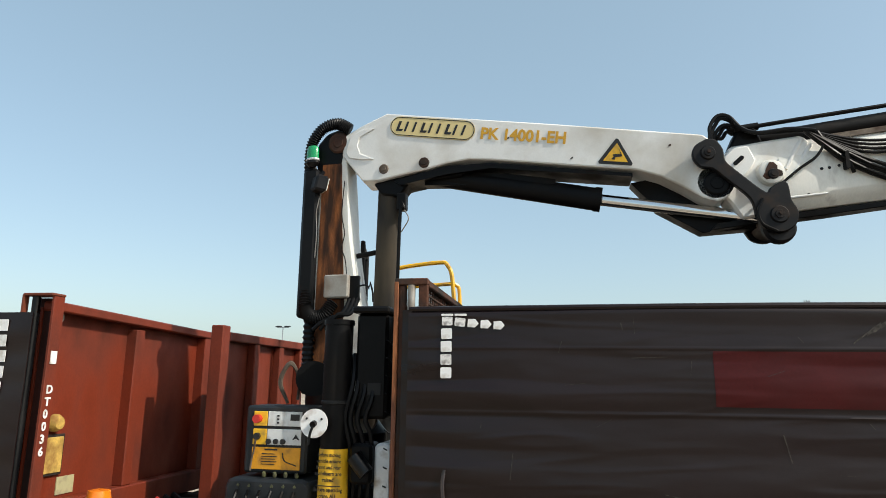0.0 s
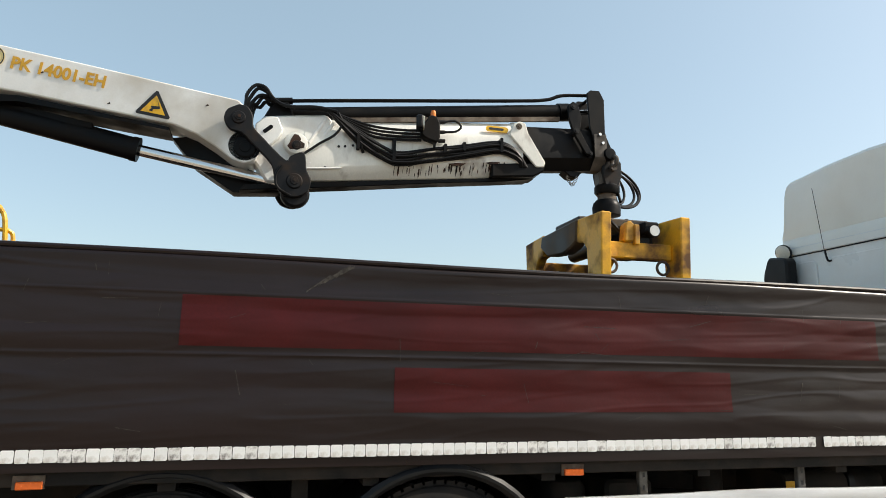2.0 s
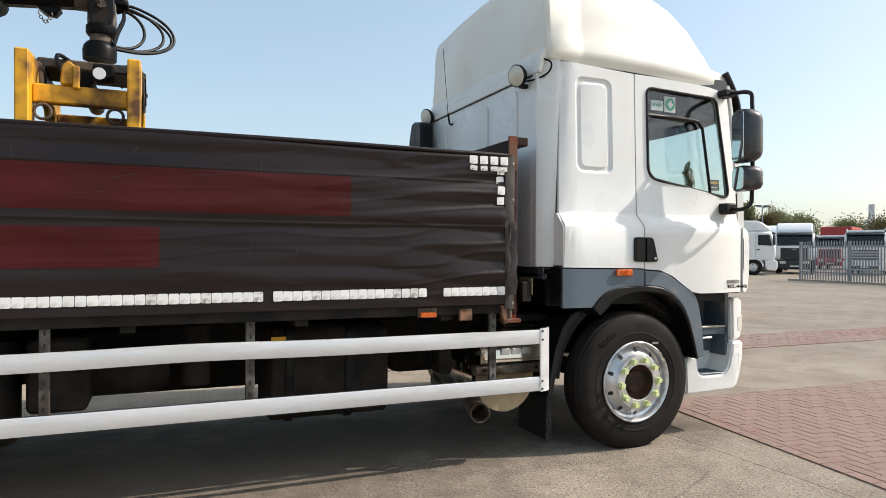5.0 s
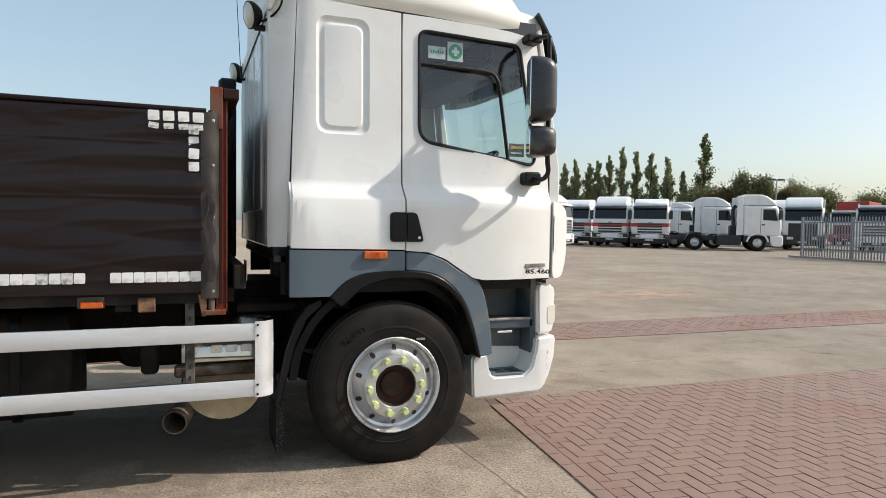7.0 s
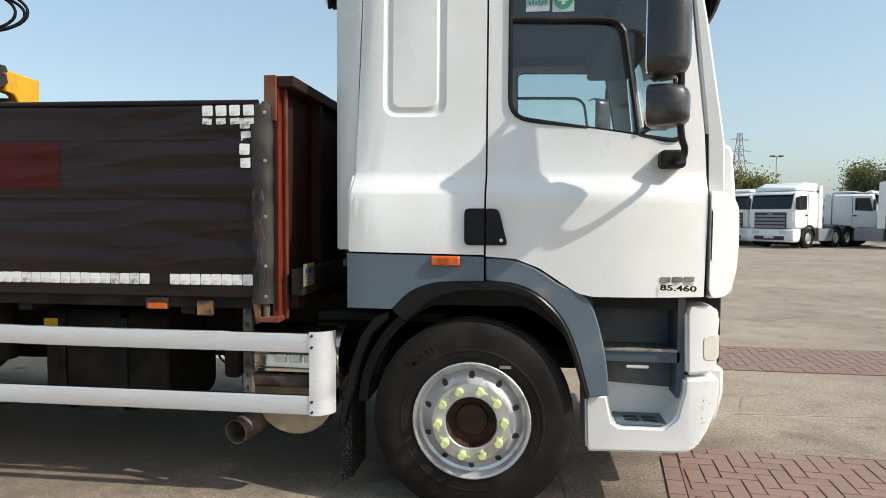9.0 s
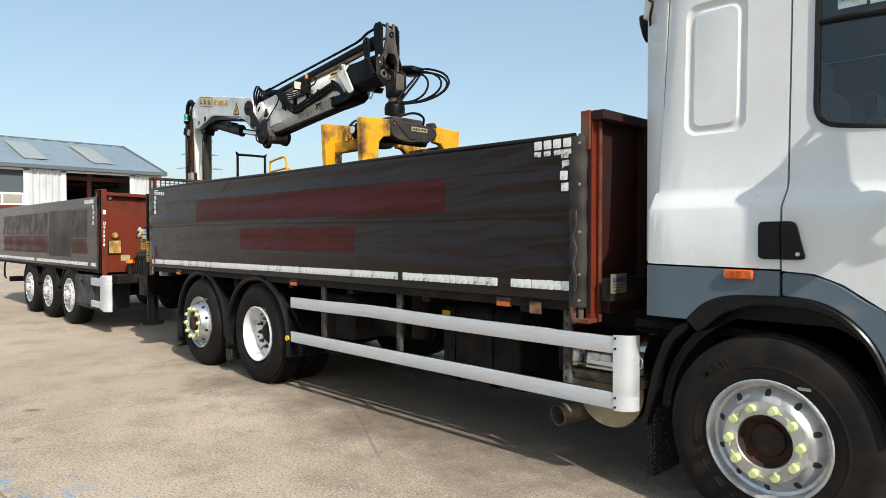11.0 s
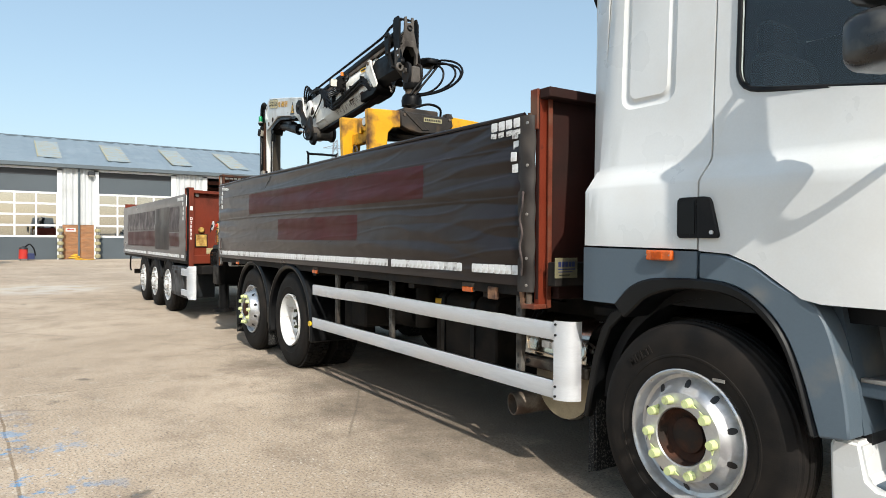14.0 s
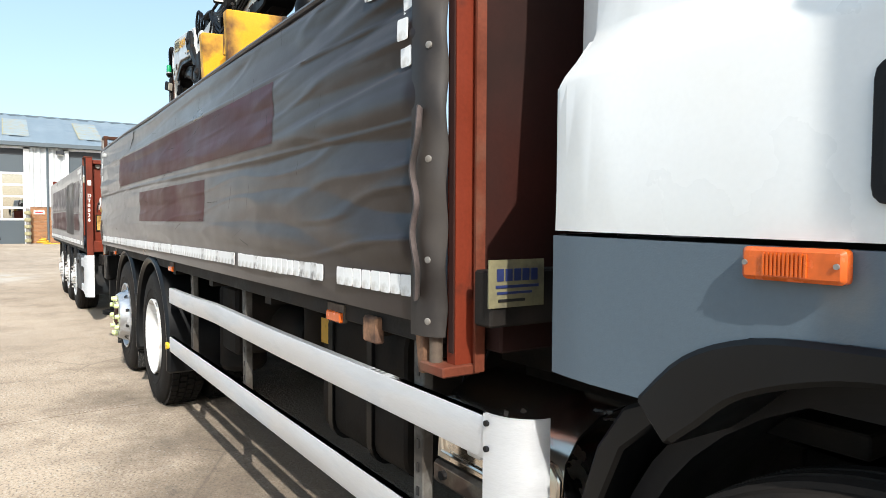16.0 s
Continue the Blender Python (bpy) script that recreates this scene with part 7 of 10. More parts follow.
    part("guide_pipe", tube([(1.19, OY - 0.05, 3.263), (1.6, OY - 0.05, 3.315), (2.736, OY - 0.05, 3.450), (3.02, OY - 0.05, 3.492), (3.15, OY - 0.05, 3.54), (3.385, OY - 0.05, 3.568)], 0.013, 8, 5), CRANE_BLACK, er)
    part("pipe_gland", cyl((1.15, OY - 0.05, 3.258), (1.28, OY - 0.05, 3.274), 0.022, seg=12), CRANE_BLACK, er)
    part("ram_rail", prism([(1.62, 3.195), (3.12, 3.372), (3.12, 3.34), (1.62, 3.165)], OY - 0.066, OY - 0.045), GREASE_STEEL, er)
    # link arms across the knuckle
    la = [(0.965, 3.165), (0.90, 3.125), (0.885, 3.06), (0.925, 3.0), (0.99, 2.985), (1.065, 2.915), (1.175, 2.805), (1.20, 2.70), (1.245, 2.63), (1.325, 2.612), (1.395, 2.65), (1.415, 2.725), (1.385, 2.795), (1.375, 2.875), (1.35, 2.90), (1.285, 2.868), (1.255, 2.842), (1.12, 2.965), (1.06, 3.03), (1.05, 3.10), (1.015, 3.155)]
    for y0, y1 in ((OY - 0.185, OY - 0.15), (OY + 0.115, OY + 0.15)):
        l = part("link_arm", prism([(p.x, p.z) for p in smooth_path([Vector((x, 0, z)) for x, z in la + la[:1]], 4)][:-1], y0, y1), LINK_BLACK, crane, "black steel link arm", 0.006)
        if y0 < OY:
            for x, z, r, m in ((0.968, 3.079, 0.042, LINK_BLACK), (1.316, 2.711, 0.05, LINK_BLACK)):
                pin(x, z, r, y0 - 0.004, m, l)
                part("pin_bolt", cyl((x + 0.004, y0 - 0.024, z + 0.004), (x + 0.004, y0 - 0.012, z + 0.004), 0.010, seg=6), HUB_RUST, l)
    part("knuckle_cross_pin", cyl((1.316, OY - 0.16, 2.705), (1.316, OY + 0.14, 2.705), 0.08, seg=26), ARM_STEEL, crane, "dusty steel cross pin")
    part("cross_pin_foot", turned([(0.0, 0.03), (0.075, 0.03), (0.088, 0.015), (0.09, -0.015), (0.0, -0.015)], (1.325, OY - 0.12, 2.648), (0, -1, 0), 24), LINK_BLACK, crane)
    # hoses looped over the knuckle, then bunched along the boom
    for q in range(5):
        o, d = 0.02 * q, 0.010 * math.sin(q * 2.3)
        part("hydraulic_hose", tube([(0.985 + 0.01 * q, OY - 0.10 + o, 3.06), (1.0 + 0.012 * q, OY - 0.11 + o, 3.20 + d), (1.005 + 0.02 * q, OY - 0.11 + o, 3.265 - 0.012 * q), (1.05 + 0.016 * q, OY - 0.11 + o, 3.325 - 0.018 * q + d), (1.11 + 0.01 * q, OY - 0.11 + o, 3.318 - 0.02 * q), (1.17, OY - 0.115 + o, 3.245 + 0.006 * q), (1.26, OY - 0.12 + o * 0.6, 3.208 + 0.004 * q), (1.43, OY - 0.12 + o * 0.5, 3.222), (1.56, OY - 0.125 + o * 0.3, 3.205)], 0.0115, 7, 6), HOSE, crane, "" if q else "black hydraulic hoses looped over the knuckle")
    for q in range(7):
        z, w1, o = -0.014 * q, 0.010 * math.sin(q * 2.1), 0.006 * (q % 3)
        part("hydraulic_hose", tube([(1.50, OY - 0.105 - o, 3.214), (1.585, OY - 0.115 - o, 3.165 + z * 0.5), (1.70, OY - 0.118 - o, 3.095 + z), (1.86, OY - 0.122 - o, 3.005 + z + w1), (1.97, OY - 0.125 - o, 2.975 + z), (2.18, OY - 0.124 - o, 3.02 + z + w1), (2.41, OY - 0.122 - o, 3.068 + z), (2.63, OY - 0.122 - o, 3.115 + z * 0.9), (2.74, OY - 0.122 - o, 3.09 + z * 0.8), (2.80, OY - 0.122 - o, 3.03 + z * 0.5), (2.85 - 0.008 * q, OY - 0.11, 2.96)], 0.0095, 6, 6), HOSE, crane)
    for q in range(4):
        part("hydraulic_hose", tube([(1.55, OY - 0.11, 3.20), (1.66, OY - 0.115, 3.165 - 0.012 * q), (1.80, OY - 0.118, 3.135 - 0.022 * q), (1.96, OY - 0.12, 3.13 - 0.022 * q), (2.11, OY - 0.12, 3.14 - 0.022 * q)], 0.009, 6), HOSE, crane)
    part("hydraulic_hose", tube([(1.57, OY - 0.12, 3.20), (1.595, OY - 0.125, 3.13), (1.55, OY - 0.125, 3.05), (1.46, OY - 0.125, 2.985), (1.37, OY - 0.13, 2.91), (1.33, OY - 0.13, 2.875)], 0.008, 6), HOSE, crane)
    part("hydraulic_hose", tube([(1.235, OY - 0.19, 2.80), (1.205, OY - 0.20, 2.73), (1.22, OY - 0.20, 2.66), (1.30, OY - 0.19, 2.615)], 0.008, 6), HOSE, crane)
    for x, z, h in ((1.93, 2.985, 0.075), (1.70, 3.02, 0.05), (2.66, 3.09, 0.05), (2.27, 3.03, 0.03), (2.40, 3.055, 0.03)):
        part("hose_clip", prism(rounded(x - 0.010, x + 0.010, z - h, z + h, 0.006), OY - 0.145, OY - 0.10), CRANE_BLACK, crane)
    part("hose_clip", tube([(1.715, OY - 0.12, 3.06), (1.72, OY - 0.13, 2.99), (1.735, OY - 0.12, 2.95)], 0.010, 6), CRANE_BLACK, crane)
    # valve block with its orange cap and a loop of hose
    v = part("boom_valve", prism([(2.10, 3.10), (2.105, 3.165), (2.135, 3.205), (2.16, 3.24), (2.205, 3.235), (2.225, 3.19), (2.228, 3.09), (2.205, 3.052), (2.13, 3.075)], OY - 0.17, OY - 0.10), CRANE_BLACK, crane, "black boom valve with an orange cap", 0.010)
    part("valve_cap", turned([(0.0, 0.045), (0.015, 0.043), (0.018, 0.03), (0.018, 0.0)], (2.185, OY - 0.135, 3.236), (0, 0, 1), 14), ORANGE_LENS, v, "faded orange cap")
    for z in (3.205, 3.135, 3.075):
        part("valve_stub", cyl((2.22, OY - 0.14, z), (2.265, OY - 0.14, z + 0.004), 0.013, seg=8), LINK_BLACK, v)
    part("valve_loop", tube([(2.26, OY - 0.14, 3.21), (2.335, OY - 0.14, 3.222), (2.375, OY - 0.14, 3.19), (2.34, OY - 0.14, 3.152), (2.26, OY - 0.14, 3.138)], 0.008, 6), HOSE, v)
    part("valve_tail", prism([(2.19, 3.06), (2.205, 3.06), (2.20, 3.02), (2.19, 3.03)], OY - 0.15, OY - 0.12), CRANE_BLACK, v)
    # pale work lamp standing on the hoses
    lm = pose(2.095, OY - 0.195, 3.165) @ Matrix.Rotation(radians(-12), 4, "Z")
    lb = prism(rounded(-0.045, 0.045, -0.045, 0.045, 0.016), -0.035, 0.01, "x")
    lb.transform(lm)
    lb = part("boom_lamp", lb, BLACK, crane, "square work lamp with a pale lens on the boom", 0.01)
    ll = prism(rounded(-0.039, 0.039, -0.039, 0.039, 0.013), 0.01, 0.018, "x")
    ll.transform(lm)
    part("lamp_lens", ll, LAMP_LENS, lb)
    # rotator hung on two bent lugs, and its hose loops
    rt = part("rotator", prism([(3.43, 3.06), (3.59, 3.07), (3.595, 2.94), (3.585, 2.86), (3.44, 2.85), (3.43, 2.93)], OY - 0.05, OY + 0.05), ARM_STEEL, crane, "greasy steel rotator", 0.015)
    pair_of("rotator_fork", prism([(3.44, 3.10), (3.52, 3.12), (3.585, 3.08), (3.59, 2.98), (3.56, 2.90), (3.455, 2.90), (3.435, 3.0)], OY - 0.078, OY - 0.05), LINK_BLACK, rt, "", 0.008)
    part("rotator_pin", cyl((3.515, OY - 0.10, 3.03), (3.515, OY + 0.10, 3.03), 0.026, seg=14), ARM_STEEL, rt)
    part("rotator_collar", turned([(0.0, 0.035), (0.078, 0.035), (0.09, 0.02), (0.09, -0.02), (0.08, -0.035), (0.0, -0.035)], (3.508, OY, 2.885), (0, 0, 1), 24), CRANE_BLACK, rt)
    part("rotator_waist", cyl((3.505, OY, 2.86), (3.505, OY, 2.79), 0.065, seg=20), GREASE_STEEL, rt)
    part("rotator_drum", turned([(0.0, 0.05), (0.075, 0.05), (0.092, 0.03), (0.10, 0.0), (0.098, -0.06), (0.0, -0.06)], (3.50, OY, 2.755), (0, 0, 1), 28), CRANE_BLACK, rt)
    for q in range(6):
        a = q * math.pi / 3 + 0.3
        part("collar_bolt", cyl((3.508 + 0.07 * math.cos(a), OY + 0.07 * math.sin(a), 2.915), (3.508 + 0.07 * math.cos(a), OY + 0.07 * math.sin(a), 2.932), 0.012, seg=6), LINK_BLACK, rt)
    part("hose_arm", prism([(3.42, 3.17), (3.47, 3.19), (3.64, 3.16), (3.67, 3.12), (3.64, 3.085), (3.46, 3.09)], OY + 0.10, OY + 0.25), CRANE_BLACK, rt, "greasy black hose bracket", 0.02)
    for q, (k, zc, rz) in enumerate(((1.0, 2.965, 0.175), (0.95, 2.95, 0.155), (0.80, 2.955, 0.16), (0.45, 2.95, 0.145))):
        pts = [(3.585, OY + 0.20, zc + rz - 0.02)]
        for i in range(9):
            a = radians(78 - 168 * i / 8)
            pts.append((3.60 + 0.345 * k * math.cos(a), OY + 0.05 + 0.13 * (1 - i / 8) + 0.17 * k * math.cos(a), zc + rz * math.sin(a)))
        pts.append((3.56, OY + 0.03, zc - rz + 0.005))
        part("hose_loop", tube(pts, 0.0105, 8, 4), HOSE, rt, "" if q else "black rubber hose loops")
    for q in range(2):
        part("hose_drop", tube([(3.62, OY + 0.20 + 0.05 * q, 3.13), (3.63, OY + 0.12 + 0.04 * q, 3.02), (3.60, OY + 0.02 + 0.05 * q, 2.90), (3.58, OY - 0.06 + 0.05 * q, 2.79)], 0.011, 7), HOSE, rt)
    for q in range(7):
        part("chain_link", turned([(0.010 + 0.003 * math.cos(a), 0.003 * math.sin(a)) for a in (2 * math.pi * i / 6 for i in range(6))], (3.17 + 0.012 * q, OY - 0.06, 2.935 - 0.05 * math.sin(q * math.pi / 6)), (0.3 if q % 2 else 1, 1 if q % 2 else 0.2, 0.3), 9, close=True), GALV, crane)


def crane_base():
    before = set(crane.children_recursive)
    part("crane_frame", box(-1.6, -0.9, 3.4, 2 * YC - 3.4, 1.0, 1.25), CRANE_BLACK, crane, "black crane base frame", 0.015)
    part("stabiliser_beam", box(-1.32, -1.0, 3.02, 2 * YC - 3.02, 0.72, 1.0), CRANE_BLACK, crane, "black stabiliser beam", 0.01)
    part("slew_housing", turned([(0.3, 0.0), (0.3, 0.3), (0.22, 0.4), (0.22, 0.55), (0.0, 0.55)], (-1.30, CY, 1.2), (0, 0, 1), 28), CRANE_BLACK, crane)
    part("slew_rack", box(-1.5, -1.1, 3.6, 5.3, 1.35, 1.6), CRANE_BLACK, crane, "", 0.03)
    # stabiliser leg with printed wrap
    lg = part("stabiliser_leg", cyl((-1.072, 3.12, 0.35), (-1.072, 3.12, 2.10), 0.074, seg=28), CRANE_BLACK, crane, "black stabiliser leg with a yellow notice")
    part("leg_cap", cyl((-1.072, 3.12, 2.10), (-1.072, 3.12, 2.125), 0.08, seg=28), CRANE_BLACK, lg)
    part("leg_ring", turned([(0.074, -0.01), (0.08, -0.006), (0.08, 0.006), (0.074, 0.01)], (-1.072, 3.12, 1.70), (0, 0, 1), 28), GUARD, lg)
    part("stabiliser_foot", cyl((-1.072, 3.12, 0.32), (-1.072, 3.12, 0.36), 0.15, seg=24), CRANE_BLACK, lg)
    part("notice_wrap", turned([(0.0765, 1.19), (0.0765, 1.47)], (-1.072, 3.12, 0.0), (0, 0, 1), 28), STICKER, lg, "yellow notice about raising the stabilisers")
    lines = [("Before moving", 1.435), ("vehicle ensure", 1.405), ("front and rear", 1.375), ("stabilisers are", 1.345), ("raised!", 1.315), ("Before operating", 1.268), ("crane, ALL", 1.238), ("stabiliser legs", 1.208)]
    for txt, z in lines:
        wdt = 0.0092 * len(txt)
        bm_m = facing(-1.072 - wdt / 2, 3.0425, z)
        lettering("notice_line", txt, 0.026, bm_m, INK, lg, width=wdt, depth=0.001, bold=0.0004)
    part("notice_rule", box(-1.135, -1.01, 3.043, 3.05, 1.292, 1.296), INK, lg)
    # control console
    cn = part("control_console", prism(rounded(-1.58, -1.23, 1.33, 1.675, 0.02), 3.14, 3.38), CONSOLE, crane, "grey control console with yellow and white panels", 0.012)
    for z0, z1 in ((1.57, 1.645), (1.475, 1.555)):
        part("white_panel", box(-1.452, -1.262, 3.133, 3.139, z0, z1), PANEL_WHITE, cn, "", 0.002)
        part("yellow_panel", box(-1.532, -1.456, 3.132, 3.139, z0, z1), STICKER, cn, "", 0.002)
    part("load_chart", box(-1.532, -1.262, 3.132, 3.139, 1.35, 1.462), CHART, cn, "yellow load chart", 0.002)
    for q in range(5):
        part("chart_line", box(-1.475, -1.40 + 0.01 * (q % 2), 3.130, 3.132, 1.375 + 0.013 * q, 1.379 + 0.013 * q), INK, cn)
    part("chart_curve", tube([(-1.36, 3.131, 1.435), (-1.345, 3.131, 1.395), (-1.28, 3.131, 1.372)], 0.003, 5), INK, cn)
    part("chart_heading", box(-1.46, -1.39, 3.130, 3.132, 1.447, 1.455), INK, cn)
    st = part("stop_button", cyl((-1.505, 3.10, 1.607), (-1.505, 3.133, 1.607), 0.022, seg=18), RED, cn, "red stop button")
    part("key_switch", cyl((-1.505, 3.112, 1.517), (-1.505, 3.133, 1.517), 0.018, seg=18), INK, cn)
    part("key_chain", tube([(-1.505, 3.112, 1.505), (-1.51, 3.11, 1.45), (-1.52, 3.11, 1.40), (-1.525, 3.11, 1.345)], 0.005, 5), GREASE_STEEL, cn)
    for q in range(3):
        part("socket", cyl((-1.44 + 0.04 * q, 3.122, 1.492), (-1.44 + 0.04 * q, 3.133, 1.492), 0.014, seg=14), INK, cn)
    part("display_window", box(-1.325, -1.275, 3.130, 3.134, 1.60, 1.632), CONSOLE, cn)
    for q in range(3):
        part("indicator", box(-1.40, -1.388, 3.130, 3.134, 1.583 + 0.018 * q, 1.592 + 0.018 * q), CONSOLE, cn)
    part("panel_mark", prism([(-1.31, 1.50), (-1.29, 1.53), (-1.27, 1.50), (-1.29, 1.51)], 3.129, 3.133), CONSOLE, cn)
    # valve bank and levers
    vb = part("valve_bank", prism([(-1.66, 0.98), (-1.18, 0.98), (-1.18, 1.28), (-1.22, 1.31), (-1.63, 1.31), (-1.66, 1.28)], 3.10, 3.42), CONSOLE, crane, "dark valve bank with lever sockets", 0.02)
    for q in range(6):
        x = -1.58 + 0.062 * q
        part("lever_socket", prism([(x - 0.006, 1.266), (x + 0.006, 1.266), (x + 0.008, 1.274), (x, 1.282), (x - 0.008, 1.274)], 3.096, 3.104), OLIVE, vb)
        part("valve_lever", tube([(x, 3.06, 1.0), (x, 3.05, 1.18), (x, 3.09, 1.25)], 0.008, 6), CRANE_BLACK, vb)
    for q in range(4):
        x = -1.45 + 0.06 * q
        part("lever_knob", turned([(0.0, 0.02), (0.009, 0.014), (0.011, 0.0), (0.008, -0.01)], (x, 3.12, 1.325), (0, -0.3, 0.95), 14), OLIVE, vb)
    # white perforated disc
    dz = part("hose_reel_disc", turned([(0.0, 0.0), (0.071, 0.0), (0.071, 0.006), (0.0, 0.006)], (-1.13, 2.97, 1.60), (0, -1, 0.1), 36), RIM_WHITE, crane, "white perforated disc")
    for q in range(3):
        a = 0.5 + q * math.pi * 2 / 3
        part("disc_hole", cyl((-1.13 + 0.045 * math.cos(a), 2.963, 1.60 + 0.045 * math.sin(a)), (-1.13 + 0.045 * math.cos(a), 2.961, 1.60 + 0.045 * math.sin(a)), 0.006, seg=8), INK, dz)
    part("disc_hub", cyl((-1.13, 2.945, 1.595), (-1.13, 2.97, 1.60), 0.016, seg=12), CRANE_BLACK, dz)
    part("disc_cord", tube([(-1.13, 2.95, 1.59), (-1.14, 2.94, 1.55), (-1.145, 2.94, 1.50)], 0.007, 5), HOSE, dz)
    part("rear_disc", cyl((-0.96, 3.2, 1.62), (-0.96, 3.24, 1.62), 0.08, seg=24), GREY_BOX, crane)
    # tool cabinet, pump block and coiled hoses
    cb = part("side_cabinet", prism([(-0.97, 1.62), (-0.80, 1.62), (-0.80, 2.16), (-0.97, 2.16)], 3.10, 3.34), CRANE_BLACK, crane, "black hose cabinet with a mesh side", 0.015)
    part("cabinet_lid", box(-0.99, -0.785, 3.06, 3.36, 2.16, 2.195), CRANE_BLACK, cb, "", 0.01)
    part("cabinet_window", box(-0.90, -0.83, 3.096, 3.101, 1.74, 1.80), GUARD, cb)
    for q in range(9):
        part("mesh_wire", tube([(-0.80, 3.08, 1.30 + 0.09 * q), (-0.785, 3.2, 1.27 + 0.09 * q), (-0.79, 3.34, 1.29 + 0.09 * q)], 0.004, 4), GUARD, cb)
    wh = part("white_tank", prism(rounded(-0.86, -0.77, 1.0, 1.5, 0.03), 3.12, 3.4), RIM_WHITE, crane, "scuffed white plastic tank", 0.012)
    part("pump_block", prism(rounded(-0.98, -0.86, 1.30, 1.50, 0.03), 3.08, 3.25), CRANE_BLACK, crane, "", 0.015)
    part("filter", cyl((-0.95, 3.06, 1.44), (-0.88, 3.06, 1.36), 0.04, seg=16), GUARD, crane)
    part("hose_drum", turned([(0.0, -0.06), (0.1, -0.06), (0.1, -0.045), (0.07, -0.04), (0.07, 0.04), (0.1, 0.045), (0.1, 0.06), (0.0, 0.06)], (-1.33, 3.45, 1.82), (0.3, -0.9, 0), 24), CRANE_BLACK, crane, "black hose drum")
    for q in range(2):
        part("hose_coil", tube([(-1.46, 3.4, 1.68), (-1.49 - 0.01 * q, 3.36, 1.80), (-1.44, 3.36, 1.90 + 0.01 * q), (-1.40, 3.4, 1.82), (-1.41, 3.42, 1.70)], 0.009, 6), GREASE_STEEL, crane)
    for q in range(4):
        x = -1.0 + 0.034 * q + 0.008 * math.sin(q * 5.0)
        part("feed_hose", tube([(x, 3.18, 1.95), (x + 0.02, 3.10, 1.8 - 0.02 * q), (x - 0.01, 3.09, 1.62), (x + 0.015, 3.12, 1.45 + 0.02 * q), (x - 0.02, 3.2, 1.2)], 0.013, 6), HOSE, crane)
    for ob in set(crane.children_recursive) - before:
        if ob.parent is crane:
            ob.location.x += 0.045
            ob.location.z -= 0.02


def slew_arm():
    """Column and main boom stand turned a few degrees to the near side, and sag a little towards the knuckle."""
    for ob in crane.children_recursive:
        for v in ob.data.vertices:
            p = v.co + crane.location
            dz = 0.028 - 0.0407 * (p.x + 1.0) if p.x > -1.08 else -0.012
            v.co = Vector((p.x + 0.015, 3.91 - 0.121 * (p.x + 1.0) + (p.y - CY) * 0.7, p.z + dz)) - crane.location


main_boom()
column()
rams()
slew_arm()
outer_boom()
crane_base()

# ---- the brick grab that hangs from the crane ----
grab = root("brick_grab", (3.45, CY, 2.16), "scuffed yellow and grey brick grab hanging from the crane", "grab")


def portal(x0, x1, mat_lab):
    leg = [(3.08, 2.60), (3.42, 2.615), (3.42, 2.46), (3.34, 2.45), (3.29, 2.40), (3.28, 2.30), (3.28, 1.75), (3.12, 1.75), (3.10, 2.2)]
    a = part("near_leg", prism(leg, x0, x1, "x"), YELLOW, grab, "yellow clamp leg with chipped edges", 0.008)
    far = [(2 * CY - 0.30 - y, z) for y, z in leg]
    part("far_leg", prism(far, x0, x1, "x"), YELLOW, grab, "", 0.008)
    beam = [(3.40, 2.615), (3.98, 2.60), (4.0, 2.52), (3.88, 2.44), (3.62, 2.42), (3.50, 2.44), (3.42, 2.47)]
    b = part("beam", prism(beam, x0 - 0.012, x1 + 0.012, "x"), GRAB_DARK, grab, "dark grey steel beam", 0.01)
    part("beam_gusset", prism([(3.44, 2.61), (3.52, 2.61), (3.72, 2.46), (3.64, 2.45)], x1 + 0.010, x1 + 0.02, "x"), GRAB_DARK, b, "", 0.003)
    for y in (3.45, 3.95):
        part("beam_bolt", cyl((x1 + 0.012, y, 2.58), (x1 + 0.022, y, 2.58), 0.014, seg=10), GREASE_STEEL, b)
    return b


b1 = portal(3.125, 3.195, "")
b2 = portal(3.675, 3.745, "")
pl = part("maker_plate", box(3.757, 3.762, 3.66, 3.86, 2.535, 2.575), PLATE, b2, "small cream maker's plate")
for q in range(9):
    part("plate_bar", box(3.761, 3.764, 3.672 + 0.02 * q, 3.684 + 0.02 * q, 2.545, 2.565), INK, pl)
part("clamp_bar", box(3.195, 3.675, 3.19, 3.27, 2.335, 2.44), YELLOW, grab, "yellow clamp bar", 0.008)
part("clamp_bar", box(3.195, 3.675, 4.12, 4.20, 2.335, 2.44), YELLOW, grab, "", 0.008)
part("top_plate", box(3.17, 3.70, 3.48, 3.86, 2.60, 2.66), GRAB_DARK, grab, "dark carrier plate", 0.01)
part("clamp_ram", cyl((3.44, 3.25, 2.50), (3.44, 4.12, 2.50), 0.05, seg=20), CRANE_BLACK, grab, "black clamp ram")
part("ram_ear", prism([(3.33, 2.44), (3.40, 2.44), (3.41, 2.55), (3.375, 2.58), (3.34, 2.55)], 3.17, 3.25), YELLOW, grab, "", 0.01)
part("ram_latch", prism([(3.395, 2.42), (3.43, 2.42), (3.43, 2.55), (3.395, 2.55)], 3.155, 3.19), YELLOW, grab, "", 0.006)
gg = part("pressure_gauge", cyl((3.53, 3.15, 2.515), (3.53, 3.20, 2.515), 0.042, seg=24), CRANE_BLACK, grab, "round pressure gauge")
part("gauge_face", cyl((3.53, 3.146, 2.515), (3.53, 3.151, 2.515), 0.034, seg=24), PANEL_WHITE, gg)
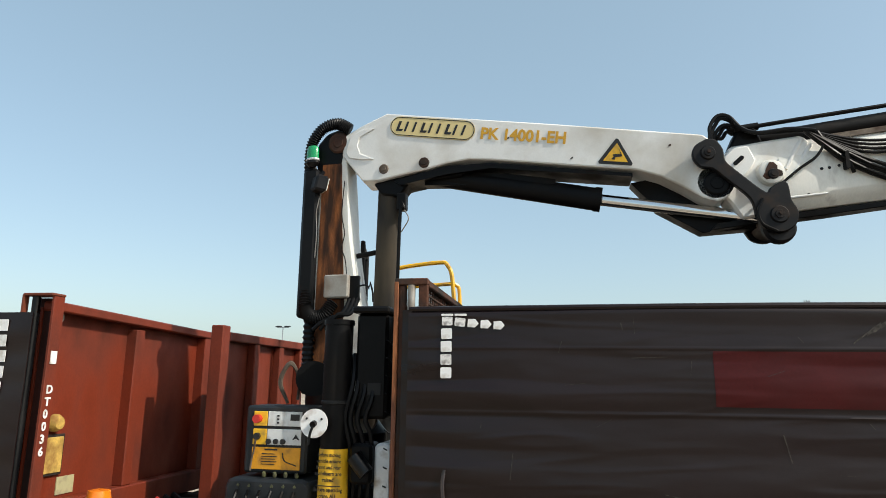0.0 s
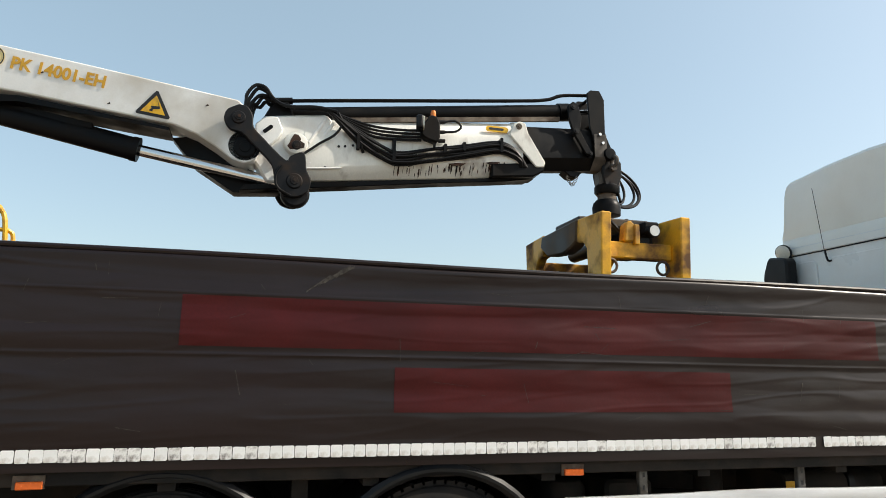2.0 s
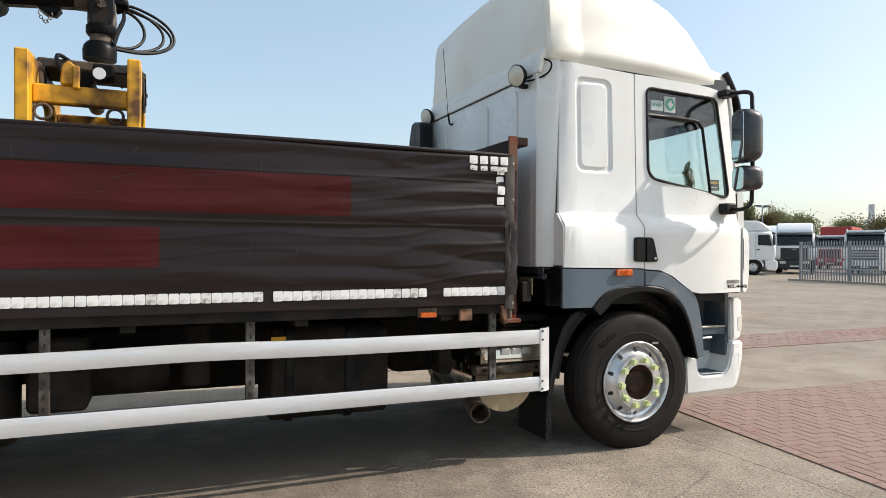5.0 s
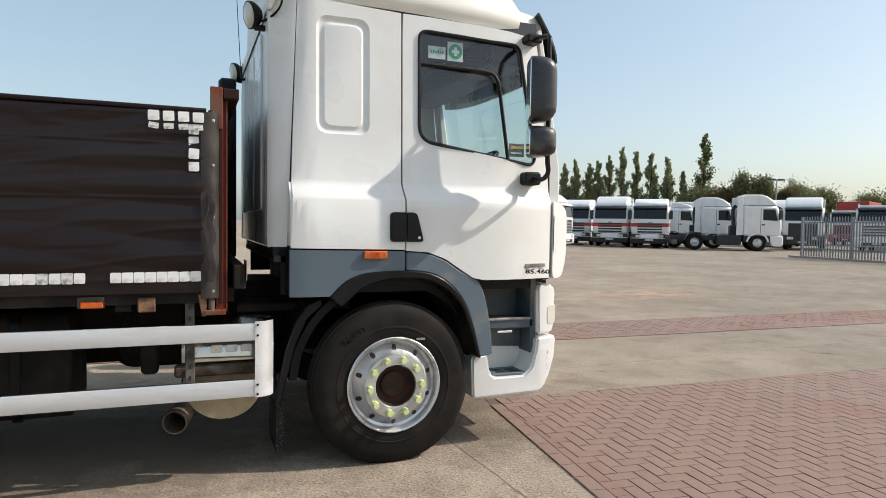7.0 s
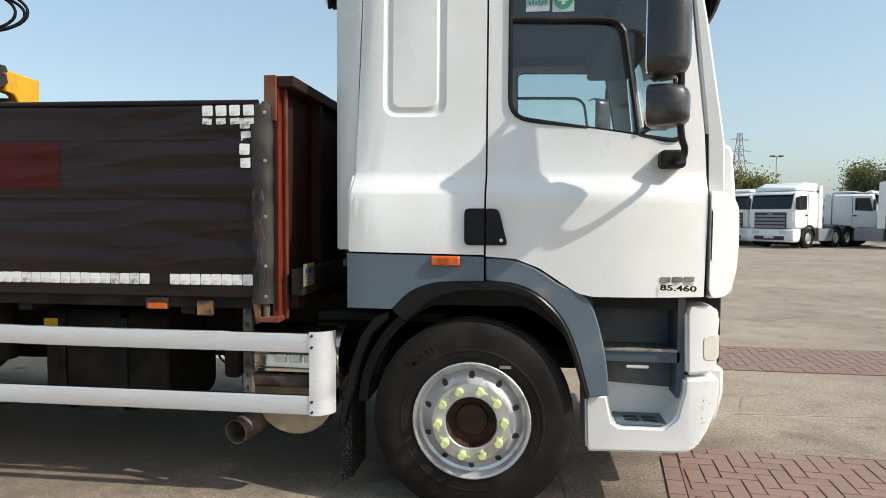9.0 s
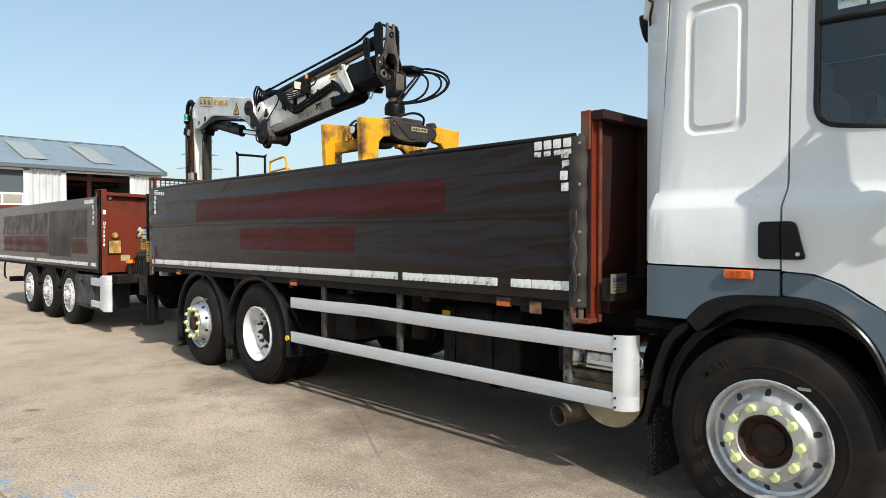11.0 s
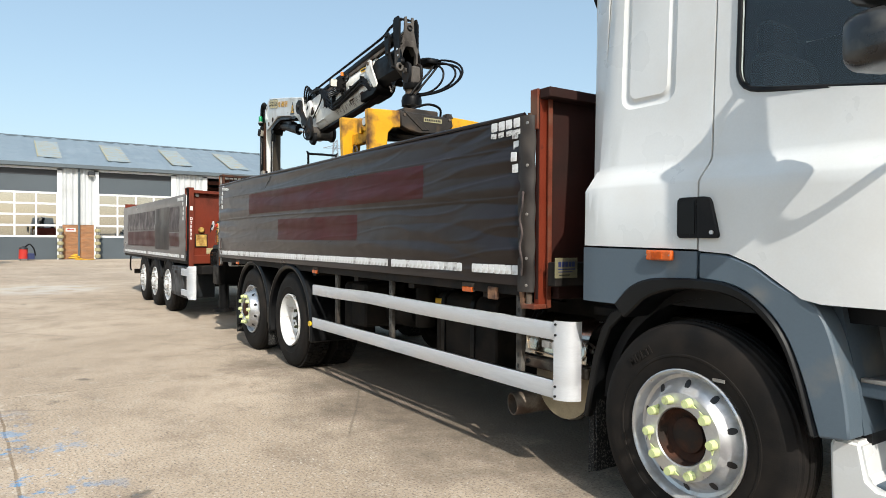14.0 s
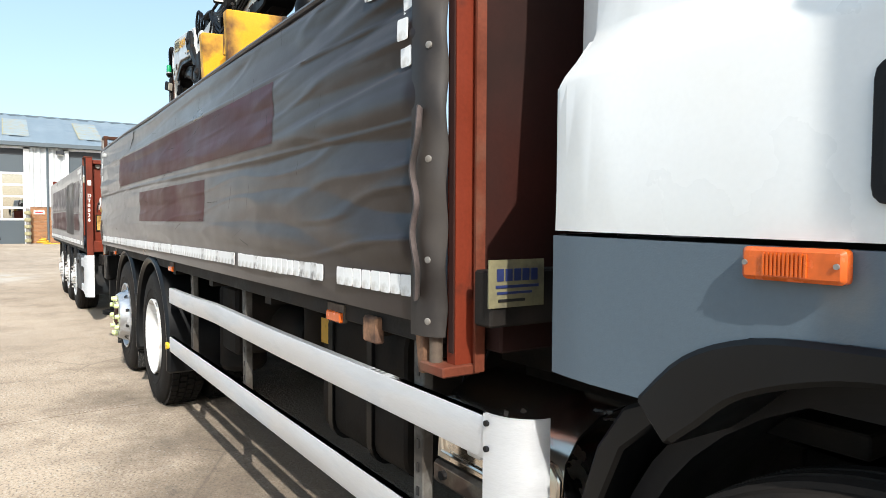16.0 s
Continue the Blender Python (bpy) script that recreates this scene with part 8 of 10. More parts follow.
part("gauge_valve", box(3.49, 3.60, 3.20, 3.32, 2.50, 2.585), CRANE_BLACK, grab, "", 0.01)
for x in (3.245, 3.61):
    part("hanging_ring", turned([(0.042 + 0.009 * math.cos(a), 0.009 * math.sin(a)) for a in (2 * math.pi * q / 8 for q in range(8))], (x, 3.20, 2.285), (0, 1, 0), 20, close=True), GREASE_STEEL, grab)
part("grab_hose", tube([(3.60, 3.6, 2.67), (3.68, 3.75, 2.72), (3.66, 3.9, 2.70), (3.60, 3.95, 2.62)], 0.012, 6), HOSE, grab)
part("grab_hose", tube([(3.36, 3.6, 2.66), (3.30, 3.4, 2.66), (3.30, 3.3, 2.60), (3.34, 3.25, 2.52)], 0.012, 6), HOSE, grab)
part("end_brush", prism([(3.92, 2.60), (4.0, 2.60), (3.98, 2.64), (3.93, 2.64)], 3.67, 3.75, "x"), GRAB_DARK, grab)
part("lower_tie", box(3.20, 3.68, 4.06, 4.10, 1.95, 2.10), GRAB_DARK, grab, "", 0.006)
grab.location += Vector((0.01, 0, -0.03))


# ---- the drawbar trailer ----
TOOLBOX = material("dull_grey_toolbox", (0.055, 0.058, 0.062), 0.6, var=0.15, scale=5, dirt=(0.03, 0.026, 0.022), dirt_amount=0.4, dirt_scale=5)
YELLOWED = material("yellowed_reflector", (0.55, 0.36, 0.09), 0.4, var=0.3, scale=18, dirt=(0.25, 0.13, 0.03), dirt_amount=0.4, dirt_scale=12, coat=0.3)
def build_trailer(y0, name_label):
    """A dropside trailer whose near side stands at y0."""
    yc = y0 + 1.27
    tr = root("drawbar_trailer", (-6.2, yc, 0), name_label, "trailer")
    X0, X1 = -9.78, -2.78
    cur = sheet(lambda x, z: (x, ripple(x, z, y0 + 0.012, X0, X1, 2.5), z), span(X0, X1, 130), span(1.0, 2.14, 40), thick=(0, 0.006, 0))
    c = part("side_curtain", cur, CURTAIN, tr, "creased dark brown tarpaulin side", angle=60)
    for x0, x1, z0, z1, mat in ((-9.04, -5.5, 1.215, 1.53, PATCH), (-9.04, -5.55, 1.56, 1.95, FADED), (-5.45, -4.12, 1.17, 1.97, PATCH_GREY), (-4.08, -3.27, 1.24, 1.48, PATCH), (-4.08, -3.27, 1.50, 1.95, FADED)):
        part("painted_out_panel", sheet(lambda x, z: (x, ripple(x, z, y0 + 0.012, X0, X1, 2.5) - 0.004, z), span(x0, x1, 40), span(z0, z1, 10)), mat, c, angle=60)
    for k in range(int((X1 - X0 - 0.1) / 0.0785)):
        x = X0 + 0.1 + 0.0785 * k
        if 1 < k % 41:
            part("tape_square", box(x, x + 0.07, ripple(x, 1.07, y0 + 0.012, X0, X1, 2.5) - 0.009, ripple(x, 1.07, y0 + 0.012, X0, X1, 2.5) - 0.006, 1.045, 1.10), TAPE, c)
    for k in range(5):
        zc = 2.068 - 0.085 * k
        yv = min(ripple(-2.95 + d, zc + e, y0 + 0.012, X0, X1, 2.5) for d in (-0.03, 0, 0.03) for e in (-0.03, 0, 0.03)) - 0.003
        part("tape_square", box(-2.982, -2.918, yv - 0.002, yv, zc - 0.032, zc + 0.032), TAPE, c)
        xc = -3.03 - 0.08 * k
        yv = min(ripple(xc + d, 2.07 + e, y0 + 0.012, X0, X1, 2.5) for d in (-0.03, 0, 0.03) for e in (-0.03, 0, 0.03)) - 0.003
        part("tape_square", box(xc - 0.033, xc + 0.033, yv - 0.002, yv, 2.04, 2.10), TAPE, c)
    far = sheet(lambda x, z: (x, 2 * yc - ripple(x, z, y0 + 0.012, X0, X1, 1.5), z), span(X0, X1, 40), span(1.0, 2.14, 12), thick=(0, -0.006, 0))
    part("side_curtain", far, CURTAIN, tr, "", angle=60)
    # front bulkhead: sheet, rails, uprights
    xb = -2.80
    board = box(xb - 0.012, xb + 0.004, y0 + 0.10, 2 * yc - y0 - 0.08, 0.95, 2.14)
    for v in board.verts:
        if v.co.z > 1:
            v.co.z += 0.045 - 0.075 * min(1.0, (v.co.y - y0) / 1.0)
    hb = part("front_bulkhead", board, OXIDE_SHADE_STREAK, tr, "red oxide steel bulkhead, dark streaks standing in for shade")
    rail = box(xb, xb + 0.09, y0 + 0.10, 2 * yc - y0 - 0.08, 2.12, 2.175)
    for v in rail.verts:
        v.co.z += 0.045 - 0.075 * min(1.0, (v.co.y - y0) / 1.0)  # the rail sags away from the post
    part("top_rail", rail, OXIDE_SHADE_STREAK, hb, "", 0.008)
    part("bottom_rail", box(xb, xb + 0.09, y0 + 0.08, 2 * yc - y0 - 0.08, 0.95, 1.10), OXIDE_SHADE_STREAK, hb, "", 0.008)
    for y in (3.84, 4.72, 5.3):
        part("upright", box(xb, xb + 0.08, y - 0.045, y + 0.045, 1.10, 2.11), OXIDE_SHADE_STREAK, hb, "", 0.006)
    for ya, k in ((y0, 1), (2 * yc - y0, -1)):
        def side(a, b):
            return (ya + k * a, ya + k * b) if k > 0 else (ya - b, ya - a)
        zt = 2.235 if k > 0 else 2.06
        part("corner_post", box(xb + 0.10, xb + 0.12, *side(0.045, 0.125), 0.86, zt), OXIDE_SHADE_STREAK, hb, "front flange of the open corner post", 0.004)
        # web in the darkened oxide, the channel's shade put into its colour
        part("post_web", box(xb - 0.06, xb + 0.10, *side(0.11, 0.125), 0.86, zt - 0.005), OXIDE_SHADED, hb)
        part("post_cap", box(xb - 0.07, xb + 0.122, *side(0.02, 0.128), zt, zt + 0.015), OXIDE_CHIP, hb, "", 0.004)
    part("end_pole", cyl((xb - 0.01, y0 + 0.06, 0.95), (xb - 0.01, y0 + 0.06, 2.235), 0.022, seg=14), GUARD, hb)
    part("post_inner_edge", box(xb - 0.07, xb - 0.06, y0 + 0.02, y0 + 0.06, 2.13, 2.24), OXIDE_CHIP, hb)
    # the far half of the bulkhead steps forward
    ya, ye, xs = y0 + 0.97, 2 * yc - y0 - 0.02, -2.22
    sb = part("stepped_bulkhead", box(xs - 0.02, xs, ya + 0.05, ye, 0.95, 2.08), OXIDE_SHADE_STREAK, tr, "red oxide steel bulkhead section")
    part("corner_post", box(xs - 0.02, xs + 0.07, ya, ya + 0.10, 0.9, 2.15), OXIDE_SHADE_STREAK, sb, "", 0.006)
    part("top_rail", box(xs, xs + 0.07, ya + 0.10, ye, 2.05, 2.11), OXIDE_SHADE_STREAK, sb, "", 0.006)
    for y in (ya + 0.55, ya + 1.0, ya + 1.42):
        part("upright", box(xs, xs + 0.06, y - 0.04, y + 0.04, 0.95, 2.05), OXIDE_SHADE_STREAK, sb, "", 0.006)
    # fleet figures, square reflector, lamp and plate on the corner post
    f = part("white_reflector", box(xb + 0.121, xb + 0.126, y0 + 0.062, y0 + 0.105, 1.86, 1.93), TAPE, hb)
    for k, ch in enumerate("DT0036"):
        lettering("fleet_figure", ch, 0.064, pose(xb + 0.123, y0 + 0.06, 1.70 - 0.066 * k, 90, 0, 90), TAPE, hb, depth=0.003, bold=0.002)
    part("rear_lamp", turned([(0.0, 0.03), (0.035, 0.025), (0.05, 0.0), (0.05, -0.02)], (xb + 0.04, y0 + 0.27, 1.53), (1, 0, 0), 20), YELLOWED, hb, "round clear lamp")
    part("yellow_plate", box(xb + 0.02, xb + 0.03, y0 + 0.18, y0 + 0.36, 1.25, 1.45), YELLOWED, hb, "square yellowed reflector plate", 0.004)
    part("plate_frame", box(xb + 0.012, xb + 0.022, y0 + 0.165, y0 + 0.375, 1.235, 1.465), CHASSIS, hb, "", 0.004)
    part("small_notice", box(xb + 0.006, xb + 0.012, y0 + 0.36, y0 + 0.5, 1.12, 1.22), PLATE, hb)
    part("front_clip", turned([(0.0, 0.02), (0.03, 0.02), (0.035, 0.0), (0.03, -0.02), (0.0, -0.02)], (xb + 0.02, y0 + 0.2, 2.13), (1, 0, 0), 14), GALV, hb)
    # floor, rails, drawbar
    part("trailer_floor", box(X0, xb, y0 + 0.05, 2 * yc - y0 - 0.05, 0.94, 1.04), CHASSIS, tr, "", 0.006)
    part("chassis_rail", box(X0, -2.6, yc - 0.45, yc - 0.35, 0.68, 0.94), CHASSIS, tr, "", 0.006)
    part("chassis_rail", box(X0, -2.6, yc + 0.35, yc + 0.45, 0.68, 0.94), CHASSIS, tr, "", 0.006)
    part("drawbar", prism([(-2.8, 0.62), (-1.5, 0.58), (-1.5, 0.70), (-2.8, 0.80)], yc - 0.1, yc + 0.1), CHASSIS, tr, "black drawbar", 0.01)
    part("rear_board", box(X0 - 0.06, X0, y0 + 0.05, 2 * yc - y0 - 0.05, 0.95, 2.25), OXIDE, tr, "", 0.006)
    part("tail_bar", box(X0 - 0.25, X0 - 0.15, y0 + 0.3, 2 * yc - y0 - 0.3, 0.45, 0.57), CHASSIS, tr, "", 0.006)
    part("tail_arm", tube([(X0, y0 + 0.2, 0.95), (X0 - 0.15, y0 + 0.2, 0.85), (X0 - 0.18, y0 + 0.2, 0.6), (X0 - 0.02, y0 + 0.2, 0.55)], 0.02, 6), CHASSIS, tr)
    # beacon-like front marker and cable hooks
    part("orange_marker", turned([(0.0, 0.06), (0.06, 0.05), (0.07, 0.0), (0.06, -0.01)], (xb + 0.25, y0 + 0.42, 1.10), (0, 0, 1), 20), ORANGE_LENS, tr, "orange marker lamp")
    part("marker_stalk", cyl((xb + 0.25, y0 + 0.42, 0.9), (xb + 0.25, y0 + 0.42, 1.10), 0.04, seg=12), CHASSIS, tr)
    part("front_cross_beam", box(-2.78, -2.45, y0 + 0.2, 2 * yc - y0 - 0.2, 0.78, 0.92), CHASSIS, tr, "", 0.01)
    for k in range(4):
        part("suzi_line", tube([(-2.6, yc - 0.3 + 0.1 * k, 1.0), (-2.3, yc - 0.3 + 0.08 * k, 0.86), (-1.9, yc - 0.2 + 0.05 * k, 0.80), (-1.6, yc - 0.2 + 0.1 * k, 0.98)], 0.016, 6), RED if k == 1 else HOSE, tr)
    # side locker and pale guard
    part("side_locker", prism(rounded(-3.72, -2.95, 0.34, 0.90, 0.04), y0 + 0.06, y0 + 0.55), CONSOLE, tr, "dark grey side locker", 0.015)
    tb = part("toolbox", prism(rounded(-4.0, -3.1, 0.36, 0.89, 0.04), y0 + 0.03, y0 + 0.55), TOOLBOX, tr, "dull grey plastic tool box", 0.015)
    part("toolbox_lid", prism(rounded(-3.95, -3.15, 0.42, 0.83, 0.04), y0 + 0.015, y0 + 0.04), TOOLBOX, tb, "", 0.008)
    part("toolbox_latch", box(-3.60, -3.50, y0 + 0.0, y0 + 0.02, 0.76, 0.81), CHASSIS, tb, "", 0.004)
    part("guard_panel", box(-2.66, -2.52, y0 + 0.0, y0 + 0.06, 0.38, 0.90), ALU, tr, "", 0.01)
    part("guard_rail", box(-3.12, -2.64, y0 + 0.01, y0 + 0.05, 0.74, 0.86), ALU, tr, "", 0.006)
    part("guard_rail", box(-3.12, -2.64, y0 + 0.01, y0 + 0.05, 0.40, 0.50), ALU, tr, "", 0.006)
    part("guard_end", sheet(lambda u, v: (-2.54 + 0.12 * math.sin(u * 1.5), y0 + 0.0 + 0.10 * (1 - math.cos(u * 1.5)), 0.36 + v * 0.56), span(0, 1, 8), [0, 1], thick=(0, 0.012, 0)), ALU, tr)
    for x in (-6.98, -5.66, -4.36):
        for far in (0, 1):
            y = y0 + 0.035 if not far else 2 * yc - y0 - 0.035
            wheel(tr, x, y, 0.50, "trailer", R=0.505, far=bool(far))
            bm = prism(arc(x, 0.47, 0.60, 165, 15, 16) + arc(x, 0.47, 0.565, 15, 165, 16), y0 + 0.05, y0 + 0.5)
            if far:
                for v in bm.verts:
                    v.co.y = 2 * yc - v.co.y
                bmesh.ops.reverse_faces(bm, faces=bm.faces)
            part("mudguard", bm, GUARD, tr, "", 0.01)
        part("trailer_axle", cyl((x, y0 + 0.3, 0.5), (x, 2 * yc - y0 - 0.3, 0.5), 0.065, seg=12), CHASSIS, tr)
    return tr


trailer = build_trailer(2.93, "drawbar trailer with brown tarpaulin sides and red oxide bulkhead")
trailer.location.x += 0.03


# ---- materials of the yard's surroundings ----
CLAD = material("white_cladding", (0.55, 0.565, 0.57), 0.45, var=0.05, scale=0.8, dirt=(0.42, 0.42, 0.4), dirt_amount=0.1, dirt_scale=0.6)
ROOF_SHEET = material("blue_grey_roof_sheet", (0.20, 0.25, 0.29), 0.5, var=0.05, scale=0.5, dirt=(0.225, 0.275, 0.315), dirt_amount=0.25, dirt_scale=0.7)
ROOFLIGHT = material("yellowed_rooflight", (0.27, 0.325, 0.345), 0.55, var=0.12, scale=1.5, dirt=(0.38, 0.33, 0.22), dirt_amount=0.34, dirt_scale=2.2, stretch=(3, 0.8, 3), dirt_sharp=0.06)
DOOR_GREY = material("dark_grey_door", (0.075, 0.092, 0.105), 0.5, var=0.06, scale=0.7)
FASCIA = material("grey_fascia", (0.10, 0.125, 0.14), 0.45, var=0.06)
WHITE_FRAME = material("white_door_frame", (0.74, 0.75, 0.75), 0.4, var=0.03)
BRICK_WALL = material("orange_brick", (0.36, 0.17, 0.075), 0.85, var=0.2, scale=4, bump=0.003, bump_scale=50, piece=0.22)
BRICK_MORTAR = material("brick_mortar", (0.36, 0.31, 0.25), 0.9, var=0.1)
# near-black inner walls and floor: the interior's shade is in this colour
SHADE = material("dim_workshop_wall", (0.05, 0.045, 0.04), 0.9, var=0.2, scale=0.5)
STEEL_RED = material("red_steel_frame", (0.16, 0.045, 0.025), 0.6, var=0.1)
FENCE = material("galvanised_palisade", (0.19, 0.21, 0.235), 0.5, metal=0.3, var=0.1, scale=5, piece=0.12)
PYLON = material("grey_lattice_steel", (0.26, 0.29, 0.32), 0.6, var=0.05)
LORRY_WHITE = material("parked_lorry_white", (0.76, 0.77, 0.77), 0.3, var=0.03, scale=1.0, coat=0.3)
LORRY_RED = material("parked_lorry_red", (0.42, 0.03, 0.025), 0.4, var=0.08, scale=1.0)
LORRY_DARK = material("parked_lorry_dark", (0.02, 0.022, 0.026), 0.5, var=0.1)
LORRY_BLUE = material("parked_lorry_pale_blue", (0.22, 0.42, 0.58), 0.35, var=0.05, scale=1.0)
BAR_GREY = material("grille_grey", (0.22, 0.23, 0.24), 0.5, var=0.08)
TOWER = material("hazy_tower_concrete", (0.55, 0.57, 0.6), 0.9, var=0.03, scale=0.02)
BARK = material("tree_bark", (0.07, 0.055, 0.04), 0.9, var=0.3, scale=3.0, bump=0.02, bump_scale=6)


def foliage(name, lo, hi):
    m = bpy.data.materials.new(name)
    m.use_nodes = True
    nt, n = m.node_tree, m.node_tree.nodes
    b = n["Principled BSDF"]
    g, x = n.new("ShaderNodeNewGeometry"), n.new("ShaderNodeMix")
    x.data_type = "RGBA"
    x.inputs[6].default_value, x.inputs[7].default_value = (*lo, 1), (*hi, 1)
    nt.links.new(g.outputs["Random Per Island"], x.inputs[0])
    tl, mx = n.new("ShaderNodeBsdfTranslucent"), n.new("ShaderNodeMixShader")
    mx.inputs[0].default_value = 0.42
    nt.links.new(x.outputs[2], b.inputs["Base Color"])
    nt.links.new(x.outputs[2], tl.inputs["Color"])
    b.inputs["Roughness"].default_value = 0.7
    nt.links.new(b.outputs[0], mx.inputs[1])
    nt.links.new(tl.outputs[0], mx.inputs[2])
    nt.links.new(mx.outputs[0], n["Material Output"].inputs["Surface"])
    return m


POPLAR_LEAF = foliage("poplar_leaves", (0.20, 0.225, 0.105), (0.32, 0.335, 0.175))
TREE_LEAF = foliage("tree_leaves", (0.10, 0.12, 0.048), (0.20, 0.21, 0.09))
WILLOW_LEAF = foliage("willow_leaves", (0.15, 0.155, 0.045), (0.24, 0.235, 0.085))
AUTUMN_LEAF = foliage("browning_leaves", (0.09, 0.075, 0.03), (0.17, 0.14, 0.06))


# ---- the workshop at the end of the yard ----
WX = -38.1
shop = root("workshop", (-46, -1, 0), "white clad workshop with grey roof and glazed roller doors", "building")


def corrugated(y0, y1, z0, z1, x=WX, period=0.30, depth=0.07):
    n = max(2, int((y1 - y0) / period) * 4)
    def f(u, v):
        k = (u % 4)
        return (x + (depth if k in (1, 2) else 0), y0 + (y1 - y0) * u / n, z0 + (z1 - z0) * v)
    return sheet(f, list(range(n + 1)), [0, 1], thick=(-0.06, 0, 0))


def workshop():
    doors = [(-10.2, -5.8), (-1.31, 3.10), (5.39, 9.72), (12.05, 15.9)]
    top, eave = 5.5, 5.75
    wall = part("wall", corrugated(-20, 18, top + 0.12, eave), CLAD, shop, "white corrugated cladding")
    edges = [-20] + [e for d in doors for e in d] + [18]
    for a, b in zip(edges[0::2], edges[1::2]):
        a2, b2 = a + (0.28 if a > -20 else 0), b - (0.28 if b < 18 else 0)
        part("cladding", corrugated(a2, b2, 2.15, top + 0.12), CLAD, wall)
        # brick base with single bricks where the yard lies open
        base = part("brick_base", box(WX - 0.2, WX + 0.02, a + 0.06, b - 0.06, 0, 2.13), BRICK_MORTAR, shop, "orange brick pier")
        if 0 < a < 12:
            n = 0
            me = bpy.data.meshes.new("brick")
            bb = box(0, 0.014, 0, 0.215, 0, 0.065)
            bb.to_mesh(me)
            bb.free()
            me.materials.append(BRICK_WALL)
            rows = 28
            for r in range(rows):
                y = a + 0.07 - (0.11 if r % 2 else 0)
                while y < b - 0.08:
                    w = min(y + 0.215, b - 0.07) - max(y, a + 0.07)
                    if w > 0.04:
                        ob = new("brick", me)
                        ob.parent = base
                        ob.location = Vector((WX + 0.019, max(y, a + 0.07), 0.02 + r * 0.0755)) - shop.location
                        ob.scale = (1, w / 0.215, 1)
                    y += 0.226
        else:
            part("brick_face", box(WX + 0.015, WX + 0.03, a + 0.07, b - 0.07, 0.02, 2.12), BRICK_WALL, base)
    for k, (a, b) in enumerate(doors):
        fr = part("door_surround", box(WX - 0.05, WX + 0.06, a - 0.28, a, 0, top + 0.1), WHITE_FRAME, shop, "white door surround")
        part("door_surround", box(WX - 0.05, WX + 0.06, b, b + 0.28, 0, top + 0.1), WHITE_FRAME, shop)
        part("door_header", box(WX - 0.05, WX + 0.06, a - 0.28, b + 0.28, top, top + 0.2), WHITE_FRAME, shop)
        if k == 3:
            continue
        d = part("roller_door", box(WX - 0.16, WX - 0.08, a, b, 0, 1.42), DOOR_GREY, shop, "grey sectional door with glazed rows")
        part("top_section", box(WX - 0.16, WX - 0.09, a, b, 4.08, top), DOOR_GREY, d)
        part("top_gap", box(WX - 0.16, WX - 0.075, a, b, top - 0.35, top), LORRY_DARK, d)
        zs, cols = [1.42, 2.09, 2.75, 3.42, 4.08], 4
        for z in zs:
            part("glazing_bar", box(WX - 0.15, WX - 0.06, a, b, z - 0.06, z + 0.06), WHITE_FRAME, d)
        for c in range(cols + 1):
            y = a + (b - a) * c / cols
            part("mullion", box(WX - 0.15, WX - 0.062, max(a, y - 0.05), min(b, y + 0.05), 1.42, 4.08), WHITE_FRAME, d)
        for r in range(4):
            for c in range(cols):
                y = a + (b - a) * c / cols
                part("pane", box(WX - 0.12, WX - 0.11, y + 0.05, y + (b - a) / cols - 0.05, zs[r] + 0.06, zs[r + 1] - 0.06), PANE, d)
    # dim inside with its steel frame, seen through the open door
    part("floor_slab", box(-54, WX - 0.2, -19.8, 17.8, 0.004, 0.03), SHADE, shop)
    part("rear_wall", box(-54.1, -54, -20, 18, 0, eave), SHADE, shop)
    part("gable_wall", prism([(-54, 0), (WX, 0), (WX, eave), (-46, 8.38), (-54, eave)], 17.9, 18.0), CLAD, shop)
    part("gable_wall", prism([(-54, 0), (WX, 0), (WX, eave), (-46, 8.38), (-54, eave)], -20.0, -19.9), CLAD, shop)
    for x in (-40, -46, -52):
        part("steel_post", box(x - 0.12, x + 0.12, 13.8, 14.05, 0.03, 6.2), STEEL_RED, shop)
        part("steel_beam", box(x - 0.1, x + 0.1, -19.8, 17.8, 5.2, 5.45), STEEL_RED, shop)
    # roof
    def slope(u, v):
        k = u % 4
        return (WX + 0.35 - (46 + WX + 0.35) * v, -20.2 + 38.45 * u / 152, eave + 0.08 + (8.42 - eave - 0.08) * v + (0.06 if k == 1 else 0))
    rf = part("roof", sheet(slope, list(range(153)), [0, 0.25, 0.5, 0.75, 1], thick=(0, 0, -0.08)), ROOF_SHEET, shop, "blue-grey ribbed sheet roof")
    part("roof", sheet(lambda u, v: (-54.2 + 8.2 * v, -20.2 + 38.45 * u, eave + 0.08 + (8.42 - eave - 0.08) * v), [0, 1], [0, 1], thick=(0, 0, -0.08)), ROOF_SHEET, shop)
    for k in range(8):
        y = 14.0 - 3.95 * k
        part("rooflight", sheet(lambda u, v, y=y: (WX + 0.35 - (46 + WX + 0.35) * (0.18 + 0.62 * v), y + 1.3 * u, eave + 0.15 + (8.42 - eave - 0.08) * (0.18 + 0.62 * v)), span(0, 1, 6), span(0, 1, 5)), ROOFLIGHT, rf, "yellowed rooflight" if k == 0 else "")
        part("rooflight_edge", sheet(lambda u, v, y=y: (WX + 0.35 - (46 + WX + 0.35) * (0.18 + 0.62 * v), y - 0.05 + 0.06 * u, eave + 0.16 + (8.42 - eave - 0.08) * (0.18 + 0.62 * v)), [0, 1], [0, 1]), PLATE, rf)
